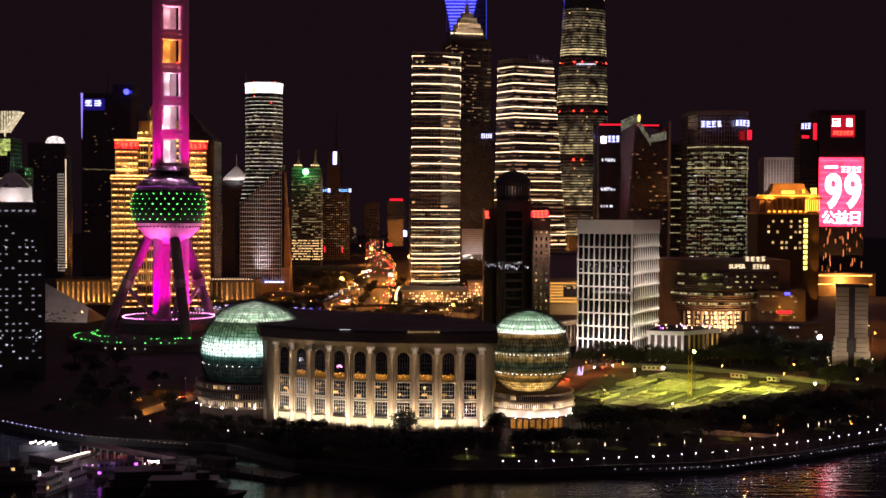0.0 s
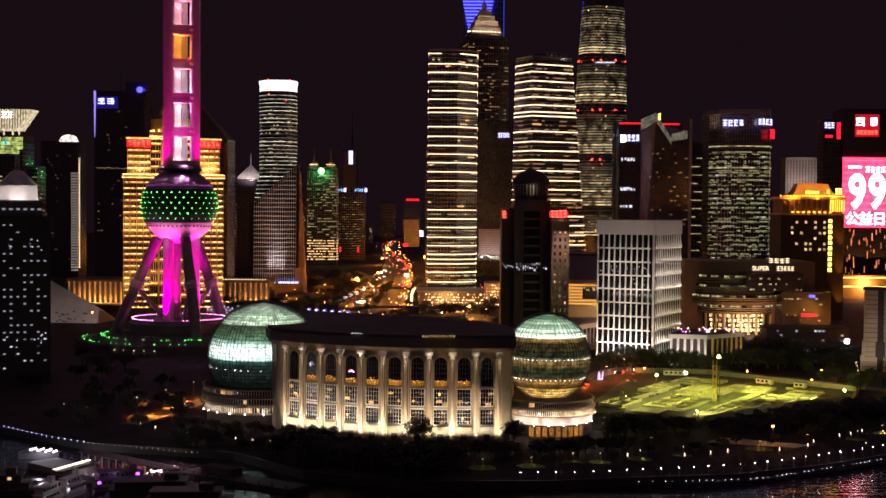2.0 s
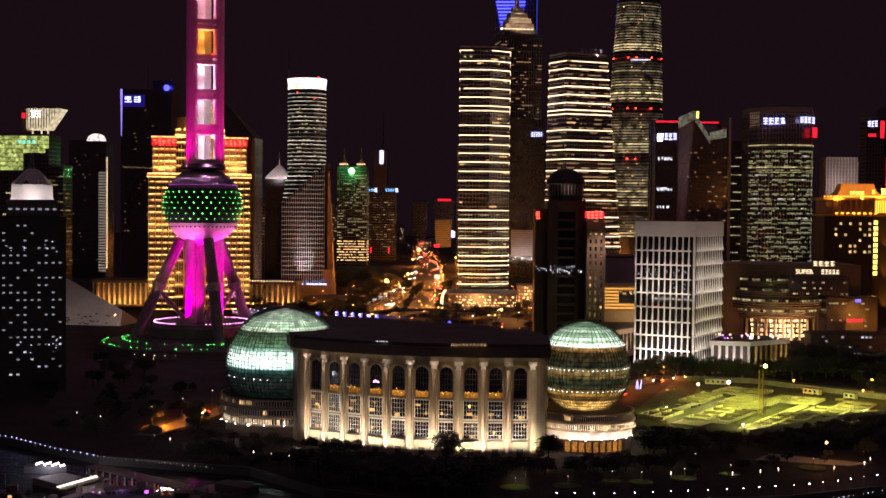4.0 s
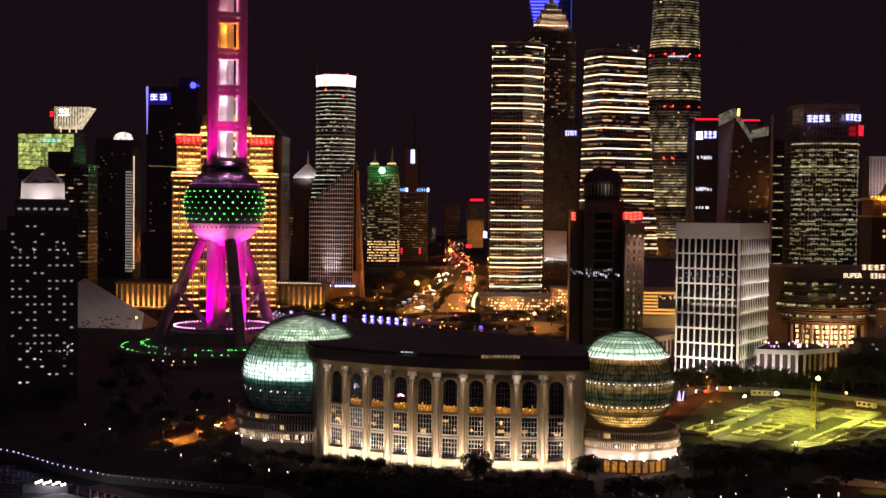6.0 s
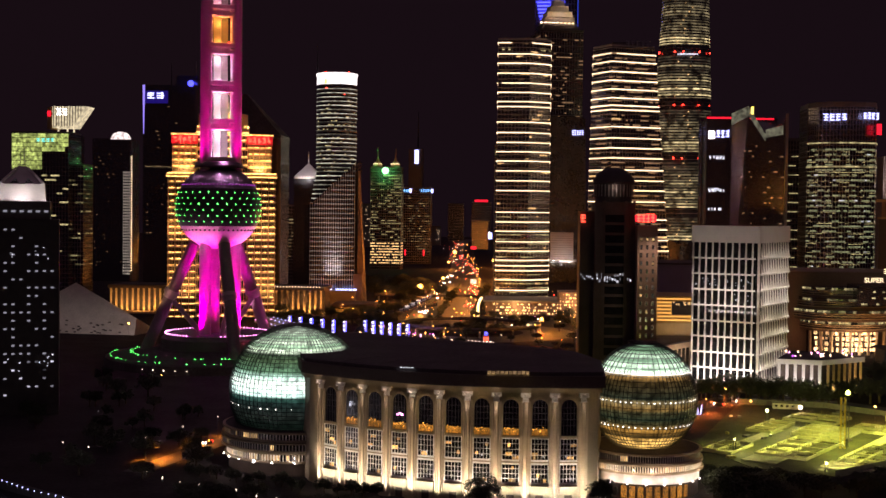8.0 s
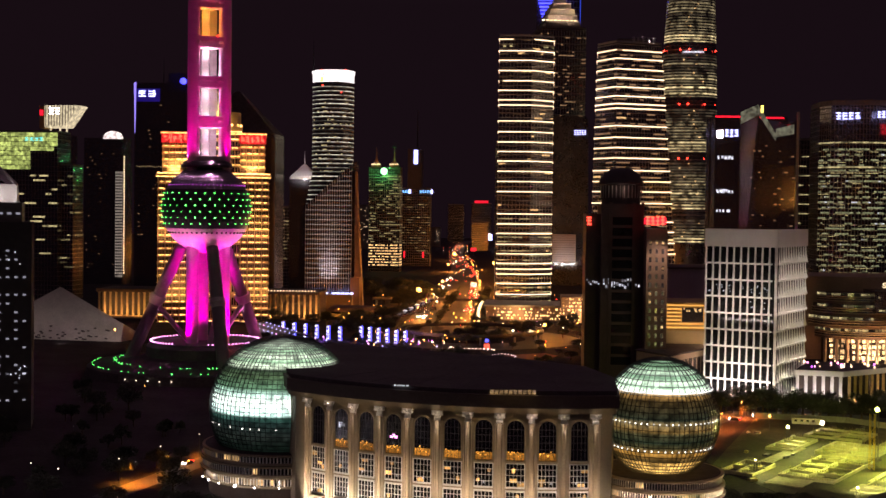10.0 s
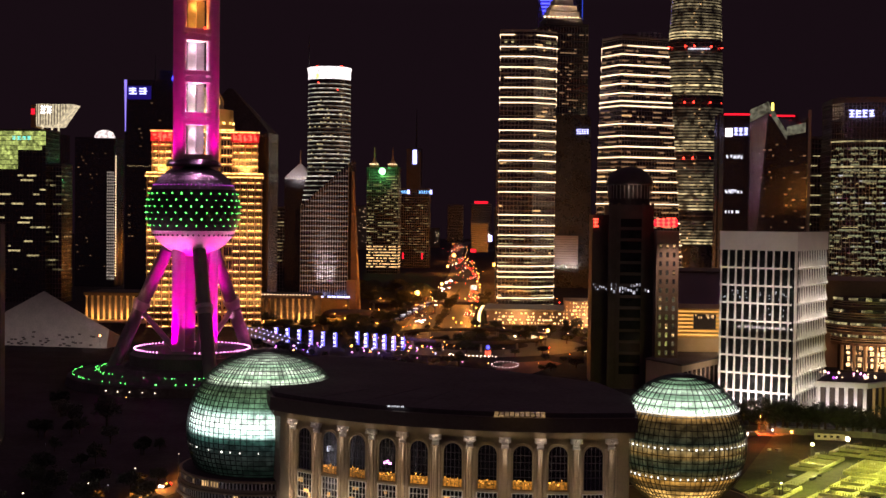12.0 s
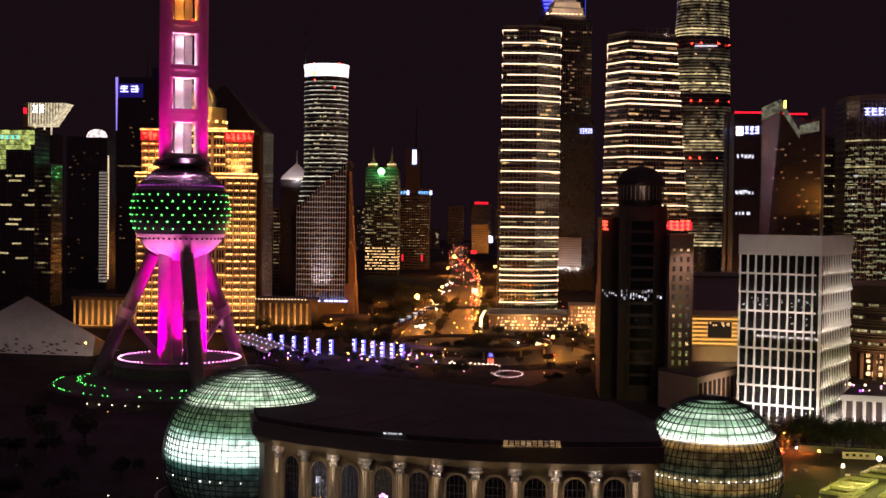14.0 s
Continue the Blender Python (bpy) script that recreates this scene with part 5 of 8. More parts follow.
part("drum", Bag().turned([(11, 97.5), (11, 108), (12.6, 108.6), (12.6, 110)], 24, (0, -8)), M_black, dome)
part("lantern_roof", Bag().turned([(12.6, 110), (12, 111.5), (9.5, 115), (6, 117.2), (1, 118.3)], 24, (0, -8)), M_black, dome, "", True)
for k in range(16):
    a = radians(-175 + k * 11.3)
    placed("colonnette", unit(M_conc), Matrix.Translation((11.6 * math.cos(a), -8 + 11.6 * math.sin(a), 104.5)) @ Matrix.Diagonal((0.5, 0.5, 7, 1)), dome)
_rnd = random.Random(8)
for k in range(15):
    for i in range(3):
        placed("window", unit(M_glass), Matrix.Translation((14.2 + i * 3.4, -39.1, 12 + k * 4.6)) @ Matrix.Diagonal((1.4, 0.3, 2.6, 1)), dome)
        if _rnd.random() < 0.12 or k > 13:
            placed("lit_window", unit(L_warm), Matrix.Translation((14.2 + i * 3.4, -39.3, 12 + k * 4.6)) @ Matrix.Diagonal((1.1, 0.3, 1.2, 1)), dome)
sign_bars(dome, 16.5, -39.8, 88.5, 10.5, 4.6, 4, L_redhot)
placed("sign_board", unit(L_red), Matrix.Translation((16.5, -39.2, 88.3)) @ Matrix.Diagonal((12, 0.4, 3.6, 1)), dome)
sign_bars(dome, -18.3, -18.6, 88, 3.4, 4.4, 1, L_redhot)
for k in range(24):
    placed("lit_window", unit(L_cool), Matrix.Translation((-10 + (k % 14) * 1.5, -24.3, 51 + _rnd.random() * 4.5)) @ Matrix.Diagonal((0.5 + _rnd.random() * 0.7, 0.3, 0.8 + _rnd.random(), 1)), dome)
for k in range(7):
    placed("lit_window", unit(L_cool), Matrix.Translation((-19 + k * 1.1, -18.2, 52 + _rnd.random() * 3)) @ Matrix.Diagonal((0.5, 0.3, 0.8, 1)), dome)
# added lamp in mid-air that brightens the stair wing; no fixture there
spot("sign_spill", (66, 838, 82), (66, 851, 60), 18000, (1, 0.75, 0.55), 80, 1)

# notched tower
no = thing("notched_tower", "dark office tower with pale lit folded roof edges", "office building", "high-rise buildings", at=(180, 1235, 0))
part("wall", Bag().loft([[(-12, 15, 0), (-12, -9, 0), (-2, -16, 0), (15, -14, 0), (33, -12, 0), (33, 30, 0), (-12, 30, 0)], [(-12, 15, 176), (-12, -9, 176), (1, -16, 175), (15, -14, 155), (33, -12, 172), (33, 30, 172), (-12, 30, 176)]]), M_glass, no)
L_fold = glow("pale_green_lit_edge", (0.9, 1.0, 0.66), 0.085, 0.2, 0.7, 3)
for a, b, c, d in (((-12, -9, 178), (1, -16.5, 184), (1, -16.5, 175), (-12, -9, 168)), ((1, -17, 183), (16, -15, 160), (16, -15, 154), (1, -17, 176)), ((16, -15, 164), (31, -13, 168), (31, -13, 160), (16, -15, 157))):
    part("roof_fold", Bag().loft([[d, c, Vector(c) + Vector((0, 0.6, 0)), Vector(d) + Vector((0, 0.6, 0))], [a, b, Vector(b) + Vector((0, 0.6, 0)), Vector(a) + Vector((0, 0.6, 0))]]), L_fold, no)
part("side_tower", Bag().box(-32, -4, 0, -12.3, 20, 175), M_glass, no)
part("rear_tower", Bag().box(-32, 30.2, 0, 34, 50, 177), M_glass, no)
placed("red_edge", unit(L_red), Matrix.Translation((-22, -4.2, 174.6)) @ Matrix.Diagonal((20, 0.5, 1.4, 1)), no)
placed("red_edge", unit(L_red), Matrix.Translation((18, 30, 176.4)) @ Matrix.Diagonal((26, 0.5, 1.4, 1)), no)
sign_bars(no, -18.5, -4.5, 161, 12, 6.0, 3, L_bluew, 0)
placed("round_mark", unit(L_white), Matrix.Translation((-28, -4.4, 160)) @ Matrix.Diagonal((5, 0.5, 6.5, 1)), no)
placed("yellow_mark", unit(L_yellow), Matrix.Translation((4, -17.4, 180)) @ Matrix.Diagonal((2, 0.5, 6, 1)), no)
_rnd = random.Random(21)
panes(no, [(_rnd.uniform(-6, 31), -15.6, 40 + int(_rnd.random() * 26) * 4.4, radians(4), _rnd.uniform(0.8, 2.4), 1.0, 0.5) for k in range(60)], L_dimw)
panes(no, [(-30 + _rnd.random() * 13, -4.3, z, 0, 1.1, 2.2, 0.4) for z in (140, 141, 112, 113, 96) for k in range(8)], L_cool)
part("edge_post", Bag().box(33.4, -13, 0, 35.4, -11, 178), M_slab_w, no)

_t, _f = tower("office_tower", "thin dark office tower with pale lit storeys", rect(238, 1312, 21, 24), 160, 4.2, step=2.6)
lit(_t, _f, levels(40, 150, 8.4), 0.8, 2.2, 1.1, L_pale, 23, 3, most=120)
# broad curved-front tower with blue white signs
_pf = [(232.5, 1226), (239, 1214), (250, 1208), (263, 1206), (276, 1208), (286, 1214), (290, 1226), (290, 1260), (232.5, 1260)]
hua, foot_h = tower("office_tower", "broad curved glass tower with lit storeys and blue-white signs", _pf, 183, 4.3, step=2.6, slab=M_slab)
_L = levels(46, 150, 4.3)
L_gw = glow("green_white_room", (0.84, 1.0, 0.52), 0.12, 0.9, 0.95, 1.0)
lit(hua, foot_h, _L, 0.55, 1.1, 1.2, L_gw, 24, 5, most=90)
lit(hua, foot_h, levels(46, 150, 4.3, 0.2), 0.35, 0.9, 0.5, L_pale, 26, 2, most=30)
lit(hua, foot_h, _L, 0.035, 1.2, 0.9, L_cool, 25, 3, out=0.3, most=60)
lit(hua, foot_h, levels(46, 150, 8.6), 0.45, 2.6, 0.35, L_pale, 27, 6, out=0.5, most=20)
for z in (152.5, 132.5):
    for c in cells_on(grown(foot_h(z), 0.8), z, 1.0, 4, 1, random.Random(3), 1.0, 0.3):
        placed("light_band", unit(L_pale), Matrix.Translation(c[:3]) @ Matrix.Rotation(c[3], 4, "Z") @ Matrix.Diagonal((c[4], 0.4, 1.2, 1)), hua)
sign_bars(hua, -12, -20.4, 174, 20, 5.4, 4, L_bluew, -10)
sign_bars(hua, 18, -19.4, 175, 17, 5.2, 4, L_bluew, 26)
placed("red_mark", unit(L_red), Matrix.Translation((25.5, -15.5, 164)) @ Matrix.Rotation(radians(40), 4, "Z") @ Matrix.Diagonal((6, 0.6, 9, 1)), hua)
part("roof_screen", Bag().ring(grown(foot_h(183), -0.3), grown(foot_h(183), -1), 183, 187), M_slab, hua)

# orange-crowned hotel
ora = thing("orange_crowned_hotel", "dark hotel tower with an orange floodlit columned crown", "hotel", "high-rise buildings", at=(300, 1112, 0))
_fr = [(-29, -6), (9.5, -10), (28, 6), (28, 30), (-29, 30)]
part("wall", Bag().prism(_fr, 0, 90), surface("dark_hotel_stone", (0.04, 0.03, 0.027), 0.6, 0, 0.3, 6), ora)
part("crown_wall", Bag().prism(scaled(_fr, 0.95), 90, 104), M_brown, ora)
part("cornice", Bag().prism(scaled(_fr, 1.08), 102.4, 104.4), M_gold, ora)
part("cornice", Bag().prism(scaled(_fr, 1.04), 89, 90.6), M_gold, ora)
part("roof_house", Bag().loft([[(x, y, z) for x, y in rect(0, 10, w, d)] for z, w, d in ((104.4, 40, 26), (110, 30, 18), (116, 26, 14))]), M_brown, ora)
for k in range(8):
    x = -22 + k * 4.4
    placed("column", unit(M_gold), Matrix.Translation((x, -7.6 - (x + 29) * 0.1, 96)) @ Matrix.Diagonal((1.3, 1.3, 12, 1)), ora)
    placed("column_lamp", unit(L_orange), Matrix.Translation((x + 2.2, -7.9 - (x + 29) * 0.1, 91.5)) @ Matrix.Diagonal((2, 0.8, 1.2, 1)), ora)
for k in range(16):
    x = -30 + k * 2.6
    placed("cornice_lamp", unit(L_orange), Matrix.Translation((x, -9.4 - (x + 29) * 0.1, 105.2)) @ Matrix.Scale(1.0, 4), ora)
for k in range(7):
    placed("cornice_lamp", unit(L_orange), Matrix.Translation((11 + k * 2.6, -9 + k * 2.2, 105.2)) @ Matrix.Scale(1.0, 4), ora)
    # tall bars glow in place of uplit columns on the side face
    placed("column_lamp", unit(L_orange), Matrix.Translation((12 + k * 2.5, -9 + k * 2.1, 97)) @ Matrix.Rotation(0.7, 4, "Z") @ Matrix.Diagonal((0.8, 0.4, 10, 1)), ora)
sign_bars(ora, -2, -2.4, 108.4, 12, 2.4, 5, L_yellow)
sign_bars(ora, 20, -4, 109.5, 8, 5, 3, L_yellow, 30)
sign_bars(ora, 9, -11, 109, 3, 3, 1, L_orange)
for k in range(10):
    placed("sign_letter", unit(L_yellow), Matrix.Translation((11.8, -9.6, 84 - k * 4.6)) @ Matrix.Diagonal((3.0, 0.5, 3.2, 1)), ora)
_rnd = random.Random(27)
panes(ora, [(-20 + i * 3.8, -7.3 - (-20 + i * 3.8 + 29) * 0.1, 60 + k * 4.6, radians(-6), 1.9, 2.1, 0.3) for k in range(6) for i in range(8) if _rnd.random() < 0.5], L_warm)
for x in (280, 300, 318):
    spot("crown_floodlight", (x, 1098, 106), (x, 1116, 112), 26000, (1, 0.38, 0.04), 140)
for k in range(3):
    spot("hotel_uplight", (330, 1106, 8 + k * 25), (322, 1118, 40 + k * 25), 22000, (1, 0.38, 0.04), 80, 0.9)

# tower with the red screen
aur = thing("screen_tower", "dark tower with a tall red and white advertising screen", "office building", "high-rise buildings", at=(435, 1412, 0))
part("wall", Bag().box(-25, -9, 0, 26, 30, 204), M_glass, aur)
part("screen", Bag().box(-24.5, -11, 76, 24, -9.2, 151.5), glow("red_led_screen", (1.0, 0.03, 0.07), 3.6, 0, 0.3, 8), aur, "red glowing advertising screen")
L_seam = glow("pink_screen_line", (1.0, 0.35, 0.42), 1.6)
for k in range(22):
    placed("screen_seam", unit(L_seam if k % 2 else M_black), Matrix.Translation((0, -11.2, 79 + k * 3.3)) @ Matrix.Diagonal((48, 0.3, 0.22, 1)), aur)


def words(name, text, size, m, material, parent, label="", bold=0.03):
    c = bpy.data.curves.new(name, "FONT")
    c.body, c.size, c.extrude, c.offset, c.align_x, c.align_y = text, size, 0.08, bold * size, "CENTER", "CENTER"
    o = bpy.data.objects.new(name, c)
    me = bpy.data.meshes.new_from_object(o)
    me.materials.clear()
    me.materials.append(material)
    bpy.data.objects.remove(o)
    return placed(name, me, m, parent, label)


L_screenw = glow("white_screen_letters", (1.0, 0.86, 0.88), 5.0)
for dx in (-9.2, 12.2):
    words("screen_digit", "9", 50, Matrix.Translation((dx, -11.6, 113)) @ Matrix.Rotation(radians(90), 4, "X") @ Matrix.Diagonal((0.74, 1, 1, 1)), L_screenw, aur, "white digit 9", 0.032)
for k in range(3):
    words("screen_letter", "\u516c\u76ca\u65e5"[k], 15.5, Matrix.Translation((-14 + k * 14.5, -11.6, 84.6)) @ Matrix.Rotation(radians(90), 4, "X"), L_screenw, aur, "white screen character", 0.012)
sign_bars(aur, 10, -11.6, 138.5, 22, 6, 4, L_screenw)
placed("screen_mark", unit(L_screenw), Matrix.Translation((-12, -11.6, 141)) @ Matrix.Diagonal((14, 0.4, 2.4, 1)), aur)
placed("roof_sign_glow", unit(glow("dim_red", (0.8, 0.01, 0.03), 0.5)), Matrix.Translation((1, -9.4, 186)) @ Matrix.Diagonal((26, 0.3, 24, 1)), aur)
for dx in (-6.5, 8):
    for dz, w in ((3.5, 9), (0, 8), (-3.5, 9)):
        placed("roof_sign_stroke", unit(L_screenw), Matrix.Translation((dx, -9.8, 190 + dz)) @ Matrix.Diagonal((w if dx < 0 else w * 0.7, 0.3, 1.4, 1)), aur)
    for s in (-1, 1):
        placed("roof_sign_stroke", unit(L_screenw), Matrix.Translation((dx + s * (3.4 if dx < 0 else 2.6), -9.8, 190)) @ Matrix.Diagonal((1.2, 0.3, 8, 1)), aur)
sign_bars(aur, 1, -9.9, 178.6, 23, 4.4, 6, L_redhot)
_rnd = random.Random(31)
# glowing upright streaks painted as street light reflected in the glass, not windows
panes(aur, [(_rnd.uniform(-20, 24), -9.2, _rnd.uniform(24, 74), 0, _rnd.uniform(0.5, 1.2), _rnd.uniform(2, 8), 0.3) for k in range(34)], glow("painted_amber_reflection", (1, 0.3, 0.08), 0.6, 0.8))
part("podium", Bag().box(-30, -26, 0, 34, -9.4, 25), M_brown, aur)
for z in (22.5, 13):
    placed("podium_band", unit(L_sodium), Matrix.Translation((0, -26.3, z)) @ Matrix.Diagonal((60, 0.4, 0.8, 1)), aur)
bulb("podium_lamp", (430, 1378, 16), 60000, (1, 0.45, 0.08))

_t, _f = tower("office_tower", "slim dark tower with red and white roof signs", rect(397.5, 1412, 18, 22), 191, 4.2, step=3)
sign_bars(_t, -2.5, -11.4, 186, 11, 6, 3, L_bluew)
placed("red_mark", unit(L_red), Matrix.Translation((7.4, -11.4, 180)) @ Matrix.Diagonal((4, 0.5, 18, 1)), _t)
placed("red_mark", unit(L_red), Matrix.Translation((-3, -11.4, 174)) @ Matrix.Diagonal((8, 0.5, 3, 1)), _t)
_t, _f = tower("office_tower", "unlit pale concrete tower in the distance", rect(451, 1740, 40, 30), 164, 4.4, body=M_slab, slab=M_conc, step=4, mull=0.6)
_t2, _f2 = tower("office_tower", "unlit pale concrete tower in the distance", rect(474, 1748, 26, 30), 158, 4.4, body=M_slab, slab=M_conc, step=4, mull=0.6)
# unseen fill lamp added in mid-air to make the two unlit towers visible
spot("tower_wash", (440, 1680, 90), (452, 1725, 140), 250000, (1, 0.8, 0.7), 60, 1)

# left hand group
pyr = thing("pyramid_roofed_tower", "dark stone tower with small lit windows and white floodlit roof", "office building", "high-rise buildings", at=(-228.5, 670.6, 0), rz=20)
part("wall", Bag().box(-15.5, -16, 0, 15.8, 16, 85.5), M_black, pyr)
part("attic", Bag().box(-12, -14, 85.5, 12, 14, 93.5), M_slab, pyr)
part("roof_block", Bag().loft([[(x, y, z) for x, y in rect(0, 0, w, w)] for z, w in ((93.5, 20.6), (94.5, 19.6), (101, 19.0), (101.2, 18))]), M_white, pyr)
_b = Bag()
for k in range(4):
    a = radians(45 + 90 * k)
    _b.tube((12.5 * math.cos(a), 12.5 * math.sin(a), 101), (3.4 * math.cos(a), 3.4 * math.sin(a), 108), 0.9, 0.7, 6)
_b.loft([[(x, y, z) for x, y in rect(0, 0, w, w)] for z, w in ((105.5, 9), (107, 6), (109, 3.6))])
part("roof_lantern", _b, M_white, pyr)
part("roof_slope", Bag().loft([[(x, y, z) for x, y in rect(0, 0, w, w)] for z, w in ((101, 17), (105.6, 8))]), M_white, pyr)
for x in (-3.2, 3.2):
    part("roof_window", flat([(x - 2.0, 101.4), (x + 2.0, 101.4), (x + 0.6 * (1 if x < 0 else -1), 103.6)], -8.6, -5.5), M_glass, pyr)
_b = Bag()
for x in (-1.2, 1.2):
    for y in (-1.2, 1.2):
        _b.tube((x, y, 108), (x * 0.5, y * 0.5, 117.5), 0.16, 0.12, 5)
for k in range(8):
    w = 1.2 - k * 0.08
    _b.box(-w, -w, 108.5 + k * 1.15, w, w, 108.7 + k * 1.15)
part("mast", _b, M_conc, pyr, "lattice mast")
for x, y in ((-14, -14), (14, -14), (0, -15.5)):
    spot("roof_floodlight", pyr.matrix_world @ Vector((x, y, 94.2)), pyr.matrix_world @ Vector((x * 0.3, 0, 101)), 1900, (1, 0.98, 0.92), 120, 0.8)
_rnd = random.Random(41)
_c = [(-13 + i * 3.25, -16.2, z, 0, 1.25, 0.75, 0.3) for z in [9 + 3.6 * k for k in range(21)] for i in range(9) if _rnd.random() < (0.6 if 20 < z < 72 else 0.25)]
_c += [(-10 + i * 3.4, -14.2, 89, 0, 1.7, 0.9, 0.3) for i in range(7)]
panes(pyr, _c, glow("small_cool_window", (0.78, 0.86, 1.0), 0.42, 0.95))
# scattered glowing specks stand in for lights mirrored in the wall
panes(pyr, [(_rnd.uniform(-14, 14), -16.6, z0 + _rnd.gauss(0, 2.2), 0, 0.5, 0.5, 0.2) for z0 in (70, 24) for k in range(10)], L_cool, "reflected_light")

crn = thing("crowned_tower", "dark tower with a cream glowing flared crown on legs", "office building", "high-rise buildings", at=(-700, 2000, 0))
part("wall", Bag().box(-24, -18, 0, 16, 20, 200), M_glass, crn)
L_crown = glow("cream_crown_light", (1.0, 0.93, 0.58), 0.55, 0.1, 0.5, 5)
part("crown", Bag().loft([[(-19, -20, 211), (12, -20, 211), (12, 14, 211), (-19, 14, 211)], [(-19, -20, 243), (34, -20, 243), (34, 14, 243), (-19, 14, 243)]]), L_crown, crn, "cream glowing flared crown")
part("crown_side", Bag().box(-27, -19, 209, -19.2, 12, 242), M_gold, crn)
for x in (-10, 4, 14):
    placed("crown_leg", unit(L_crown), Matrix.Translation((x, -18.5, 205)) @ Matrix.Diagonal((2, 2, 14, 1)), crn)
for k in range(11):
    x = -17 + k * 4.2
    placed("crown_fin", unit(M_slab), Matrix.Translation((x, -20.5, 228 + max(0, x - 12) * 0.7)) @ Matrix.Diagonal((1.0, 0.8, 30 - max(0, x - 12) * 1.4, 1)), crn)
placed("crown_mark", unit(L_red), Matrix.Translation((-24, -19.4, 232)) @ Matrix.Diagonal((5, 0.6, 8, 1)), crn)
sign_bars(crn, -4, -20.4, 235, 18, 9, 2, L_white)

grn, foot_g = tower("office_tower", "dark office tower with yellow green lit top storeys", [(-540, 1404), (-480, 1404), (-480, 1440), (-540, 1440)], 168, 4.6, step=3.2)
L_gp = glow("yellow_green_panel", (0.74, 1.0, 0.26), 0.36, 0.5, 0.7, 3.5)
for r in range(4):
    for i in range(15):
        if r < 3 or i < 14:
            placed("lit_panel", unit(L_gp), Matrix.Translation((-28 + i * 4, -18.4, 165.5 - r * 4.7)) @ Matrix.Diagonal((3.8, 0.5, 4.2, 1)), grn)
for r in range(4):
    for i in range(8):
        placed("lit_panel", unit(L_gp), Matrix.Translation((-28 + i * 4, -18.4, 146.7 - r * 4.7)) @ Matrix.Diagonal((3.8, 0.5, 4.2, 1)), grn)
sign_bars(grn, 6, -19, 161, 20, 3.4, 4, glow("teal_sign", (0.1, 0.95, 0.8), 1.0))
lit(grn, foot_g, levels(30, 130, 4.6), 0.11, 3.2, 1.7, L_pale, 44, 4, most=200)
_t, foot_x = tower("office_tower", "dark office block with lit storeys", [(-482, 1412), (-467, 1412), (-467, 1440), (-482, 1440)], 135, 4.6, step=3)
lit(_t, foot_x, levels(30, 132, 4.6), 0.2, 3, 1.4, L_pale, 45, 3, most=100)

arc = thing("arch_topped_tower", "dark tower with a white lit arched top", "office building", "high-rise buildings", at=(-524, 1690, 0))
part("wall", Bag().box(-25, -18, 0, 23, 18, 178), M_glass, arc)
_b = Bag()
_b.loft([[(x, y, 178 + (8.5 * math.sin(math.acos(max(-1, min(1, (x - 11) / 12.5))))) if s else 177) for x in [-1.5 + k * 2.5 for k in range(11)] for y in [-18.3]] + [(x, -17, 178 + (8.5 * math.sin(math.acos(max(-1, min(1, (x - 11) / 12.5))))) if s else 177) for x in [23.5 - k * 2.5 for k in range(11)]] for s in (0, 1)])
part("lit_arch", _b, glow("white_arch_light", (1, 0.92, 0.85), 0.9, 0, 0.5, 4), arc)
for k in range(48):
    placed("edge_lamp", unit(L_band), Matrix.Translation((25, -18.4, 14 + k * 3.0)) @ Matrix.Diagonal((1.2, 0.5, 1.3, 1)), arc)
_rnd = random.Random(46)
panes(arc, [(15 + i * 2.4, -18.2, 10 + k * 3.6, 0, 1.6, 2.2, 0.3) for k in range(36) for i in range(4)], glow("dim_pale_pane", (1, 0.92, 0.75), 0.22, 0.5), most=60)
blu = thing("blue_edged_tower", "dark tower with a blue-white roof sign and masts", "office building", "high-rise buildings", at=(-377, 1432, 0))
part("wall", Bag().box(-27, -20, 0, 28, 20, 219), M_glass, blu)
part("roof_house", Bag().box(6, -14, 219, 30, 14, 229), M_glass, blu)
for k in range(12):
    placed("edge_light", unit(glow("soft_blue_edge", (0.32, 0.26, 1.0), 0.9)) if k == 0 else unit(bpy.data.materials["soft_blue_edge"]), Matrix.Translation((-26.4, -20.4, 217 - k * 4.2)) @ Matrix.Diagonal((2.4 - k * 0.16, 0.5, 4.2, 1)), blu)
sign_bars(blu, -14, -20.6, 208, 20, 6.5, 2, L_bluew)
# this board's blue glow stands in for the haze about the sign
placed("sign_board", unit(glow("blue_sign_halo", (0.06, 0.03, 0.9), 0.12)), Matrix.Translation((-13, -20.2, 206.5)) @ Matrix.Diagonal((24, 0.3, 13, 1)), blu)
part("round_lamp", Bag().ball((23, -21, 220.5), 3.2), L_blue, blu)
for x in (-3, 23):
    part("mast", Bag().tube((x, 0, 219), (x, 0, 246), 0.7, 0.2, 6), M_steel, blu)
_rnd = random.Random(47)
panes(blu, [(_rnd.uniform(-24, 25), -20.3, 20 + int(_rnd.random() * 44) * 4.2, 0, _rnd.uniform(0.8, 2.2), 0.9, 0.3) for k in range(26)], L_dimw)
panes(arc, [(_rnd.uniform(-23, 12), -18.2, 16 + int(_rnd.random() * 36) * 4.2, 0, _rnd.uniform(0.8, 2.0), 0.9, 0.3) for k in range(22)], L_dimw)
panes(blu, [(-24 + k * 2.2, -20.3, 134 + _rnd.random() * 1.5, 0, 1.1, 0.7, 0.3) for k in range(22)], glow("dim_amber_pane", (1, 0.8, 0.4), 0.25, 0.6))

BEND = [(1160, -80), (1390, -84), (1784, -93), (2119, -108), (2426, -128), (2614, -146), (2968, -170), (3642, -200), (4121, -208), (4800, -204)]


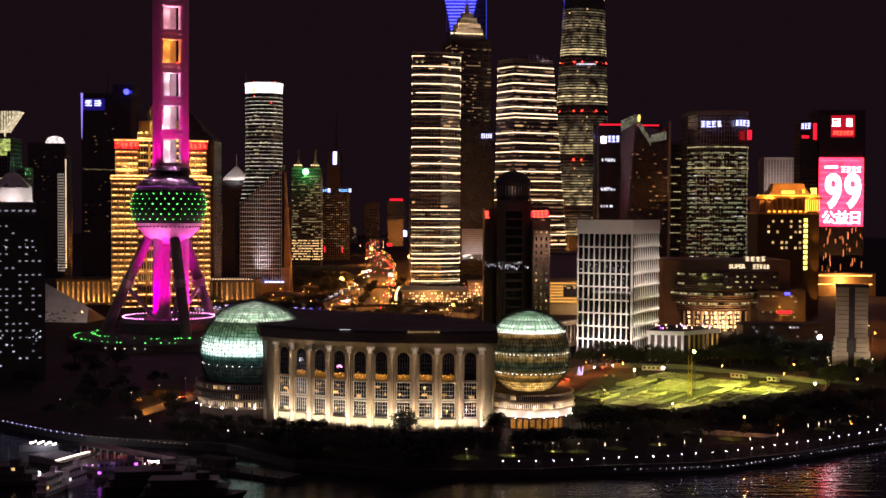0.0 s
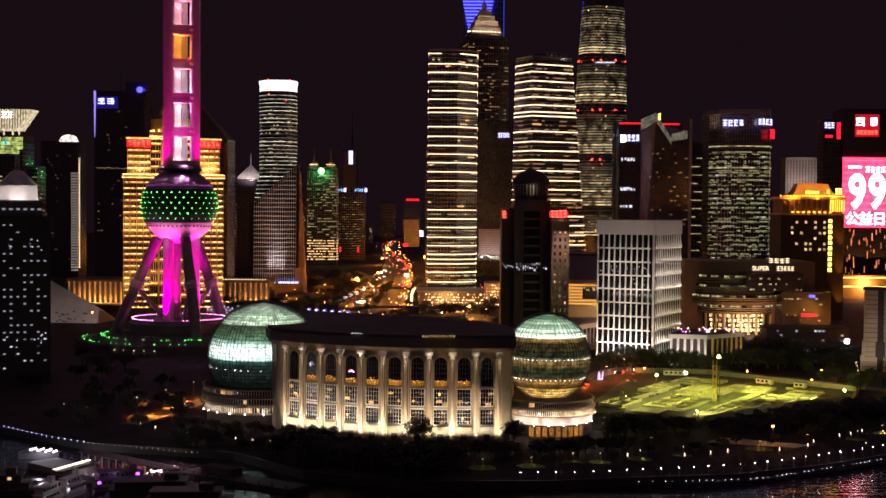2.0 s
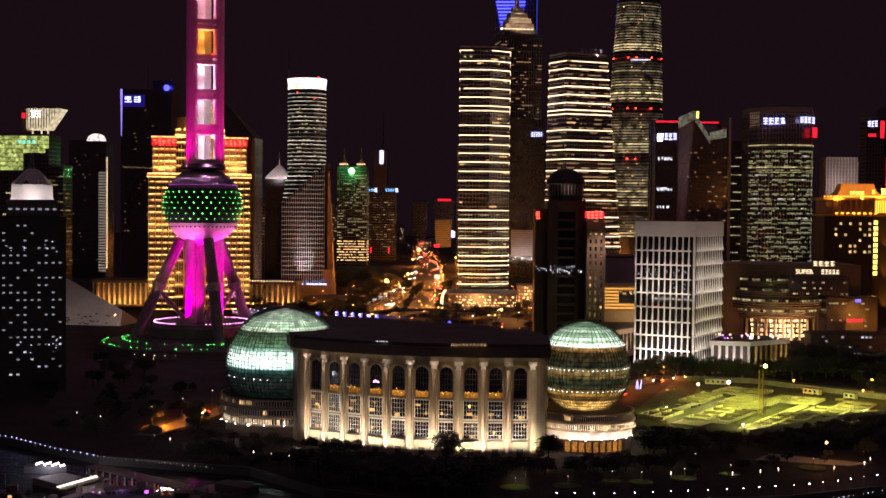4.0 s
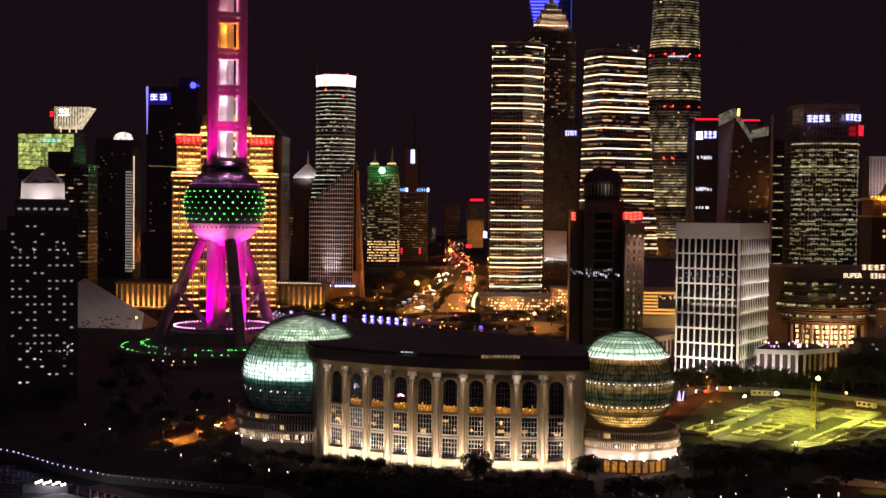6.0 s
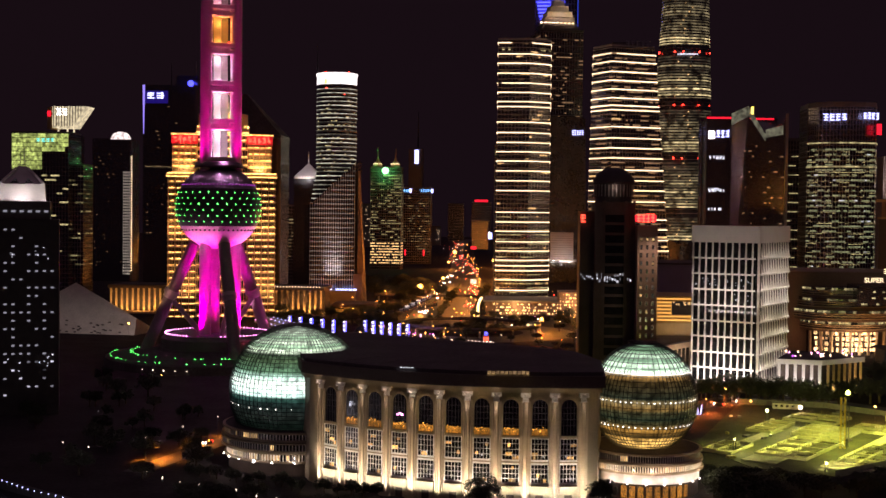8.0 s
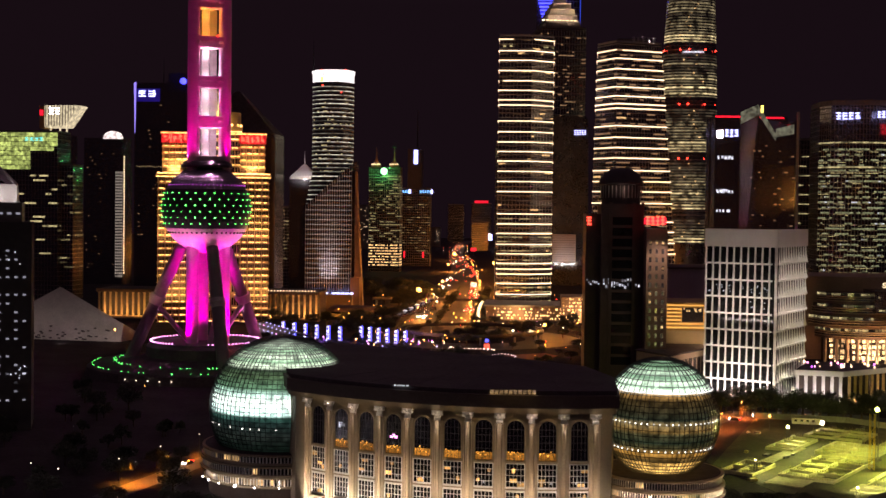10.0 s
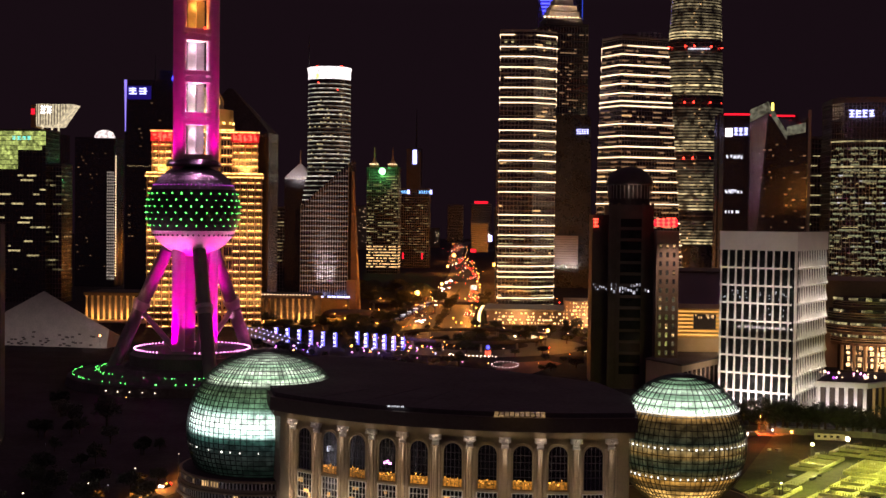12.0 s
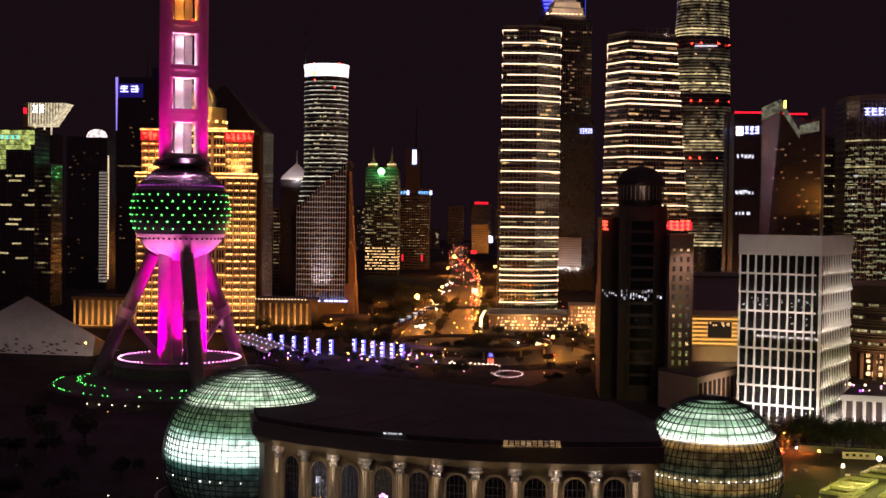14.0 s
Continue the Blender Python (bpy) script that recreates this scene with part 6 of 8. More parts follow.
def axis(y):
    """The middle of the avenue at a distance."""
    for (y0, x0), (y1, x1) in zip(BEND, BEND[1:]):
        if y < y1:
            return x0 + (x1 - x0) * max(0.0, (y - y0) / (y1 - y0))
    return BEND[-1][1]


def half(y):
    """Half the avenue's width at a distance."""
    return 27 if y < 1700 else max(15, 27 - (y - 1700) * 0.014)


# middle distance group
_t = thing("spired_block", "dark tower with a white lit pyramid roof and spire", "office building", "high-rise buildings", at=(-249, 1515, 0))
part("wall", Bag().box(-14, -14, 0, 14, 14, 126), M_glass, _t)
part("roof", Bag().loft([[(x, y, z) for x, y in rect(0, 0, w, w)] for z, w in ((126, 28), (129, 26), (142, 3))]), M_white, _t)
part("spire", Bag().tube((0, 0, 141), (0, 0, 157), 0.7, 0.15, 6), M_white, _t)
spot("roof_floodlight", (-249, 1486, 127), (-249, 1512, 136), 9000, (1, 0.96, 0.95), 120)
_t, _f = tower("office_tower", "small dark block with lit floors", rect(-285, 1640, 22, 22), 96, 4, step=3)
lit(_t, _f, levels(30, 94, 4), 0.5, 3, 1.2, L_pale, 50, 3)
_t, foot_t = tower("office_tower", "dark tower with two small spires and a green roof lamp", rect(-231, 2125, 48, 34), 160, 4.4, step=3.4, slab=M_slab)
for x in (-14, 14):
    part("roof_turret", Bag().turned([(7, 160), (7.5, 165), (5, 168), (2.5, 171), (1.2, 176), (0.3, 192)], 10, (x, -8)), M_gold, _t)
    for a in range(5):
        placed("turret_lamp", unit(L_band), Matrix.Translation((x - 6 + a * 3, -15.5, 166)) @ Matrix.Scale(1.5, 4), _t)
part("green_lamp", Bag().ball((-1, -18, 155), 5.2), glow("bright_green_lamp", (0.2, 1.0, 0.35), 4), _t)
bulb("green_spill", (-232, 2100, 153), 40000, (0.05, 1, 0.2), 3)
lit(_t, foot_t, levels(44, 150, 4.4), 0.42, 2.4, 1.2, L_pale, 51, 3, most=200)
lit(_t, foot_t, levels(8, 44, 4.4), 0.75, 1.5, 1.7, L_warm, 52, 2)
_t, foot_t = tower("office_tower", "dark tower with blue lit shoulders and a slim upper block", rect(-205, 2345, 54, 34), 133, 4.4, step=3.4)
part("upper_block", Bag().box(-12, -17, 133, 12, 17, 201), M_slab, _t)
part("mast", Bag().tube((3, 0, 200), (3, 0, 268), 1.8, 0.4, 6), M_steel, _t)
L_cyan = glow("cyan_blue_sign", (0.15, 0.5, 1.0), 1.8)
for x in (-19, 19):
    sign_bars(_t, x, -17.6, 128, 20, 4.5, 5, L_cyan)
    placed("sign_mark", unit(L_bluew), Matrix.Translation((x + 11, -17.6, 128)) @ Matrix.Diagonal((4, 0.5, 7, 1)), _t)
    placed("red_column", unit(L_red), Matrix.Translation((x * 0.85, -17.6, 20)) @ Matrix.Diagonal((2.5, 0.5, 10, 1)), _t)
placed("lit_sign", unit(L_bluew), Matrix.Translation((2, -17.6, 187)) @ Matrix.Diagonal((7, 0.5, 24, 1)), _t)
lit(_t, foot_t, levels(20, 125, 4.4), 0.16, 2.4, 1.2, L_pale, 53, 2, most=120)
_t, _f = tower("office_tower", "distant dark tower with a red sign", rect(-183, 4720, 70, 40), 128, 6, step=8, mull=0)
placed("sign", unit(L_red), Matrix.Translation((0, -21, 134)) @ Matrix.Diagonal((48, 1, 8, 1)), _t)
for k, (x, y, w, h) in enumerate(((-330, 3900, 60, 90), (-250, 4300, 50, 120), (-90, 4100, 50, 105), (-20, 3600, 60, 85), (-420, 3500, 70, 80), (60, 3900, 70, 120), (-130, 3300, 40, 70))):
    _t, _f = tower("distant_block", "distant dark apartment block with few lit windows", rect(x, y, w, 30), h, 5, step=8, mull=0, category="apartment block", group="distant blocks")
    lit(_t, _f, levels(10, h - 3, 5), 0.07, 4, 1.8, L_dimw, 60 + k, 1, most=24)
_rd = random.Random(64)
L_far = glow("distant_lit_window", (1.0, 0.74, 0.42), 0.8, 0, 0.9, 9)
for k in range(26):
    x, y, h = _rd.uniform(-620, 900), _rd.uniform(2900, 4500), _rd.uniform(45, 120)
    w = _rd.uniform(36, 70)
    if abs(x - axis(y)) < 70:
        continue
    t = thing("distant_block", "distant dark apartment block with a few lit windows", "apartment block", "distant blocks", at=(x, y, 0))
    part("wall", Bag().box(-w / 2, -14, 0, w / 2, 14, h), M_slab, t)
    part("parapet", Bag().ring(rect(0, 0, w + 0.6, 28.6), rect(0, 0, w - 1, 27), h, h + 1.6), M_slab, t)
    b = Bag()
    for q in range(int(h / 3.2)):
        u, z = _rd.uniform(-w / 2 + 2, w / 2 - 2), _rd.randrange(2, int(h / 3.4)) * 3.4
        b.box(u - 0.9, -14.3, z, u + 0.9, -13.9, z + 1.7)
    part("far_window", b, L_far, t, kind="stuff")
_t, _f = tower("office_tower", "dark slim tower edge with a lit top", rect(-30, 1420, 20, 26), 158, 4.2, step=3)
lit(_t, _f, [150, 154], 0.9, 2, 2.5, L_pale, 71, 1)


# ---- trees ----
def tree_mesh(seed, height, spread, clumps):
    """A tapered trunk with limbs, and a crown of small leaf cards in uneven clumps."""
    rnd = random.Random(seed)
    tr, cr = Bag(), Bag()
    tr.tube((0, 0, -0.2), (0.1, 0, height * 0.45), height * 0.035, height * 0.02, 7)
    for k in range(clumps):
        a, r = rnd.uniform(0, 6.28), spread * math.sqrt(rnd.random())
        z = height * (0.42 + 0.55 * rnd.random() * (1 - 0.55 * (r / spread) ** 2))
        c = Vector((r * math.cos(a), r * math.sin(a), z))
        if k < 9:
            tr.tube((0, 0, height * (0.25 + 0.02 * k)), c, height * 0.012, 0.04, 4)
        size = spread * rnd.uniform(0.18, 0.34)
        for q in range(34):
            d = Vector((rnd.gauss(0, 1), rnd.gauss(0, 1), rnd.gauss(0, 0.75)))
            p = c + d.normalized() * size * rnd.random() ** 0.4
            u = Vector((rnd.gauss(0, 1), rnd.gauss(0, 1), rnd.gauss(0, 1))).normalized()
            v = u.orthogonal().normalized()
            s = rnd.uniform(0.22, 0.42)
            cr.add([p - u * s, p + v * s * 0.6, p + u * s, p - v * s * 0.6], [(0, 1, 2, 3)])
    return tr.mesh("trunk", M_bark), cr.mesh("crown", M_leaf)


TREES = [tree_mesh(k, h, s, n) for k, (h, s, n) in enumerate(((9, 3.6, 46), (11, 4.4, 60), (7, 3.0, 34), (13, 5.0, 70)))]
_rt = random.Random(77)


FAR = []


def tree(x, y, k=None, size=1.0, z=0.0, wide=1.0):
    k = _rt.randrange(4) if k is None else k
    if y > 640:
        FAR.append((pose(x, y, z, 0, 0, _rt.uniform(0, 360)) @ Matrix.Diagonal((size * wide, size * wide, size, 1)), k))
        return
    t = thing("tree", ("leafy round-crowned park tree at night", "broad leafy park tree in the dark", "small leafy tree beside the path", "tall leafy tree with a wide dark crown")[k], "tree", "park trees", at=(x, y, z), rz=_rt.uniform(0, 360))
    t.scale = (size * wide, size * wide, size)
    placed("trunk", TREES[k][0], Matrix(), t)
    placed("crown", TREES[k][1], Matrix(), t)
    return t


TALL = (9, 11, 7, 13)


def quay_y(x):
    for (x0, y0), (x1, y1) in zip(QUAY, QUAY[1:]):
        if x0 <= x < x1:
            return y0 + (y1 - y0) * (x - x0) / (x1 - x0)
    return 500.0


# the dark grove between the hall and the river
for i in range(16):
    for j in range(7):
        x, y = -64 + i * 8.4 + _rt.uniform(-2.5, 2.5), 446 + j * 8.2 + _rt.uniform(-2.5, 2.5)
        back = AY - math.sqrt(max(0, AR * AR - (x - AX) ** 2)) if x < 20 else 514 + (x - 20) * 0.3
        if y < quay_y(x) + (5 if x < 2 else 34) or y > back - 9:
            continue
        k = _rt.randrange(4)
        h = min(11.5, 1.4 + (back - y) * 0.17) * _rt.uniform(0.8, 1.05)
        tree(x, y, k, h / TALL[k], wide=1.0 + 5.0 / h * 0.45)
tree(-15.5, 494, 3, 1.05)
tree(20.5, 505, 1, 1.0)
WOOD = [(57, 512), (95, 530), (140, 541), (205, 592), (192, 630), (152, 604), (104, 560), (76, 571), (58, 556)]
EDGE = [(40, 600), (78, 578), (104, 566), (152, 610), (187, 633), (240, 668)]


def inside(x, y, poly):
    c = False
    for (x0, y0), (x1, y1) in zip(poly, poly[1:] + poly[:1]):
        if (y0 > y) != (y1 > y) and x < (x1 - x0) * (y - y0) / (y1 - y0) + x0:
            c = not c
    return c


for i in range(21):
    for j in range(17):
        x, y = 58 + i * 7.2 + _rt.uniform(-2.5, 2.5), 510 + j * 7.2 + _rt.uniform(-2.5, 2.5)
        if not inside(x, y, WOOD):
            continue
        edge = next(y0 + (y1 - y0) * (x - x0) / (x1 - x0) for (x0, y0), (x1, y1) in zip(EDGE, EDGE[1:]) if x0 <= x < x1)
        k = _rt.randrange(4)
        h = min(9.5, 1.8 + max(0, edge - y) * 0.15) * _rt.uniform(0.75, 1.1)
        tree(x, y, k, h / TALL[k], wide=1.0 + 1.8 / h)
for k in range(16):
    tree(70 + k * 8 + _rt.uniform(-3, 3), 486 + k * 4.4 + _rt.uniform(-2, 6), None, _rt.uniform(0.35, 0.6), wide=1.3)
for k in range(26):
    x, y = -172 + k * 3.2 + _rt.uniform(-3, 3), _rt.uniform(530, 640)
    if abs(x + 138 - (y - 543) * 0.25) > 8 and (x + 85.3) ** 2 + (y - 567.7) ** 2 > 1000:
        tree(x, y, None, _rt.uniform(0.6, 0.95), wide=1.3)
for k in range(26):
    tree(80 + k * 2.6, 752 + _rt.uniform(-8, 4) - k * 0.5, None, _rt.uniform(0.85, 1.25), wide=1.35)
for k in range(56):
    tree(140 + _rt.uniform(0, 110), 740 + _rt.uniform(0, 100), None, _rt.uniform(0.75, 1.1), wide=1.5)
for k in range(16):
    tree(188 + _rt.uniform(0, 70), 640 + _rt.uniform(0, 90), None, _rt.uniform(0.9, 1.3))
for k in range(34):
    tree(-120 - _rt.uniform(0, 190), 560 + _rt.uniform(0, 200), None, _rt.uniform(0.7, 1.1))
for k in range(18):
    tree(-118 + k * 4 + _rt.uniform(-1, 1), 540 - k * 1.6 + _rt.uniform(-3, 3), 2, _rt.uniform(0.5, 0.8))
for k in range(30):
    y = 1200 + k * 13
    tree(axis(y) + _rt.uniform(-3, 3), y, None, _rt.uniform(0.4, 0.6), wide=1.2)
    tree(axis(y) + 33 + _rt.uniform(-3, 5), y, None, _rt.uniform(0.6, 0.9), wide=1.2)
    if k % 2:
        tree(axis(y) - 40 + _rt.uniform(-9, 5), y, None, _rt.uniform(0.8, 1.2), wide=1.3)
for k in range(30):
    x, y = -112 + k * 1.7 + _rt.uniform(-2, 2), 486 + _rt.uniform(0, 22)
    if y > quay_y(x) + 4 and y < 516 - (x + 112) * 0.4:
        tree(x, y, None, _rt.uniform(0.35, 0.6), wide=1.5)
for k in range(16):
    tree(-150 + _rt.uniform(0, 70), 1380 + _rt.uniform(0, 120), None, _rt.uniform(1.2, 1.7))
for k in range(10):
    tree(_rt.uniform(-170, -120), 1210 + _rt.uniform(-20, 60), None, _rt.uniform(0.7, 1.0))
for k in range(44):
    tree(_rt.uniform(-130, 70), _rt.uniform(1000, 1190), None, _rt.uniform(0.5, 0.9), wide=1.3)
for k in range(12):
    tree(_rt.uniform(-10, 60), 1130 + _rt.uniform(0, 90), None, _rt.uniform(0.7, 1.1))
for k in range(16):
    tree(-260 + k * 9, 940 + _rt.uniform(0, 130), None, _rt.uniform(0.6, 0.9))

for k in range(60):
    a, q = _rt.uniform(0, 6.28), 34 * math.sqrt(_rt.random())
    tree(-47 + q * math.cos(a), 1080 + q * math.sin(a), None, _rt.uniform(0.25, 0.55), wide=1.5)
for k in range(70):
    x, y = _rt.uniform(-130, 60), _rt.uniform(930, 1180)
    if abs(math.hypot(x + 47, y - 1080) - 60) > 22 and abs(x + 21) > 14:
        tree(x, y, None, _rt.uniform(0.35, 0.8), wide=1.5)
for k in range(60):
    tree(_rt.uniform(-215, -115), _rt.uniform(1085, 1225), None, _rt.uniform(0.5, 1.0), wide=1.5)
for k in range(70):
    tree(_rt.uniform(-230, -118), 1420 + 260 * _rt.random(), None, _rt.uniform(0.9, 1.5), wide=1.4)
_b, _b2 = Bag(), Bag()
for m, k in FAR:
    for bag, me in ((_b, TREES[k][0]), (_b2, TREES[k][1])):
        bag.add([m @ v.co for v in me.vertices], [tuple(p.vertices) for p in me.polygons])
woods = thing("woodland", "dark leafy street trees and woods between the far buildings", "trees", kind="stuff")
part("trunk", _b, M_bark, woods, kind="stuff")
part("crown", _b2, M_leaf, woods, kind="stuff")

# ---- lamps along the river and in the park ----
def lamp_post(name, label, x, y, h, material, r=0.35, z=0.0, group="lamps"):
    t = thing(name, label, "lamp", group, at=(x, y, z))
    part("pole", Bag().tube((0, 0, 0), (0, 0, h), 0.09, 0.06, 6), M_steel, t)
    part("lamp_head", Bag().ball((0, 0, h + r * 0.6), r, 8, 6), material, t, "glowing lamp head")
    return t


L_prom = glow("cool_white_globe", (0.80, 0.76, 1.0), 16.0, 0.6)
L_quay = glow("small_quay_light", (0.85, 0.84, 1.0), 2.6, 0.8)
L_boll = glow("warm_bollard_light", (1.0, 0.85, 0.6), 2.6, 0.3)
PROM = [(20, 434), (37.6, 435.6), (51.6, 438.8), (63.8, 442), (75, 444.6), (88.4, 449.2), (101, 453.8), (114.2, 460.6), (129.3, 471), (144.5, 480), (162.5, 494), (174.2, 503), (200, 521), (225, 538)]


def along(pts, step):
    out, left = [], 0.0
    for (x0, y0), (x1, y1) in zip(pts, pts[1:]):
        ln = math.hypot(x1 - x0, y1 - y0)
        while left < ln:
            out.append((x0 + (x1 - x0) * left / ln, y0 + (y1 - y0) * left / ln))
            left += step
        left -= ln
    return out


for x, y in along(PROM, 6.1):
    lamp_post("promenade_lamp", "cool white globe lamp on the river promenade", x + _rt.uniform(-0.5, 0.5), y + 6, 2.9, L_prom, 0.17, group="promenade lamps")
for k, (x, y) in enumerate(along([(59.3, 439), (81, 442), (102, 447), (126.6, 464), (147, 478), (171, 495), (215, 525)], 2.3)):
    if _rt.random() < 0.75:
        solo("quay_light", Bag().ball((x, y + 0.4, 0.42), 0.13, 6, 4), L_quay, "small white light on the quay edge", "light", group="quay lights")
for x, y in ((-131.8, 540), (-123.2, 530), (-115.3, 523), (-108.4, 520.6), (-101.4, 516.7), (-94.7, 514.2), (-86.7, 507.7), (-79.6, 504), (-72.3, 500.4), (-67.7, 498), (-62.2, 494.4), (-56.7, 490.8)):
    t = thing("bollard_lamp", "slim bollard lamp with a warm lit head beside the path", "lamp", "bollard lamps", at=(x, y, 0))
    part("post", Bag().box(-0.16, -0.16, 0, 0.16, 0.16, 1.0), M_steel, t)
    part("lamp_head", Bag().box(-0.13, -0.13, 1.0, 0.13, 0.13, 1.8), L_boll, t, "warm lit head")
for x, y in ((60.9, 480.6), (81.8, 481.7), (92.2, 486.7), (99.2, 490.5), (119.4, 494.9), (132.4, 504), (137, 512.8), (151, 526.5), (156.8, 530.8), (163.6, 538), (169.4, 545)):
    t = thing("bollard_lamp", "slim bollard lamp with a warm lit head beside the path", "lamp", "bollard lamps", at=(x, y, 0))
    part("post", Bag().box(-0.16, -0.16, 0, 0.16, 0.16, 1.0), M_steel, t)
    part("lamp_head", Bag().box(-0.12, -0.12, 1.0, 0.12, 0.12, 2.2), L_boll, t, "warm lit head")
for x, y, w in ((7.6, 460, 9), (24.7, 463.8, 9), (40.1, 472.8, 5), (49.7, 472.2, 7), (64.9, 479.3, 8), (81.9, 487.9, 6), (113.3, 500.9, 9), (157.5, 525.3, 7), (172, 540, 6)):
    solo("lawn_patch", Bag().turned([(w / 2 + 0.6, -0.1), (w / 2 + 0.4, 0.35), (w / 2, 0.45), (0.1, 0.5)], 20, (x, y)), M_grass, "round raised lawn bed lit by a garden lamp", "lawn bed", group="lawn beds")
    spot("garden_lamp", (x, y, 3.2), (x, y, 0), 420, (1.0, 0.78, 0.22), 120, 0.9, 0.2)
    lamp_post("garden_lamp_post", "thin garden lamp post in a lawn bed", x + 0.4, y + 0.3, 3.3, L_boll, 0.16, group="garden lamps")
solo("plaza", Bag().prism([(96, 515), (128, 506), (136, 512), (104, 527)], 0, 0.12), M_pave, "paved plaza lit orange by a street lamp", "pavement", "structure")
for x, y, h, p in ((121, 512, 7, 1300), (151.4, 693, 6, 1500), (176.4, 660, 6, 1500), (98.4, 701.8, 6, 1500), (194.8, 708.4, 5, 1500), (208, 640, 6, 1500)):
    lamp_post("street_lamp", "street lamp with an orange sodium head", x, y, h, L_sodium, 0.5, group="street lamps")
    bulb("sodium_light", (x, y - 0.9, h + 0.4), p * 1.6, (1.0, 0.42, 0.1), 0.3)

for x, y in ((-214, 800), (-207.5, 798), (-201, 796.5), (-194.5, 795.5), (-188, 795)):
    lamp_post("terrace_post_lamp", "small white lamp post beside the tower terrace", x, y, 2.4, L_boll, 0.3, group="terrace lamps")
for x, y in ((-179.6, 955.3), (-170.9, 932.2), (-163.1, 910.3), (-156.1, 889.8)):
    lamp_post("terrace_post_lamp", "small white lamp post beside the tower terrace", x, y, 1.6, L_boll, 0.3, group="terrace lamps")

# ---- building site ----
SITE = [(63, 622), (78, 578), (104, 566), (152, 610), (187, 633), (200, 663), (136, 727), (98, 734)]
solo("site_ground", Bag().prism(SITE, 0, 0.15), M_earth, "levelled bare earth of a floodlit building site", "building site", "structure")
_r = random.Random(6)


def foundation(x, y, w, d, nx, ny, high, deg=-31):
    """A block of cast foundation cells: low formed walls round dark pits, with bars standing out of the concrete."""
    t = thing("foundation_grid", "yellow-lit concrete foundation cells with dark pits on the building site", "foundation", "foundations", at=(x, y, 0.15), rz=deg)
    for i in range(nx):
        for j in range(ny):
            cx, cy = (i + 0.5) * w / nx - w / 2, (j + 0.5) * d / ny - d / 2
            h = high * _r.uniform(0.75, 1.1)
            cw, cd = w / nx - 0.1, d / ny - 0.1
            part("foundation_wall", Bag().ring(rect(cx, cy, cw, cd), rect(cx, cy, cw - 1.1, cd - 1.1), 0, h), M_site, t)
            b = Bag()
            for q in range(int(cw / 0.9)):
                for e in (-1, 1):
                    b.tube((cx - cw / 2 + 0.4 + q * 0.9, cy + e * (cd / 2 - 0.3), h), (cx - cw / 2 + 0.4 + q * 0.9, cy + e * (cd / 2 - 0.3), h + _r.uniform(0.7, 1.3)), 0.07, None, 4)
            part("rebar", b, M_bar, t, kind="stuff")
            u = _r.random()
            if u < 0.45:
                part("dark_infill", Bag().box(cx - cw / 2 + 1.1, cy - cd / 2 + 1.1, 0, cx + cw / 2 - 1.1, cy + cd / 2 - 1.1, 0.08), M_asphalt, t)
            elif u < 0.7:
                part("slab", Bag().box(cx - cw / 2 + 0.9, cy - cd / 2 + 0.9, 0, cx + cw / 2 - 0.9, cy + cd * 0.1, h * 0.45), M_site, t)


M_bar = surface("rusty_formwork", (0.42, 0.36, 0.12), 0.8, 0, 0.4, 2)
for q in ((75, 615, 12, 23, 2, 2, 1.3), (101, 667, 11, 30, 1, 3, 1.2), (103.5, 618, 20, 46, 2, 4, 1.1), (127, 603, 15, 46, 2, 4, 1.1), (122, 655, 22, 26, 2, 3, 1.4), (149, 627, 17, 34, 2, 3, 1.0), (168, 646, 15, 26, 2, 2, 1.0), (146, 664, 22, 20, 2, 2, 1.2), (126, 692, 24, 22, 2, 2, 1.0)):
    foundation(*q)
for x, y, w, d, h in ((88, 599, 13, 24, 0.3), (114, 584, 18, 12, 0.3), (112, 640, 5, 74, 0.25), (90, 640, 5, 50, 0.25), (137, 634, 5, 84, 0.25), (150, 606, 26, 5, 0.25)):
    solo("site_path", Bag().prism(rect(x, y, w, d, -31), 0.15, 0.15 + h), M_site, "pale concrete haul strip across the building site", "path", "structure")
for k in range(44):
    x, y = _r.uniform(70, 190), _r.uniform(575, 715)
    if inside(x, y, SITE):
        w, d = _r.uniform(0.5, 2.2), _r.uniform(0.3, 1.2)
        b = Bag().loft([[pose(x, y, 0.15, 0, 0, -31 + (k * 37) % 90) @ Vector((u * w * g, v * d * g, z)) for u, v in ((-1, -1), (1, -1), (1, 1), (-1, 1))] for z, g in ((0, 1), (_r.uniform(0.4, 1.1), 0.92))])
        solo("material_stack", b, (M_bar, M_steel, M_roof, M_white)[k % 4], "covered stack of building material lying on the bare earth", "building material", group="site stacks")
# runs on the river side are added to keep floodlight off the ground in front
_fp = [(98, 735), (137, 728), (201, 663.5), (188, 632), (152, 608.5), (104, 564.5)]
for (x0, y0), (x1, y1) in zip(_fp, _fp[1:]):
    ln = math.hypot(x1 - x0, y1 - y0)
    t = thing("site_fence", "white sheet hoarding round the building site, front runs added as light block", "fence", "site hoarding", at=(x0, y0, 0), rz=math.degrees(math.atan2(y1 - y0, x1 - x0)))
    n = int(ln / 4)
    pm = Bag().box(0, -0.06, 0, ln / n - 0.08, 0.06, 2.6).mesh("fence_panel", M_conc)
    for k in range(n):
        placed("fence_panel", pm, Matrix.Translation((k * ln / n, 0, 0)), t)


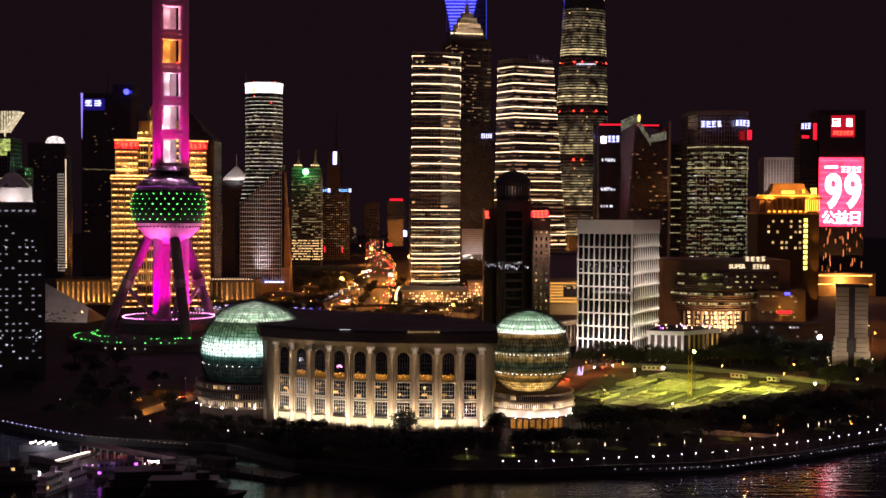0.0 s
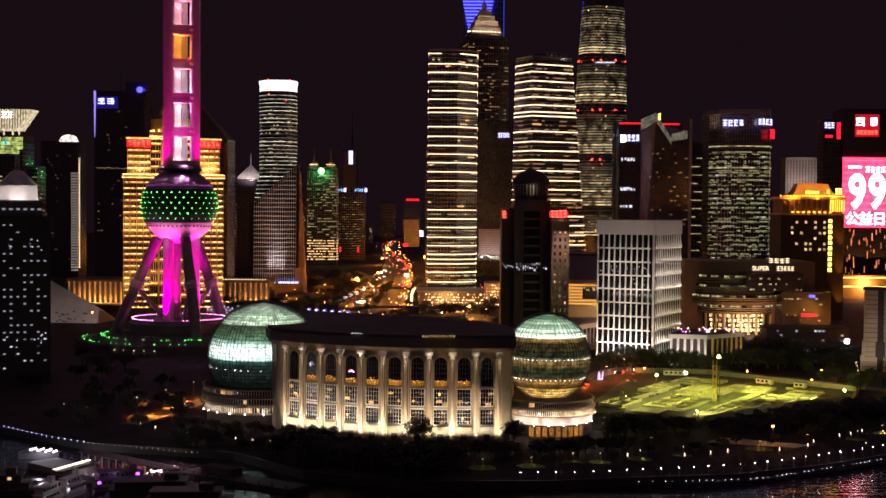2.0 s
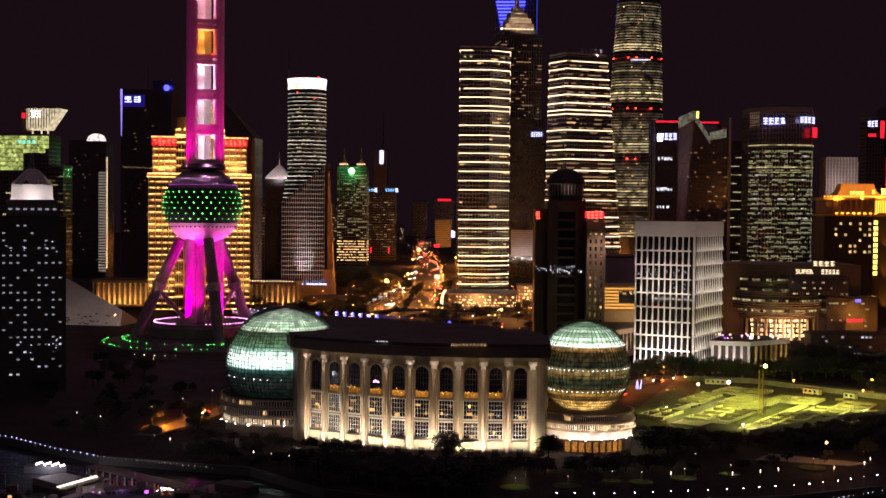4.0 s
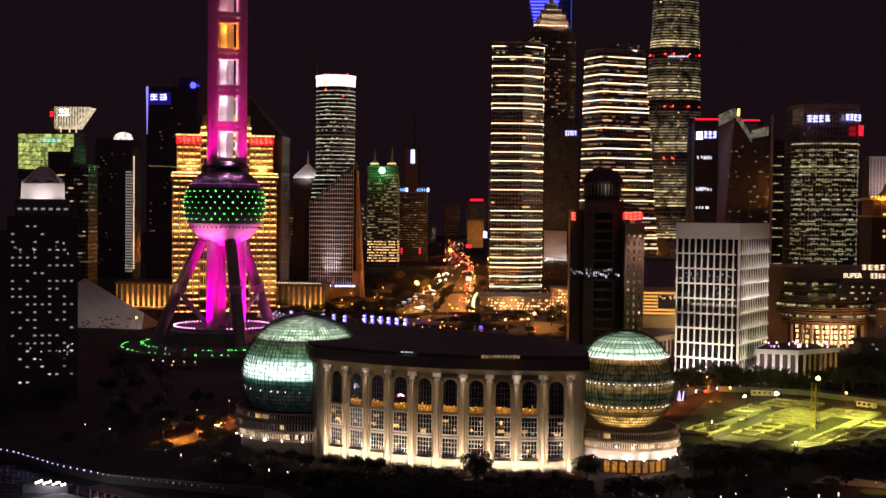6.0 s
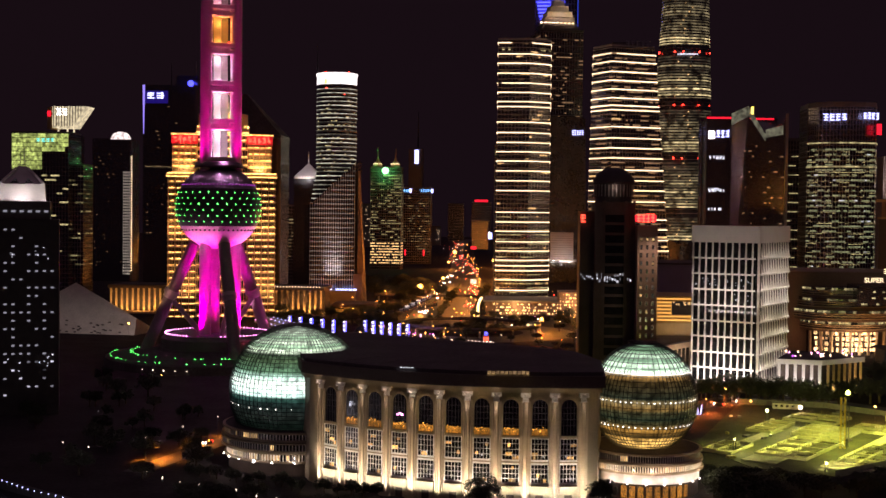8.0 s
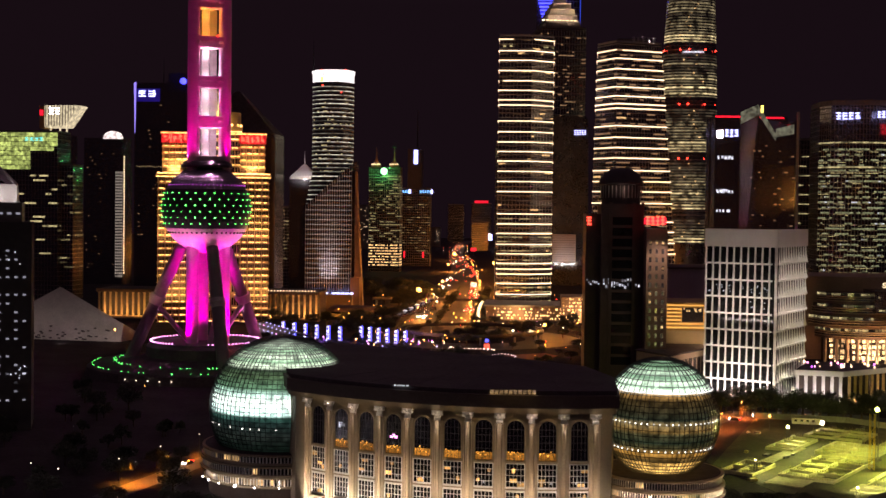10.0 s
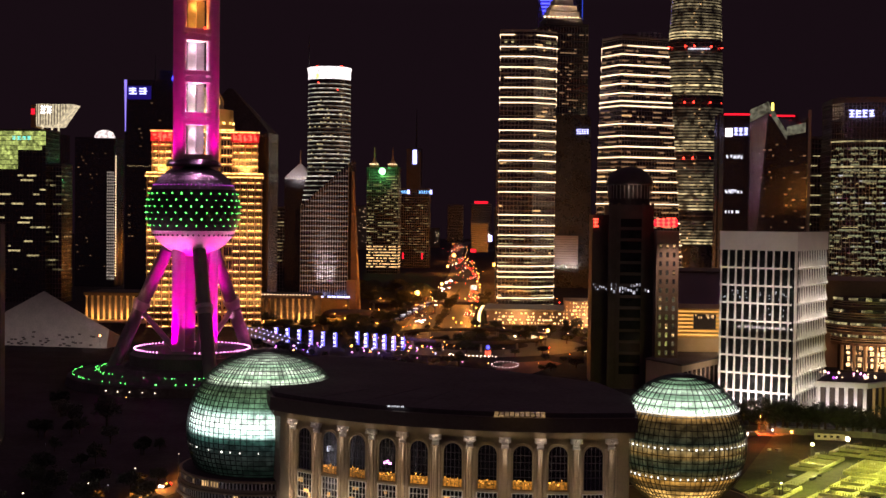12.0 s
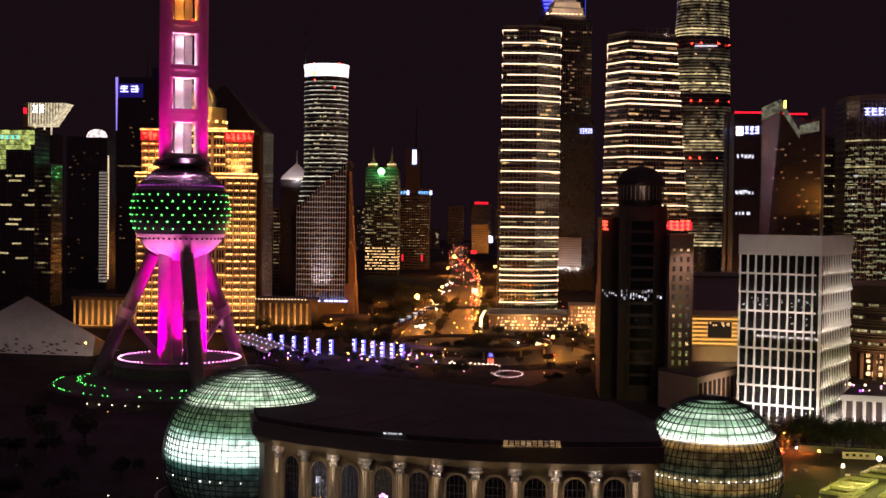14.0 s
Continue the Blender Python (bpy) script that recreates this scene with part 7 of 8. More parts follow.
def site_hut(x, y, w, deg):
    t = thing("site_hut", "low white site cabin with a flat roof", "cabin", "site cabins", at=(x, y, 0.15), rz=deg)
    part("wall", Bag().box(-w / 2, -1.5, 0, w / 2, 1.5, 2.7), M_white, t)
    part("roof", Bag().box(-w / 2 - 0.3, -1.8, 2.7, w / 2 + 0.3, 1.8, 2.95), M_steel, t)
    for k in range(int(w / 2.5)):
        part("window", Bag().box(-w / 2 + 1 + k * 2.5, -1.56, 1, -w / 2 + 2.2 + k * 2.5, -1.48, 2), M_glass, t)


for q in ((160, 690, 9, -45), (175, 676, 6, -45), (118, 722, 12, -8)):
    site_hut(*q)


def floodlight(x, y, h, power, colour, r, target):
    t = thing("flood_mast", "steel floodlight mast glaring over the building site", "floodlight", "site floodlights", at=(x, y, 0))
    for a in range(4):
        u, v = ((-0.5, -0.5), (0.5, -0.5), (0.5, 0.5), (-0.5, 0.5))[a]
        part("mast_leg", Bag().tube((u, v, 0), (u, v, h - 0.6), 0.09, 0.07, 5), M_steel, t)
    b = Bag()
    for k in range(int(h / 1.2)):
        s = 1 if k % 2 else -1
        b.tube((-0.5 * s, -0.5, k * 1.2), (0.5 * s, -0.5, (k + 1) * 1.2), 0.05, None, 4)
    part("lattice_web", b, M_steel, t)
    part("lamp_head", Bag().ball((0, 0.2, h), r, 14, 10), glow("site_flood_%d" % int(x), colour, 14), t, "glaring lamp head")
    spot("site_flood", Vector((x, y, h)) + (Vector(target) - Vector((x, y, h))).normalized() * (r + 0.6), target, power, colour, 124, 0.5, 0.8)


floodlight(122.5, 624, 21.5, 70000, (0.82, 1.0, 0.14), 0.85, (121, 645, 0))
for _x, _y in ((88, 616), (160, 648), (118, 606)):
    spot("site_flood", Vector((122.5, 624, 21.5)) + (Vector((_x, _y, 0)) - Vector((122.5, 624, 21.5))).normalized() * 1.9, (_x, _y, 0), 160000, (0.82, 1.0, 0.14), 66, 1.0, 0.8)
floodlight(101, 676, 6.0, 40000, (0.97, 1.0, 0.3), 0.65, (115, 640, 0))
floodlight(184, 630.4, 5.2, 60000, (0.93, 1.0, 0.3), 0.65, (155, 625, 0))
floodlight(103, 573, 3.4, 9000, (1.0, 0.98, 0.36), 0.4, (118, 630, 0))
floodlight(236, 800, 12, 24000, (0.9, 0.95, 1.0), 1.5, (215, 760, 0))
floodlight(77, 612, 4.2, 6000, (1.0, 0.97, 0.35), 0.3, (90, 590, 0))
floodlight(121, 704, 3.6, 9000, (1.0, 0.85, 0.5), 0.9, (118, 690, 0))
t = thing("tower_crane", "yellow lattice tower crane mast on the site", "crane", at=(120, 621, 0))
for a in range(4):
    u, v = ((-0.8, -0.8), (0.8, -0.8), (0.8, 0.8), (-0.8, 0.8))[a]
    part("mast_leg", Bag().tube((u, v, 0), (u, v, 20.2), 0.14, None, 5), surface("crane_yellow_%d" % a, (0.6, 0.42, 0.05), 0.5), t)
for k in range(12):
    s = 1 if k % 2 else -1
    part("brace", Bag().tube((-0.8 * s, -0.8, k * 1.55), (0.8 * s, -0.8, (k + 1) * 1.55), 0.08, None, 4), bpy.data.materials["crane_yellow_0"], t)

# ---- roads by the hall and site ----
solo("road", Bag().prism([(-142, 545), (-133, 543), (-108, 640), (-118, 642)], 0, 0.06), M_asphalt, "asphalt side road lit orange", "road", "structure")
for x, y in ((-135, 566), (-128, 590), (-121, 616)):
    lamp_post("street_lamp", "street lamp with an orange sodium head", x - 5, y, 8, L_boll, 0.2, group="street lamps")
    spot("sodium_light", (x, y, 7.6), (x, y, 0), 36000, (1.0, 0.27, 0.02), 124, 0.7, 0.3)
solo("road", Bag().prism([(40, 655), (96, 742), (140, 738), (215, 662), (222, 672), (150, 752), (90, 756), (30, 668)], 0, 0.05), M_asphalt, "asphalt street behind the building site", "road", "structure")
for x, y in ((60, 668), (78, 700), (92, 735), (128, 742)):
    spot("sodium_light", (x, y, 6.6), (x, y, 0), 38000, (1.0, 0.2, 0.03), 150, 0.6, 0.3)
    lamp_post("street_lamp", "street lamp with an orange sodium head", x, y, 7, L_sodium, 0.22, group="street lamps")
t = thing("light_sculpture", "small blue and white lit street sculpture", "sculpture", at=(74, 700, 0))
part("cone", Bag().turned([(0.9, 0), (0.7, 2.2), (0.15, 4.6)], 10), glow("blue_cone", (0.35, 0.4, 1.0), 1.3), t)
part("arm", Bag().tube((1.6, 0, 0), (2.2, 0, 4.6), 0.3, 0.12, 6), L_bluew, t)


# ---- cars ----
def car_model():
    t = thing("car", "small dark car with its lamps on", "car", "traffic", at=(0, 0, -50))
    b = Bag()
    b.loft([[(x, y, z) for x, y in rect(0, 0, w, d)] for z, w, d in ((0.0, 1.6, 4.1), (0.3, 1.75, 4.3), (0.85, 1.8, 4.4), (0.95, 1.6, 3.4), (1.45, 1.35, 2.0))])
    part("body", b, M_black, t)
    for sx in (-0.62, 0.62):
        # lamp balls larger than life, so their size carries the glare
        part("headlight", Bag().ball((sx, 2.25, 0.7), 0.42, 6, 4), L_head, t)
        part("tail_light", Bag().ball((sx, -2.25, 0.8), 0.42, 6, 4), L_tail, t)
    return t


CAR = car_model()
_r = random.Random(12)


for k in range(66):
    out = k % 5 < 3
    y = 1300 + 1500 * _r.random() if out else 1240 + 700 * _r.random() ** 1.3
    lane = (half(y) - _r.choice((2, 5, 8, 11))) * (1 if out else -0.9)
    m = pose(axis(y) + lane, y, 0.05, 0, 0, 2.3 if out else 182.3)
    copy_thing(CAR, m @ Matrix.Scale(1.25, 4))
for x, y, a in ((-70, 1040, 60), (-30, 1075, 130), (-55, 1010, 70), (-90, 1110, 30), (5, 1060, 80), (-15, 1140, 110), (88, 728, 70), (100, 738, 80), (64, 676, 30), (-126, 600, 160)):
    copy_thing(CAR, pose(x, y, 0.04, 0, 0, a))
CAR.matrix_world = pose(-60, 1180, 0.04, 0, 0, 20)

# ---- avenue and roundabout ----
_b = Bag()
_l = [(axis(y) - half(y), y) for y in range(1150, 4600, 150)]
_rr = [(axis(y) + half(y), y) for y in range(1150, 4600, 150)]
_b.add([(x, y, 0.05) for x, y in _rr] + [(x, y, 0.05) for x, y in reversed(_l)], [tuple(range(2 * len(_l)))])
solo("road", _b, M_asphalt, "wide avenue running away from the river", "road", "structure")
solo("road", Bag().ring(oval(-47, 1080, 80, 78, 48), oval(-47, 1080, 40, 38, 48), 0, 0.05), M_asphalt, "asphalt roundabout", "road", "structure")
for k in range(3):
    solo("kerb_island", Bag().prism([(axis(y) - 1.2, y) for y in (1250 + k * 170, 1400 + k * 170)] + [(axis(y) + 1.2, y) for y in (1400 + k * 170, 1250 + k * 170)], 0, 0.25), M_grass, "planted strip between the carriageways", "traffic island", "structure")
t = thing("ring_footbridge", "round pedestrian footbridge over the roundabout", "footbridge", at=(-47, 1080, 0))
part("deck", Bag().ring(oval(0, 0, 53, 51, 64), oval(0, 0, 48, 46, 64), 5.4, 6.2), M_asphalt, t)
part("rail", Bag().ring(oval(0, 0, 53, 51, 64), oval(0, 0, 52.8, 50.8, 64), 6.2, 7.2), M_steel, t)
part("rail", Bag().ring(oval(0, 0, 48.2, 46.2, 64), oval(0, 0, 48, 46, 64), 6.2, 7.2), M_steel, t)
for k in range(12):
    a = radians(k * 30 + 10)
    part("pier", Bag().tube((50.5 * math.cos(a), 48.5 * math.sin(a), 0), (50.5 * math.cos(a), 48.5 * math.sin(a), 5.4), 0.7, None, 10), M_conc, t)
t = thing("overpass", "low concrete road overpass crossing the avenue", "bridge", at=(-84, 1397, 0))
part("deck", Bag().box(-75, -4, 5.5, 75, 4, 6.6), M_slab, t)
for y in (-3.8, 3.8):
    part("parapet", Bag().box(-75, y - 0.2, 6.6, 75, y + 0.2, 7.5), M_slab, t)
for k in range(7):
    part("pier", Bag().box(-72 + k * 24, -2, 0, -70.5 + k * 24, 2, 5.5), M_conc, t)


RX, RY = -21.0, 958.0
L_pinkw = glow("pink_white_lamp", (1.0, 0.7, 0.72), 5.0, 0.3)


def street_light(x, y, h, big, light=0):
    t = thing("street_lamp", "tall street lamp with a glowing orange sodium head", "street lamp", "street lamps", at=(x, y, 0))
    part("pole", Bag().tube((0, 0, 0), (0, 0, h), 0.16, 0.1, 6), M_steel, t)
    part("arm", Bag().tube((0, 0, h), (1.6, -0.4, h + 0.4), 0.08, 0.06, 5), M_steel, t)
    part("lamp_head", Bag().ball((1.6, -0.4, h + 0.2), big, 10, 8), L_sodium, t, "orange glowing head")
    if light:
        bulb("sodium_light", (x + 1.6, y - 0.7 - big, h - 0.8 - big), light, (1.0, 0.33, 0.04), 0.5)


# heads metres wide: the lamp's glare is put into the ball's radius
street_light(-121, 1464.8, 11.4, 2.5, 110000)
street_light(-109, 1646, 11, 1.5, 60000)
street_light(-135, 2146, 11, 1.6, 60000)
street_light(-66, 2235, 11, 2.2, 60000)
street_light(5, 1088, 10, 1.1, 40000)
street_light(-156, 2651, 12, 3.4, 60000)
for k in range(16):
    y = 1230 + k * 85 + (k % 3) * 9
    for s in (-1, 1) if k < 6 else (1,):
        street_light(axis(y) + s * (half(y) - 4) + _r.uniform(-3, 3), y + _r.uniform(-30, 30), 10, 0.32 + 0.02 * k, 62000 if k < 8 else 0)
for x, y in ((-120, 1120), (-20, 1150), (0, 1035), (-95, 1030), (-48, 1178), (30, 1110), (-150, 1160), (-205, 1120), (62, 1060), (110, 965), (150, 1085), (30, 1215), (-170, 1300), (-150, 1395), (-205, 1290), (-200, 1480), (-142, 1255), (-165, 1205), (70, 1230), (-62, 995), (60, 1180), (-240, 1090), (300, 905), (332, 1010), (286, 850), (372, 1060), (345, 930), (96, 1160)):
    street_light(x, y, 10, 0.34, 9000)
_r = random.Random(15)
for k in range(110):
    y = 1800 + 1900 * _r.random()
    ball_lamp("far_street_light", axis(y) + _r.gauss(0, 13), y, 1.5 + _r.random() ** 2 * 12, _r.uniform(0.28, 0.6), _r.choice((L_sodium, L_sodium, L_tail, L_tail, L_tail, L_head)), "distant street light along the avenue", "street light", "distant street lights")
for k in range(60):
    x, y = _r.uniform(-160, 60), _r.uniform(1180, 1560)
    ball_lamp("small_street_light", x, y, _r.uniform(2, 6), _r.uniform(0.2, 0.5), _r.choice((L_sodium, L_sodium, L_head, L_sodium, L_tail)), "small street or shop light beside the avenue", "street light", "small street lights")
_b = Bag()
_b.loft([[(x - 1.1, 1227, z), (x + 1.1, 1227, z), (x + 0.9, 1229, z), (x - 0.9, 1229, z)] for x, z in ((-47.7, 0), (-47.7, 8), (-47.3, 11), (-46.2, 14), (-44.2, 17))])
solo("sign_pillar", _b, glow("bright_amber_column", (1.0, 0.78, 0.36), 2.2, 0, 0.5, 3), "narrow amber lit pillar with a bent top", "sign")
t = thing("kiosk", "small street kiosk with a blue lamp and red panels", "kiosk", at=(-33, 1010, 0))
part("wall", Bag().box(-2, -1.5, 0, 2, 1.5, 4.2), M_brown, t)
part("roof", Bag().box(-2.4, -1.9, 4.2, 2.4, 1.9, 4.6), M_conc, t)
part("blue_lamp", Bag().ball((0, 0, 5.6), 1.2, 10, 8), L_blue, t, "blue round lamp")
for x in (-1.2, 0.2, 1.4):
    part("lit_panel", Bag().box(x - 0.4, -1.6, 0.6, x + 0.4, -1.5, 3.4), L_redhot, t)
for k in range(12):
    ball_lamp("plaza_light", -58 + k * 2.6, 1006 - k * 0.4, 0.8, 0.28, L_head, "small white light on the plaza", "light", "plaza lights")
t = thing("kiosk", "flat-roofed kiosk glowing pale yellow beside the road", "kiosk", at=(0, 1129, 0))
part("glass_wall", Bag().box(-5, -2.5, 0.3, 5, 2.5, 4.2), glow("yellow_kiosk_light", (1.0, 0.86, 0.45), 1.1, 0, 0.5, 2), t)
part("roof", Bag().box(-5.8, -3.2, 4.2, 5.8, 3.2, 4.8), M_conc, t)
part("base", Bag().box(-5.2, -2.7, 0, 5.2, 2.7, 0.3), M_conc, t)
for x, y, z, w, h, m in ((-127, 3414, 36, 34, 9, L_white), (-108, 3364, 32, 12, 16, L_bluew), (-69, 1605, 10, 7, 5, L_cool), (-128, 2900, 14, 12, 7, L_red)):
    t = thing("sign_board", "lit sign board on a post beside the avenue", "sign", "road signs", at=(x, y, 0))
    part("post", Bag().tube((0, 0, 0), (0, 0, z), 0.4, None, 6), M_steel, t)
    part("panel", Bag().box(-w / 2, -0.4, z - h / 2, w / 2, 0.4, z + h / 2), m, t)
for k in range(70):
    x, y = _r.uniform(-130, 60), _r.uniform(950, 1190)
    ball_lamp("small_street_light", x, y, _r.uniform(0.8, 5), _r.uniform(0.14, 0.34), _r.choice((L_sodium, L_sodium, L_head, L_tail, L_sodium, L_pink)), "small street or shop light beside the avenue", "street light", "small street lights")
for k in range(22):
    a = k * 0.2856
    ball_lamp("plaza_light", RX + 8 * math.cos(a), RY + 16 * math.sin(a), 0.8, 0.2, L_pinkw, "small pink-white light in a ring on the plaza", "light", "plaza lights")
solo("plaza", Bag().prism([(-30, 918), (-8, 912), (14, 975), (6, 990), (-20, 972)], 0, 0.06), surface("red_paving", (0.20, 0.05, 0.045), 0.8, 0, 0.3, 5), "dark red paved corner of the plaza", "pavement", "structure")
# blue light pillars
L_deepblue = glow("deep_blue_panel", (0.06, 0.05, 0.9), 0.7, 0.4)
for k in range(12):
    if k < 6:
        x, y = -185 + k * 9.4, 1075 - k * 6.4
    else:
        x, y = -124 + (k - 6) * 6.9, 1051 - (k - 6) * 6.0
    t = thing("light_pillar", "square white lit pillar with a blue edge on the plaza", "light pillar", "light pillars", at=(x, y, 0))
    for q in range(3):
        part("blue_panel", Bag().box(-1.05, -1.1, 1.6 + q * 2.9, 0.35, -1.02, 2.7 + q * 2.9), L_deepblue, t)
    part("shaft", Bag().box(-1.0, -1.0, 0.6, 0.3, 0.6, 9.8), glow("pillar_white", (0.72, 0.72, 1.0), 1.7, 0, 0.9, 1.6) if k == 0 else bpy.data.materials["pillar_white"], t)
    part("blue_edge", Bag().box(0.62, -0.9, 0.6, 1.3, 0.5, 10.2), L_blue, t)
    part("foot", Bag().box(-1.6, -1.6, 0, 1.8, 1.2, 0.6), M_conc, t)
bulb("plaza_light", (-155, 1036, 6), 6000, (0.3, 0.15, 1.0), 1)
bulb("plaza_light", (-105, 1018, 6), 5000, (0.3, 0.15, 1.0), 1)
_r = random.Random(18)
for k in range(40):
    ball_lamp("plaza_light", _r.uniform(-175, -60), _r.uniform(990, 1050), _r.uniform(0.8, 3), _r.uniform(0.3, 0.6), _r.choice((L_violet, L_bluew, L_violet, L_sodium, L_pink)), "small coloured light on the plaza", "light", "plaza lights")

# ---- low buildings ----
col = thing("colonnaded_hall", "long low stone hall with amber lit columns and a pediment", "hall", at=(-272, 1200, 0))
part("wall", Bag().box(-95, 9, 0, 92, 40, 22), M_black, col)
part("roof", Bag().box(-96, -2, 22, 93, 42, 24.6), M_dbrown, col)
part("plinth", Bag().box(-96, -3, 0, 93, 6, 2), M_stone, col)
part("portico_roof", flat([(-32, 22.5), (-6, 22.5), (-19, 30)], -4, 8), M_stone, col)
_cm = Bag().turned([(1.25, 2), (1.0, 2.6), (0.85, 20.5), (1.2, 22)], 14).mesh("column", M_stone)
for k in range(39):
    placed("column", _cm, Matrix.Translation((-94 + k * 4.85, -0.4, 0)), col)
for k in range(8):
    strip("colonnade_lamp", (-272 - 84 + k * 24, 1201.5, 2.4), (-272 - 84 + k * 24, 1203.6, 14), 22, 0.5, 1100, (1.0, 0.55, 0.16), 150)
    strip("colonnade_lamp", (-272 - 84 + k * 24, 1194.8, 2.2), (-272 - 84 + k * 24, 1199.0, 9), 22, 0.4, 3600, (1.0, 0.5, 0.12), 150)
for k in range(20):
    placed("roof_lamp", unit(L_band), Matrix.Translation((40 + k * 2.6, -2.4, 25.2)) @ Matrix.Scale(0.8, 4), col)

wed = thing("wedge_museum", "white sloping wedge-shaped museum with a perforated foot", "museum", at=(-325, 1020, 0))
wv = [(-48, 0, 0), (40, -10, 0), (46, 26, 0), (-44, 46, 0), (-8, 4, 36.5), (41, -8, 12), (-46, 6, 16)]
_b = Bag().add(wv, [(0, 1, 5, 4, 6), (1, 2, 5), (2, 3, 4, 5), (3, 0, 6, 4), (3, 2, 1, 0)])
part("shell", _b, surface("museum_stone", (0.5, 0.46, 0.42), 0.7, 0, 0.25, 6, 0.1), wed)
_r = random.Random(19)
for k in range(44):
    u, v = _r.random(), _r.random() ** 1.6
    p = Vector((-44 + u * 82, -0.45 - u * 9.6, 1 + v * 8.5))
    placed("perforation", unit(M_roof), Matrix.Translation(p) @ Matrix.Rotation(radians(-6.5), 4, "Z") @ Matrix.Diagonal((1.9, 0.5, 0.9, 1)), wed)
for x in (-355, -320, -290):
    spot("museum_wash", (x, 985, 1), (x, 1014, 8), 5500, (1, 0.92, 0.82), 90, 1)
lamp_post("street_lamp", "street lamp with an orange sodium head", -286, 1000, 9, L_sodium, 0.7, group="street lamps")

mall = thing("shopping_mall", "brown stone mall with curved stacked storeys and lit entrance", "shopping mall", "low buildings", at=(207, 985, 0))
def bow(w, d, h0, h1):
    return Bag().prism([(-w + 2 * w * k / 14, -d * (1 - ((k - 7) / 7) ** 2) ** 0.5 if abs(k - 7) < 7 else 0) for k in range(15)] + [(w, 40), (-w, 40)], h0, h1)
part("wall", Bag().box(-38, 0, 0, 60, 60, 53.5), M_brown, mall)
part("entrance_wall", bow(24, 17, 0, 15), M_glass, mall)
for w, d, z0, z1 in ((28, 22, 15, 22), (32, 26, 22, 29.5), (30, 22, 29.5, 37), (27, 17, 37, 44)):
    part("storey_bow", bow(w, d, z0, z1 - 2.2), M_brown, mall)
    part("storey_glass", bow(w * 0.985, d * 0.96, z1 - 2.2, z1), M_glass, mall)
    for zz in (0.3, 0.62):
        part("storey_ledge", bow(w * 1.012, d * 1.02, z0 + (z1 - 2.2 - z0) * zz, z0 + (z1 - 2.2 - z0) * zz + 0.5), M_stone, mall)
        part("storey_glass", bow(w * 1.004, d * 1.006, z0 + (z1 - 2.2 - z0) * zz + 0.6, z0 + (z1 - 2.2 - z0) * zz + 1.9), M_glass, mall)
_r = random.Random(20)
for w, d, z in ((28, 22, 20.9), (32, 26, 28.4), (30, 22, 35.9), (27, 17, 42.9)):
    front = [(-w + 2 * w * k / 14, -d * math.sqrt(max(0.0, 1 - ((k - 7) / 7) ** 2))) for k in range(15)]
    panes(mall, [c for c in cells_on(front + [(w, 40), (-w, 40)], z, 1.3, 1.9, 0.62, _r, 0.8, 0.35, True, 2) if c[1] < 2], L_pale)
    part("storey_ledge", Bag().prism([(x * 1.02, y - 0.8) for x, y in front] + [(w, 1), (-w, 1)], z - 1.75, z - 1.1), M_stone, mall)
panes(mall, [(-20 + k * 3.1 + _r.uniform(-0.4, 0.4), -17.3 * math.sqrt(1 - ((-20 + k * 3.1) / 24.6) ** 2) - 0.2, 3.0 + j * 3.6, 0, _r.uniform(1.0, 2.2), _r.uniform(1.4, 2.8), 0.8) for k in range(13) for j in range(4)], glow("warm_entrance_light", (1.0, 0.66, 0.28), 1.3, 0.6, 0.8, 1.2), "lit_entrance")
for k in range(9):
    x = -24 + k * 6
    y = -21 * math.sqrt(1 - (x / 28.5) ** 2)
    part("column", Bag().tube((x, y, 0), (x, y, 15), 1.0, None, 12), M_stone, mall)
for x in (-22, 0, 22):
    spot("mall_wash", (207 + x, 942, 1), (207 + x, 966, 20), 12000, (1, 0.48, 0.18), 110, 1)
bulb("entrance_light", (210, 958, 5), 9000, (1, 0.7, 0.35))
L_letters = glow("cream_roof_letters", (1, 0.84, 0.48), 1.2)
words("roof_letters", "SUPER", 4.4, Matrix.Translation((12.5, -28, 49.5)) @ Matrix.Rotation(radians(90), 4, "X"), L_letters, mall, "cream lit roof letters", 0.02)
sign_bars(mall, 30.5, -28, 49.6, 13, 3.2, 5, L_letters)
sign_bars(mall, 26, -28, 55.4, 16, 3.4, 4, L_letters)
part("sign_frame", Bag().box(2, -27.6, 46, 40, -27.2, 47), M_steel, mall)
part("sign_post", Bag().box(3, -27.6, 40, 3.6, -27, 47), M_steel, mall)
part("storey_bow", Bag().box(2, -27.6, 33, 44, 0, 46), M_glass, mall)
panes(mall, [(4 + _r.random() * 40, -27.9, 34 + int(_r.random() * 3) * 4, 0, _r.uniform(0.8, 2), 1, 0.3) for k in range(20)], L_pale)
part("dark_wing", Bag().box(30, -22, 0, 66, 10, 32), M_glass, mall)
panes(mall, [(32 + _r.random() * 30, -22.3, 3 + int(_r.random() * 7) * 4, 0, _r.uniform(0.8, 2), 1, 0.3) for k in range(26)], L_pale)
placed("red_sign", unit(L_red), Matrix.Translation((50, -22.3, 15)) @ Matrix.Diagonal((11, 0.4, 2, 1)), mall)
placed("blue_sign", unit(L_blue), Matrix.Translation((52, -22.3, 29)) @ Matrix.Diagonal((4, 0.4, 2, 1)), mall)

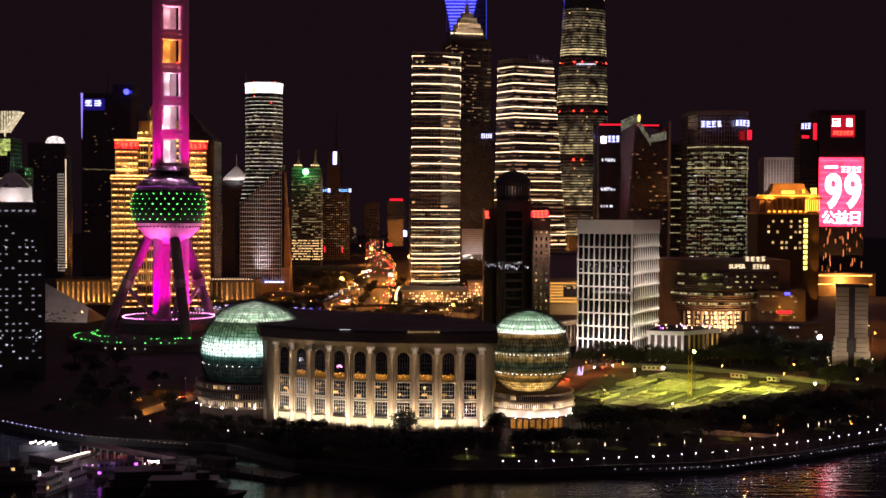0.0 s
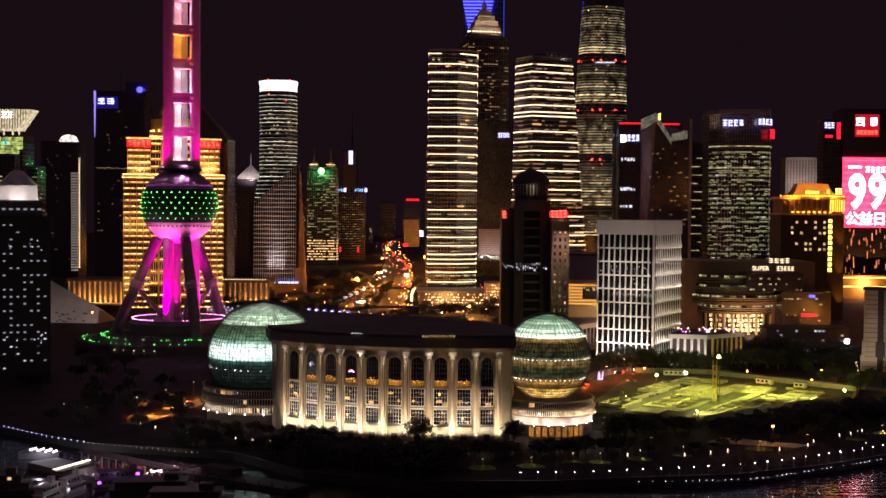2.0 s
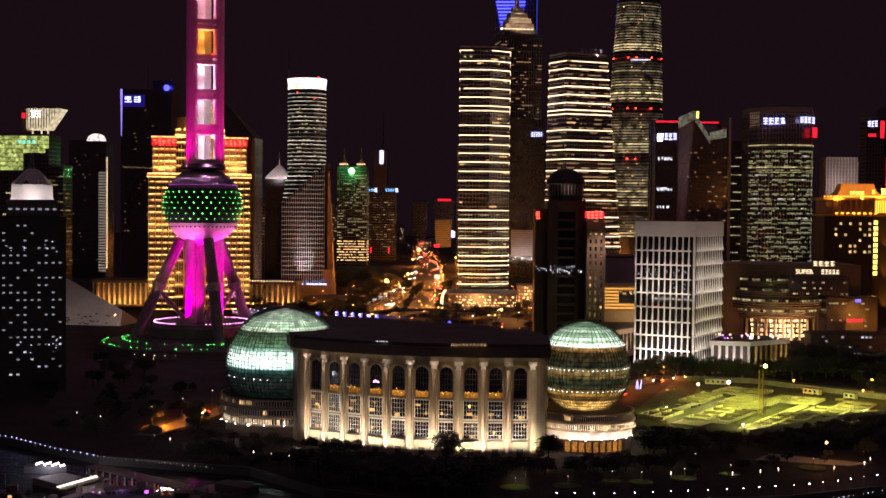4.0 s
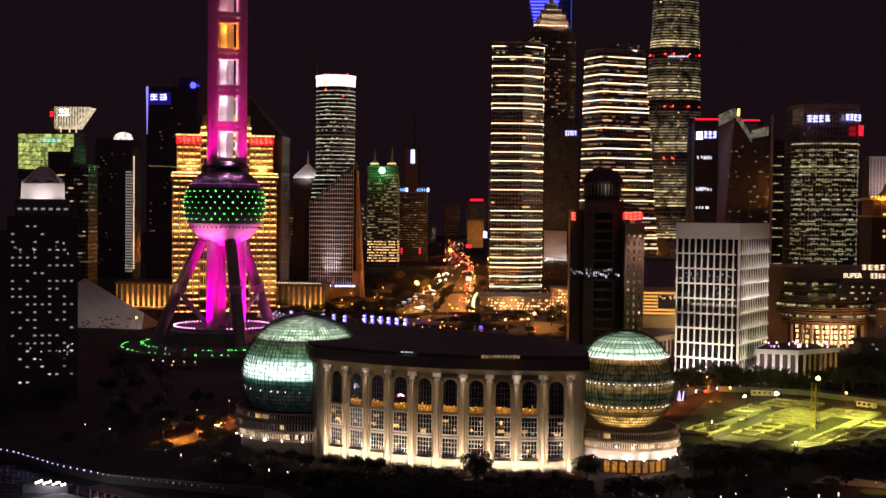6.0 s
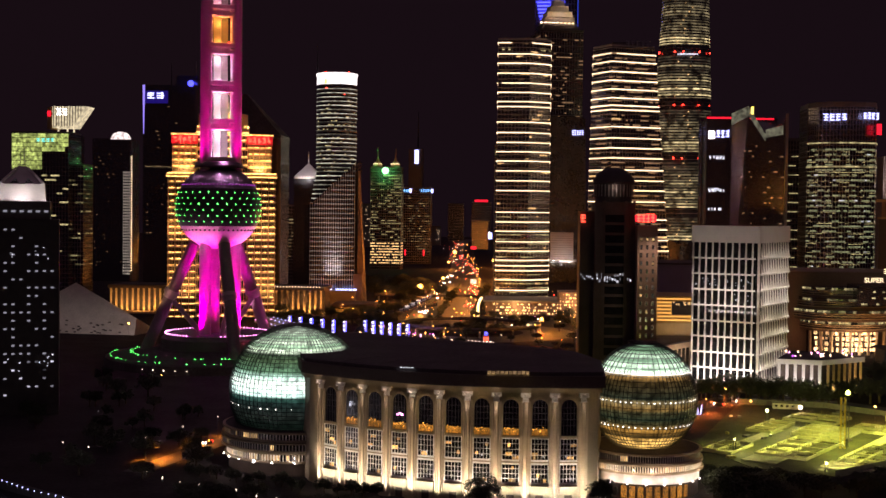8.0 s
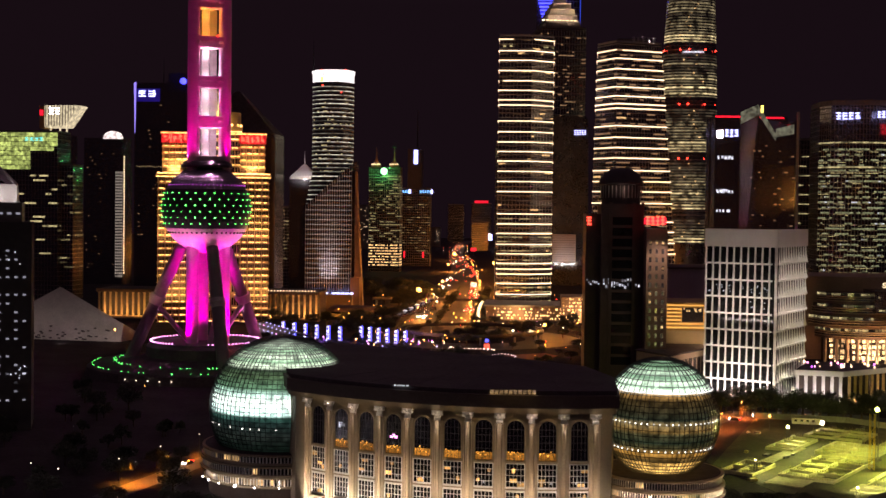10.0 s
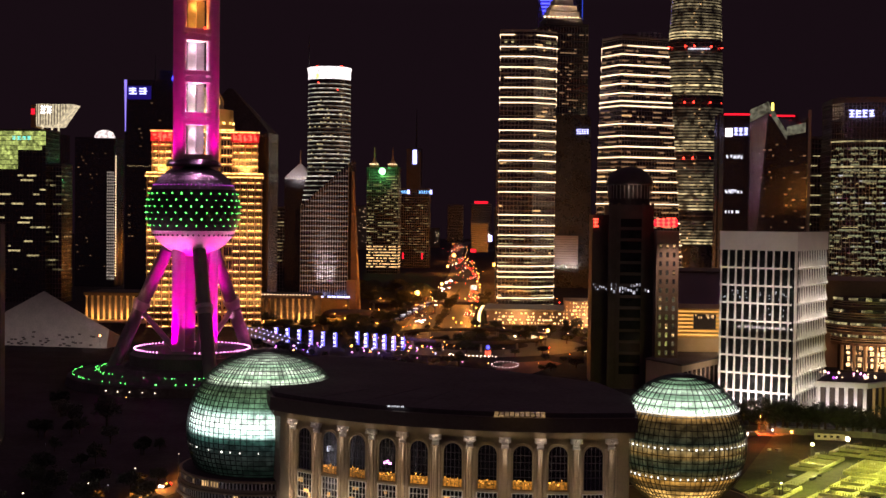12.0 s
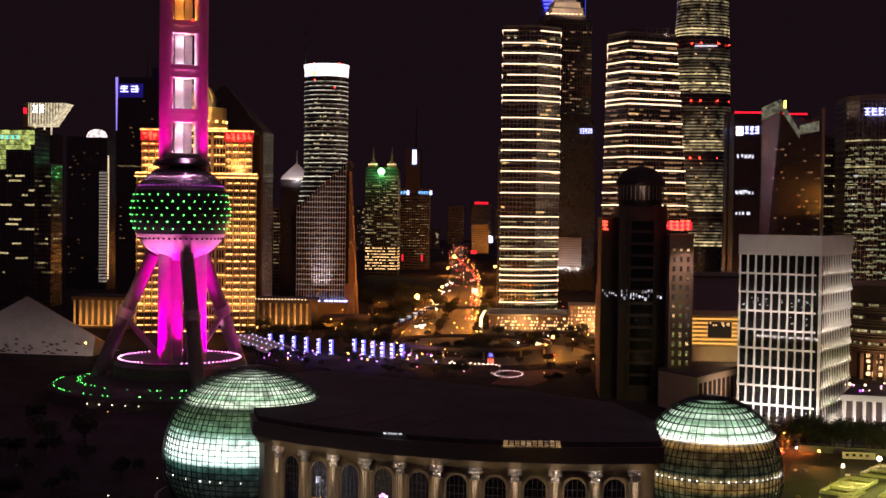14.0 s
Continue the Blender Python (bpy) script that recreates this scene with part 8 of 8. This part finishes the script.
yel = thing("banded_building", "low building with yellow lit horizontal bands and a pale base", "building", "low buildings", at=(83, 892, 0))
part("base_wall", Bag().box(-14, -8, 0, 40, 30, 26), M_stone, yel)
part("wall", Bag().box(-14, -8.6, 26, 40, 30, 42), M_gold, yel)
for k in range(7):
    part("light_band", Bag().box(-14, -9.0, 27.4 + k * 2.1, 40, -8.7, 28.2 + k * 2.1), glow("amber_band", (1, 0.52, 0.1), 0.9) if k == 0 else bpy.data.materials["amber_band"], yel)
part("window", Bag().box(-1, -9.2, 31, 11, -8.9, 39), M_glass, yel)
_r = random.Random(22)
panes(yel, [(0 + _r.random() * 10, -9.3, 37 + _r.random() * 1.5, 0, 0.6, 1, 0.2) for k in range(14)], L_warm)
spot("base_wash", (90, 866, 20), (90, 884, 23), 5000, (1, 0.7, 0.3), 140)
t = thing("grey_roofed_hall", "plain slate grey hall behind the yellow banded building", "building", "low buildings", at=(92, 985, 0))
part("wall", Bag().box(-22, -25, 0, 60, 25, 58), surface("slate_blue_sheet", (0.34, 0.32, 0.42), 0.5, 0, 0.1, 10), t)
part("roof", Bag().box(-23, -26, 58, 61, 26, 59.2), M_roof, t)
ann = thing("stone_annex", "stone annex with a dark flat roof and upright window slots", "building", "low buildings", at=(69, 823, 0))
part("wall", Bag().prism([(0, 0), (36, 60), (20.8, 86), (-15.2, 26)], 0, 17.6), M_stone, ann)
part("roof", Bag().prism([(0, -0.7), (36.6, 60), (20.8, 87), (-15.8, 26)], 17.6, 18.5), M_roof, ann)
for k in range(12):
    for q in range(3):
        d = 3 + k * 5.5 + q * 1.3
        placed("window_slot", unit(M_glass), Matrix.Translation((d * 0.5145, d * 0.8575, 9)) @ Matrix.Rotation(math.atan2(60, 36), 4, "Z") @ Matrix.Diagonal((0.7, 0.5, 11, 1)), ann)
spot("annex_wash", (92, 836, 2), (80, 843, 12), 14000, (1, 0.78, 0.55), 110, 1)

port = thing("white_portico", "low white columned wing with roof terrace lamps beside the office block", "building", "low buildings", at=(122, 772, 0))
part("roof", Bag().prism([(0, -4), (22, -8), (48, 12), (40, 30), (14, 34)], 16, 18.4), M_white, port)
part("roof_deck", Bag().prism([(1, -2.6), (21.6, -6.4), (46.5, 12.4), (39, 29), (14.4, 32.6)], 18.4, 18.6), M_roof, port)
part("wall", Bag().prism([(2, 0), (21, -3.6), (45, 14), (38, 28), (14, 32)], 0, 16), M_dbrown, port)
for k in range(6):
    part("column", Bag().box(1 + k * 3.9, -3.6 - k * 0.72, 0, 2.3 + k * 3.9, -2.2 - k * 0.72, 16), M_white, port)
for k in range(7):
    part("column", Bag().box(25 + k * 3.4, -5.6 + k * 2.85, 0, 26.1 + k * 3.4, -4.4 + k * 2.85, 16), M_gold, port)
for k in range(3):
    spot("portico_wash", (126 + k * 7, 761 - k, 1), (126 + k * 7, 769 - k, 9), 5000, (1, 0.96, 0.9), 110, 1)
    spot("portico_wash", (152 + k * 7, 765 + k * 6, 1), (149 + k * 7, 770 + k * 6, 9), 5000, (1, 0.75, 0.4), 110, 1)
_r = random.Random(23)
for k in range(22):
    part("terrace_lamp", Bag().ball((_r.uniform(6, 42), _r.uniform(2, 24), 19 + _r.random() * 1.5), _r.uniform(0.25, 0.8), 6, 4), _r.choice((L_pink, L_band, L_violet, L_band)), port)

mon = thing("stepped_monument", "stepped white stone block with a dark central slot, floodlit", "monument", at=(240.5, 752, 0))
for x0, x1, z0, z1 in ((-12, -2.2, 17, 46.5), (2.2, 12, 17, 46.5), (-13, -3.4, 8.5, 17), (3.4, 13, 8.5, 17), (-14, -2.2, 0, 8.5), (2.2, 14, 0, 8.5)):
    n = 11 if z0 == 17 else 3
    for k in range(n):
        h = (z1 - z0) / n
        part("stone_course", Bag().box(x0, -8, z0 + k * h, x1, 8, z0 + (k + 1) * h - 0.35), M_stone, mon)
part("core", Bag().box(-11, -7.2, 0, 11, 7.2, 46), M_black, mon)
part("cap", Bag().box(-12.5, -8.4, 46.4, 12.5, 8.4, 48), M_black, mon)
for x in (-8, 8):
    mon.matrix_world = pose(240.5, 752, 0, 0, 0, -17) @ Matrix.Diagonal((0.76, 0.7, 1, 1))
    spot("monument_wash", (240 + x, 736, 1), (240 + x, 744, 12), 4200, (1, 0.93, 0.82), 100, 1)
    spot("monument_wash", (240 + x, 738, 17.2), (240 + x, 744, 32), 1800, (1, 0.93, 0.82), 100, 1)

low = thing("low_block", "low dark service block with a few white lit windows", "building", "low buildings", at=(236, 905, 0))
part("wall", Bag().box(-26, -10, 0, 30, 10, 11), M_slab, low)
part("roof", Bag().box(-27, -11, 11, 31, 11, 11.8), M_roof, low)
_r = random.Random(29)
panes(low, [(-24 + k * 2.6, -10.2, z, 0, 1.5, 1.2, 0.3) for k in range(20) for z in (3, 6.5, 9.4) if _r.random() < 0.28], L_cool)
for x, s in ((229, -1), (251, 1)):
    part("slanted_lamp", Bag().tube(((x - 240.5) * 1.35, -14, 0.5), ((x - 240.5) * 1.5, -14, 5.5), 0.5, None, 6), L_band, mon)

pav = thing("shop_podium", "warm lit shop podium at the foot of the banded tower", "shop", "low buildings", at=(4, 1270, 0))
part("wall", Bag().box(-46, -26, 0, 48, 30, 12), M_brown, pav)
part("roof", Bag().box(-48, -28, 12, 50, 32, 13.4), M_conc, pav)
_r = random.Random(24)
panes(pav, [(-45 + k * 1.4 + _r.uniform(-0.3, 0.3), -26.3, z, 0, _r.uniform(0.5, 1.2), _r.uniform(0.6, 1.5), 0.4) for z in (2.0, 4.6, 7.2, 10) for k in range(46) if _r.random() < 0.42], glow("bright_shop_window", (1.0, 0.66, 0.26), 1.5, 0.8, 0.7, 1.5), "shop_window")
part("wing", Bag().box(18, -40, 0, 60, -2, 22), M_brown, pav)
panes(pav, [(20 + k * 1.3, -40.3, z, 0, _r.uniform(0.5, 1.1), _r.uniform(0.8, 1.8), 0.4) for k in range(30) for z in (2.4, 5, 8, 11, 14, 17, 20) if _r.random() < 0.42], bpy.data.materials["bright_shop_window"], "shop_window")
bulb("shop_spill", (-15, 1236, 6), 11000, (1, 0.6, 0.2), 1)
bulb("shop_spill", (42, 1222, 8), 15000, (1, 0.66, 0.28), 1)
t = thing("amber_edged_block", "dark block with one amber lit banded edge", "building", "low buildings", at=(46, 1012, 0))
part("wall", Bag().box(-14, -12, 0, 30, 20, 50), M_black, t)
for k in range(18):
    placed("edge_light", unit(L_gold), Matrix.Translation((-13.2, -12.4, 12 + k * 2.1)) @ Matrix.Diagonal((1.8, 0.4, 1.2, 1)), t)
t = thing("round_pavilion", "low round-roofed glass pavilion beside the avenue", "pavilion", "low buildings", at=(-157, 1245, 0))
part("wall", Bag().turned([(20, 0), (20, 6)], 28), M_glass, t)
part("roof", Bag().turned([(23, 6), (23, 7.2), (19, 9.5), (0.5, 10.5)], 28), M_dbrown, t)
panes(t, [(20.2 * math.cos(radians(a)), 20.2 * math.sin(radians(a)), 3, radians(a + 90), 2.4, 2.6, 0.4) for a in range(215, 330, 9)], L_rest, "lit_window")
t = thing("glass_entrance", "sloping glass canopy striped by white lights", "canopy", "low buildings", at=(-112, 1300, 0))
for k in range(6):
    part("light_stripe", Bag().box(-2.2, -1, 0, 2.2, 1, 0.5, Matrix.Translation((k * 4.2 - 8, k * 14 - 30, 2 + k * 1.7)) @ Matrix.Rotation(radians(60), 4, "Z")), L_cool, t)
part("glass_roof", Bag().loft([[(-14, -36, 0), (-4, -38, 0), (20, 46, 0), (12, 48, 0)], [(-13, -35, 1.2), (-5, -37, 1.2), (19, 45, 10), (13, 47, 10)]]), M_glass, t)

# ---- landing stage and boats ----
def boat(x, y, deg, ln, label, lights, skin=M_white):
    t = thing("river_boat", label, "boat", "river boats", at=(x, y, -2.6), rz=deg)
    w = ln * 0.13
    hull = Bag()
    hull.loft([[(-ln / 2 + 1, -w * 0.7, 0.0), (ln * 0.36, -w * 0.7, 0), (ln / 2 - 1.5, 0, 0), (ln * 0.36, w * 0.7, 0), (-ln / 2 + 1, w * 0.7, 0)], [(-ln / 2, -w, 1.7), (ln * 0.36, -w, 1.8), (ln / 2, 0, 2.4), (ln * 0.36, w, 1.8), (-ln / 2, w, 1.7)]])
    part("hull", hull, skin, t, "")
    for k, (a, b, z) in enumerate(((-0.44, 0.3, 1.75), (-0.4, 0.2, 4.2))):
        part("cabin", Bag().box(ln * a, -w * (0.85 - 0.12 * k), z, ln * b, w * (0.85 - 0.12 * k), z + 2.2), skin, t)
        part("deck", Bag().box(ln * a - 0.6, -w * 0.95, z + 2.2, ln * b + 0.8, w * 0.95, z + 2.45), skin, t)
        n = int(ln * (b - a) / 1.6)
        for i in range(n):
            part("window", Bag().box(ln * a + 0.4 + i * 1.6, -w * (0.85 - 0.12 * k) - 0.06, z + 0.9, ln * a + 1.5 + i * 1.6, -w * (0.85 - 0.12 * k) + 0.04, z + 1.8), lights if (i * 3 + k * 5) % 13 == 0 else M_glass, t)
    part("wheelhouse", Bag().box(ln * 0.02, -w * 0.45, 6.65, ln * 0.14, w * 0.45, 8.6), skin, t)
    part("mast", Bag().tube((0, 0, 8), (0, 0, 12), 0.1, 0.05, 5), M_steel, t)
    return t


boat(-94, 419, 8, 36, "dark unlit barge moored off the landing stage", M_glass, M_quay)
boat(-80, 405, 4, 34, "dark unlit passenger boat lying at anchor", M_glass, M_quay)
boat(-127.5, 411, 78, 15, "white two-deck excursion boat moored at the landing stage", L_warm)
boat(-123.6, 423, 73, 13, "small white motor boat moored at the stage", L_cool)
boat(-146, 424, 10, 26, "dark-windowed passenger boat with amber cabin lights", L_warm, M_slab)
boat(-109, 433, 15, 22, "unlit passenger boat with violet lamps alongside", L_violet, M_slab)
stage = thing("landing_stage", "long roofed river landing stage with lit edges", "landing stage", at=(-115, 448, -2.6))
part("pontoon", Bag().box(-40, -10, 0, 26, 2, 2.2, pose(0, 0, 0, 0, 0, -38)), M_conc, stage)
part("roof", Bag().box(-22, -3, 6.2, 26, 2.5, 6.7, pose(0, 4, 0, 0, 0, -38)), M_slab, stage)
for k in range(13):
    part("post", Bag().box(-21 + k * 3.9, -2.7, 2.2, -20.6 + k * 3.9, -2.3, 6.2, pose(0, 4, 0, 0, 0, -38)), M_white, stage)
    if k < 12:
        part("red_panel", Bag().box(-19.5 + k * 3.9, -2.2, 2.4, -18.3 + k * 3.9, -2.0, 5.0, pose(0, 4, 0, 0, 0, -38)), surface("red_panel_%d" % k, (0.5, 0.06, 0.07), 0.6), stage)
for y in (-0.5, 0.35):
    part("lit_edge", Bag().box(0, y - 0.14, 6.2, 18, y + 0.14, 6.45, pose(-18, -15, 0, 0, 0, 68.6)), glow("cream_edge_light", (1, 0.94, 0.7), 2.6) if y < 0 else bpy.data.materials["cream_edge_light"], stage)
part("side_roof", Bag().box(-1, -4, 5.4, 19, -0.7, 6.0, pose(-18, -15, 0, 0, 0, 68.6)), M_slab, stage)
for a, b in (((10, -5.2, 3.4), (15.5, -4.2, 4.6)), ((11, -5.2, 4.5), (15, -4.2, 3.6)), ((12, -5.2, 3.8), (14, -4.2, 4.0))):
    part("gangway_light", Bag().tube(a, b, 0.16, None, 5), L_white, stage)
strip("stage_light", (-113, 449, 3.2), (-113, 447, 0), 20, 1.0, 110, (0.9, 0.92, 1.0))
bulb("stage_light", (-130, 452, 3.5), 160, (1, 0.95, 0.85))
bulb("stage_light", (-112, 428, 4), 120, (0.6, 0.3, 1.0))
bulb("stage_light", (-119, 414, 6), 200, (0.95, 0.97, 1.0))
for k in range(7):
    part("violet_lamp", Bag().ball((-10 + k * 2.2, -6 - k * 0.3, 3.0), 0.2, 6, 4), _r.choice((L_violet, L_violet, L_pink)), stage)
t = thing("jetty", "dark unlit floating jetty with mooring posts beside the quay", "jetty", at=(-72, 446, -2.6), rz=-32)
part("deck", Bag().box(-26, -6, 0, 24, 4, 1.5), M_quay, t)
part("shed", Bag().box(-18, -3, 1.5, -4, 2.5, 4.2), M_roof, t)
for k in range(9):
    part("mooring_post", Bag().tube((-24 + k * 5.8, -6.3, -1), (-24 + k * 5.8, -6.3, 3.0), 0.28, None, 8), M_steel, t)
t = thing("light_barge", "moored barge with a glaring row of white lights", "boat", "river boats", at=(-153, 484, -2.6))
part("hull", Bag().box(-9, -2, 0, 6, 2, 2.4), M_steel, t)
for k in range(11):
    part("lamp", Bag().ball((-4.8 + k * 0.95, -1.4, 3.2 + 0.4 * (k % 3) - k * 0.06), 0.36, 8, 6), L_white, t)
bulb("barge_light", (-153, 479, 2.5), 4200, (0.85, 0.9, 1.0))
for x, y in along([(-235, 556), (-185, 527), (-160, 505), (-141, 493)], 3.6):
    ball_lamp("quay_light", x, y + 4, 1.0, 0.22, L_bluew, "blue white light on the quay edge", "light", "quay lights")
for x, y in along([(-141, 497), (-112, 486), (-95, 480)], 2.4):
    ball_lamp("quay_light", x, y + 1, 0.6, 0.09, L_boll, "small white light on the quay edge", "light", "quay lights")
_r = random.Random(25)
for k in range(34):
    x, y = _r.choice(((_r.uniform(-230, -125), _r.uniform(560, 800)), (_r.uniform(60, 200), _r.uniform(500, 560)), (_r.uniform(140, 230), _r.uniform(760, 880))))
    lamp_post("garden_lamp_post", "low garden lamp among the trees", x, y, _r.uniform(0.8, 2.5), _r.choice((L_boll, L_boll, L_cool, L_sodium)), _r.uniform(0.12, 0.3), group="garden lamps")
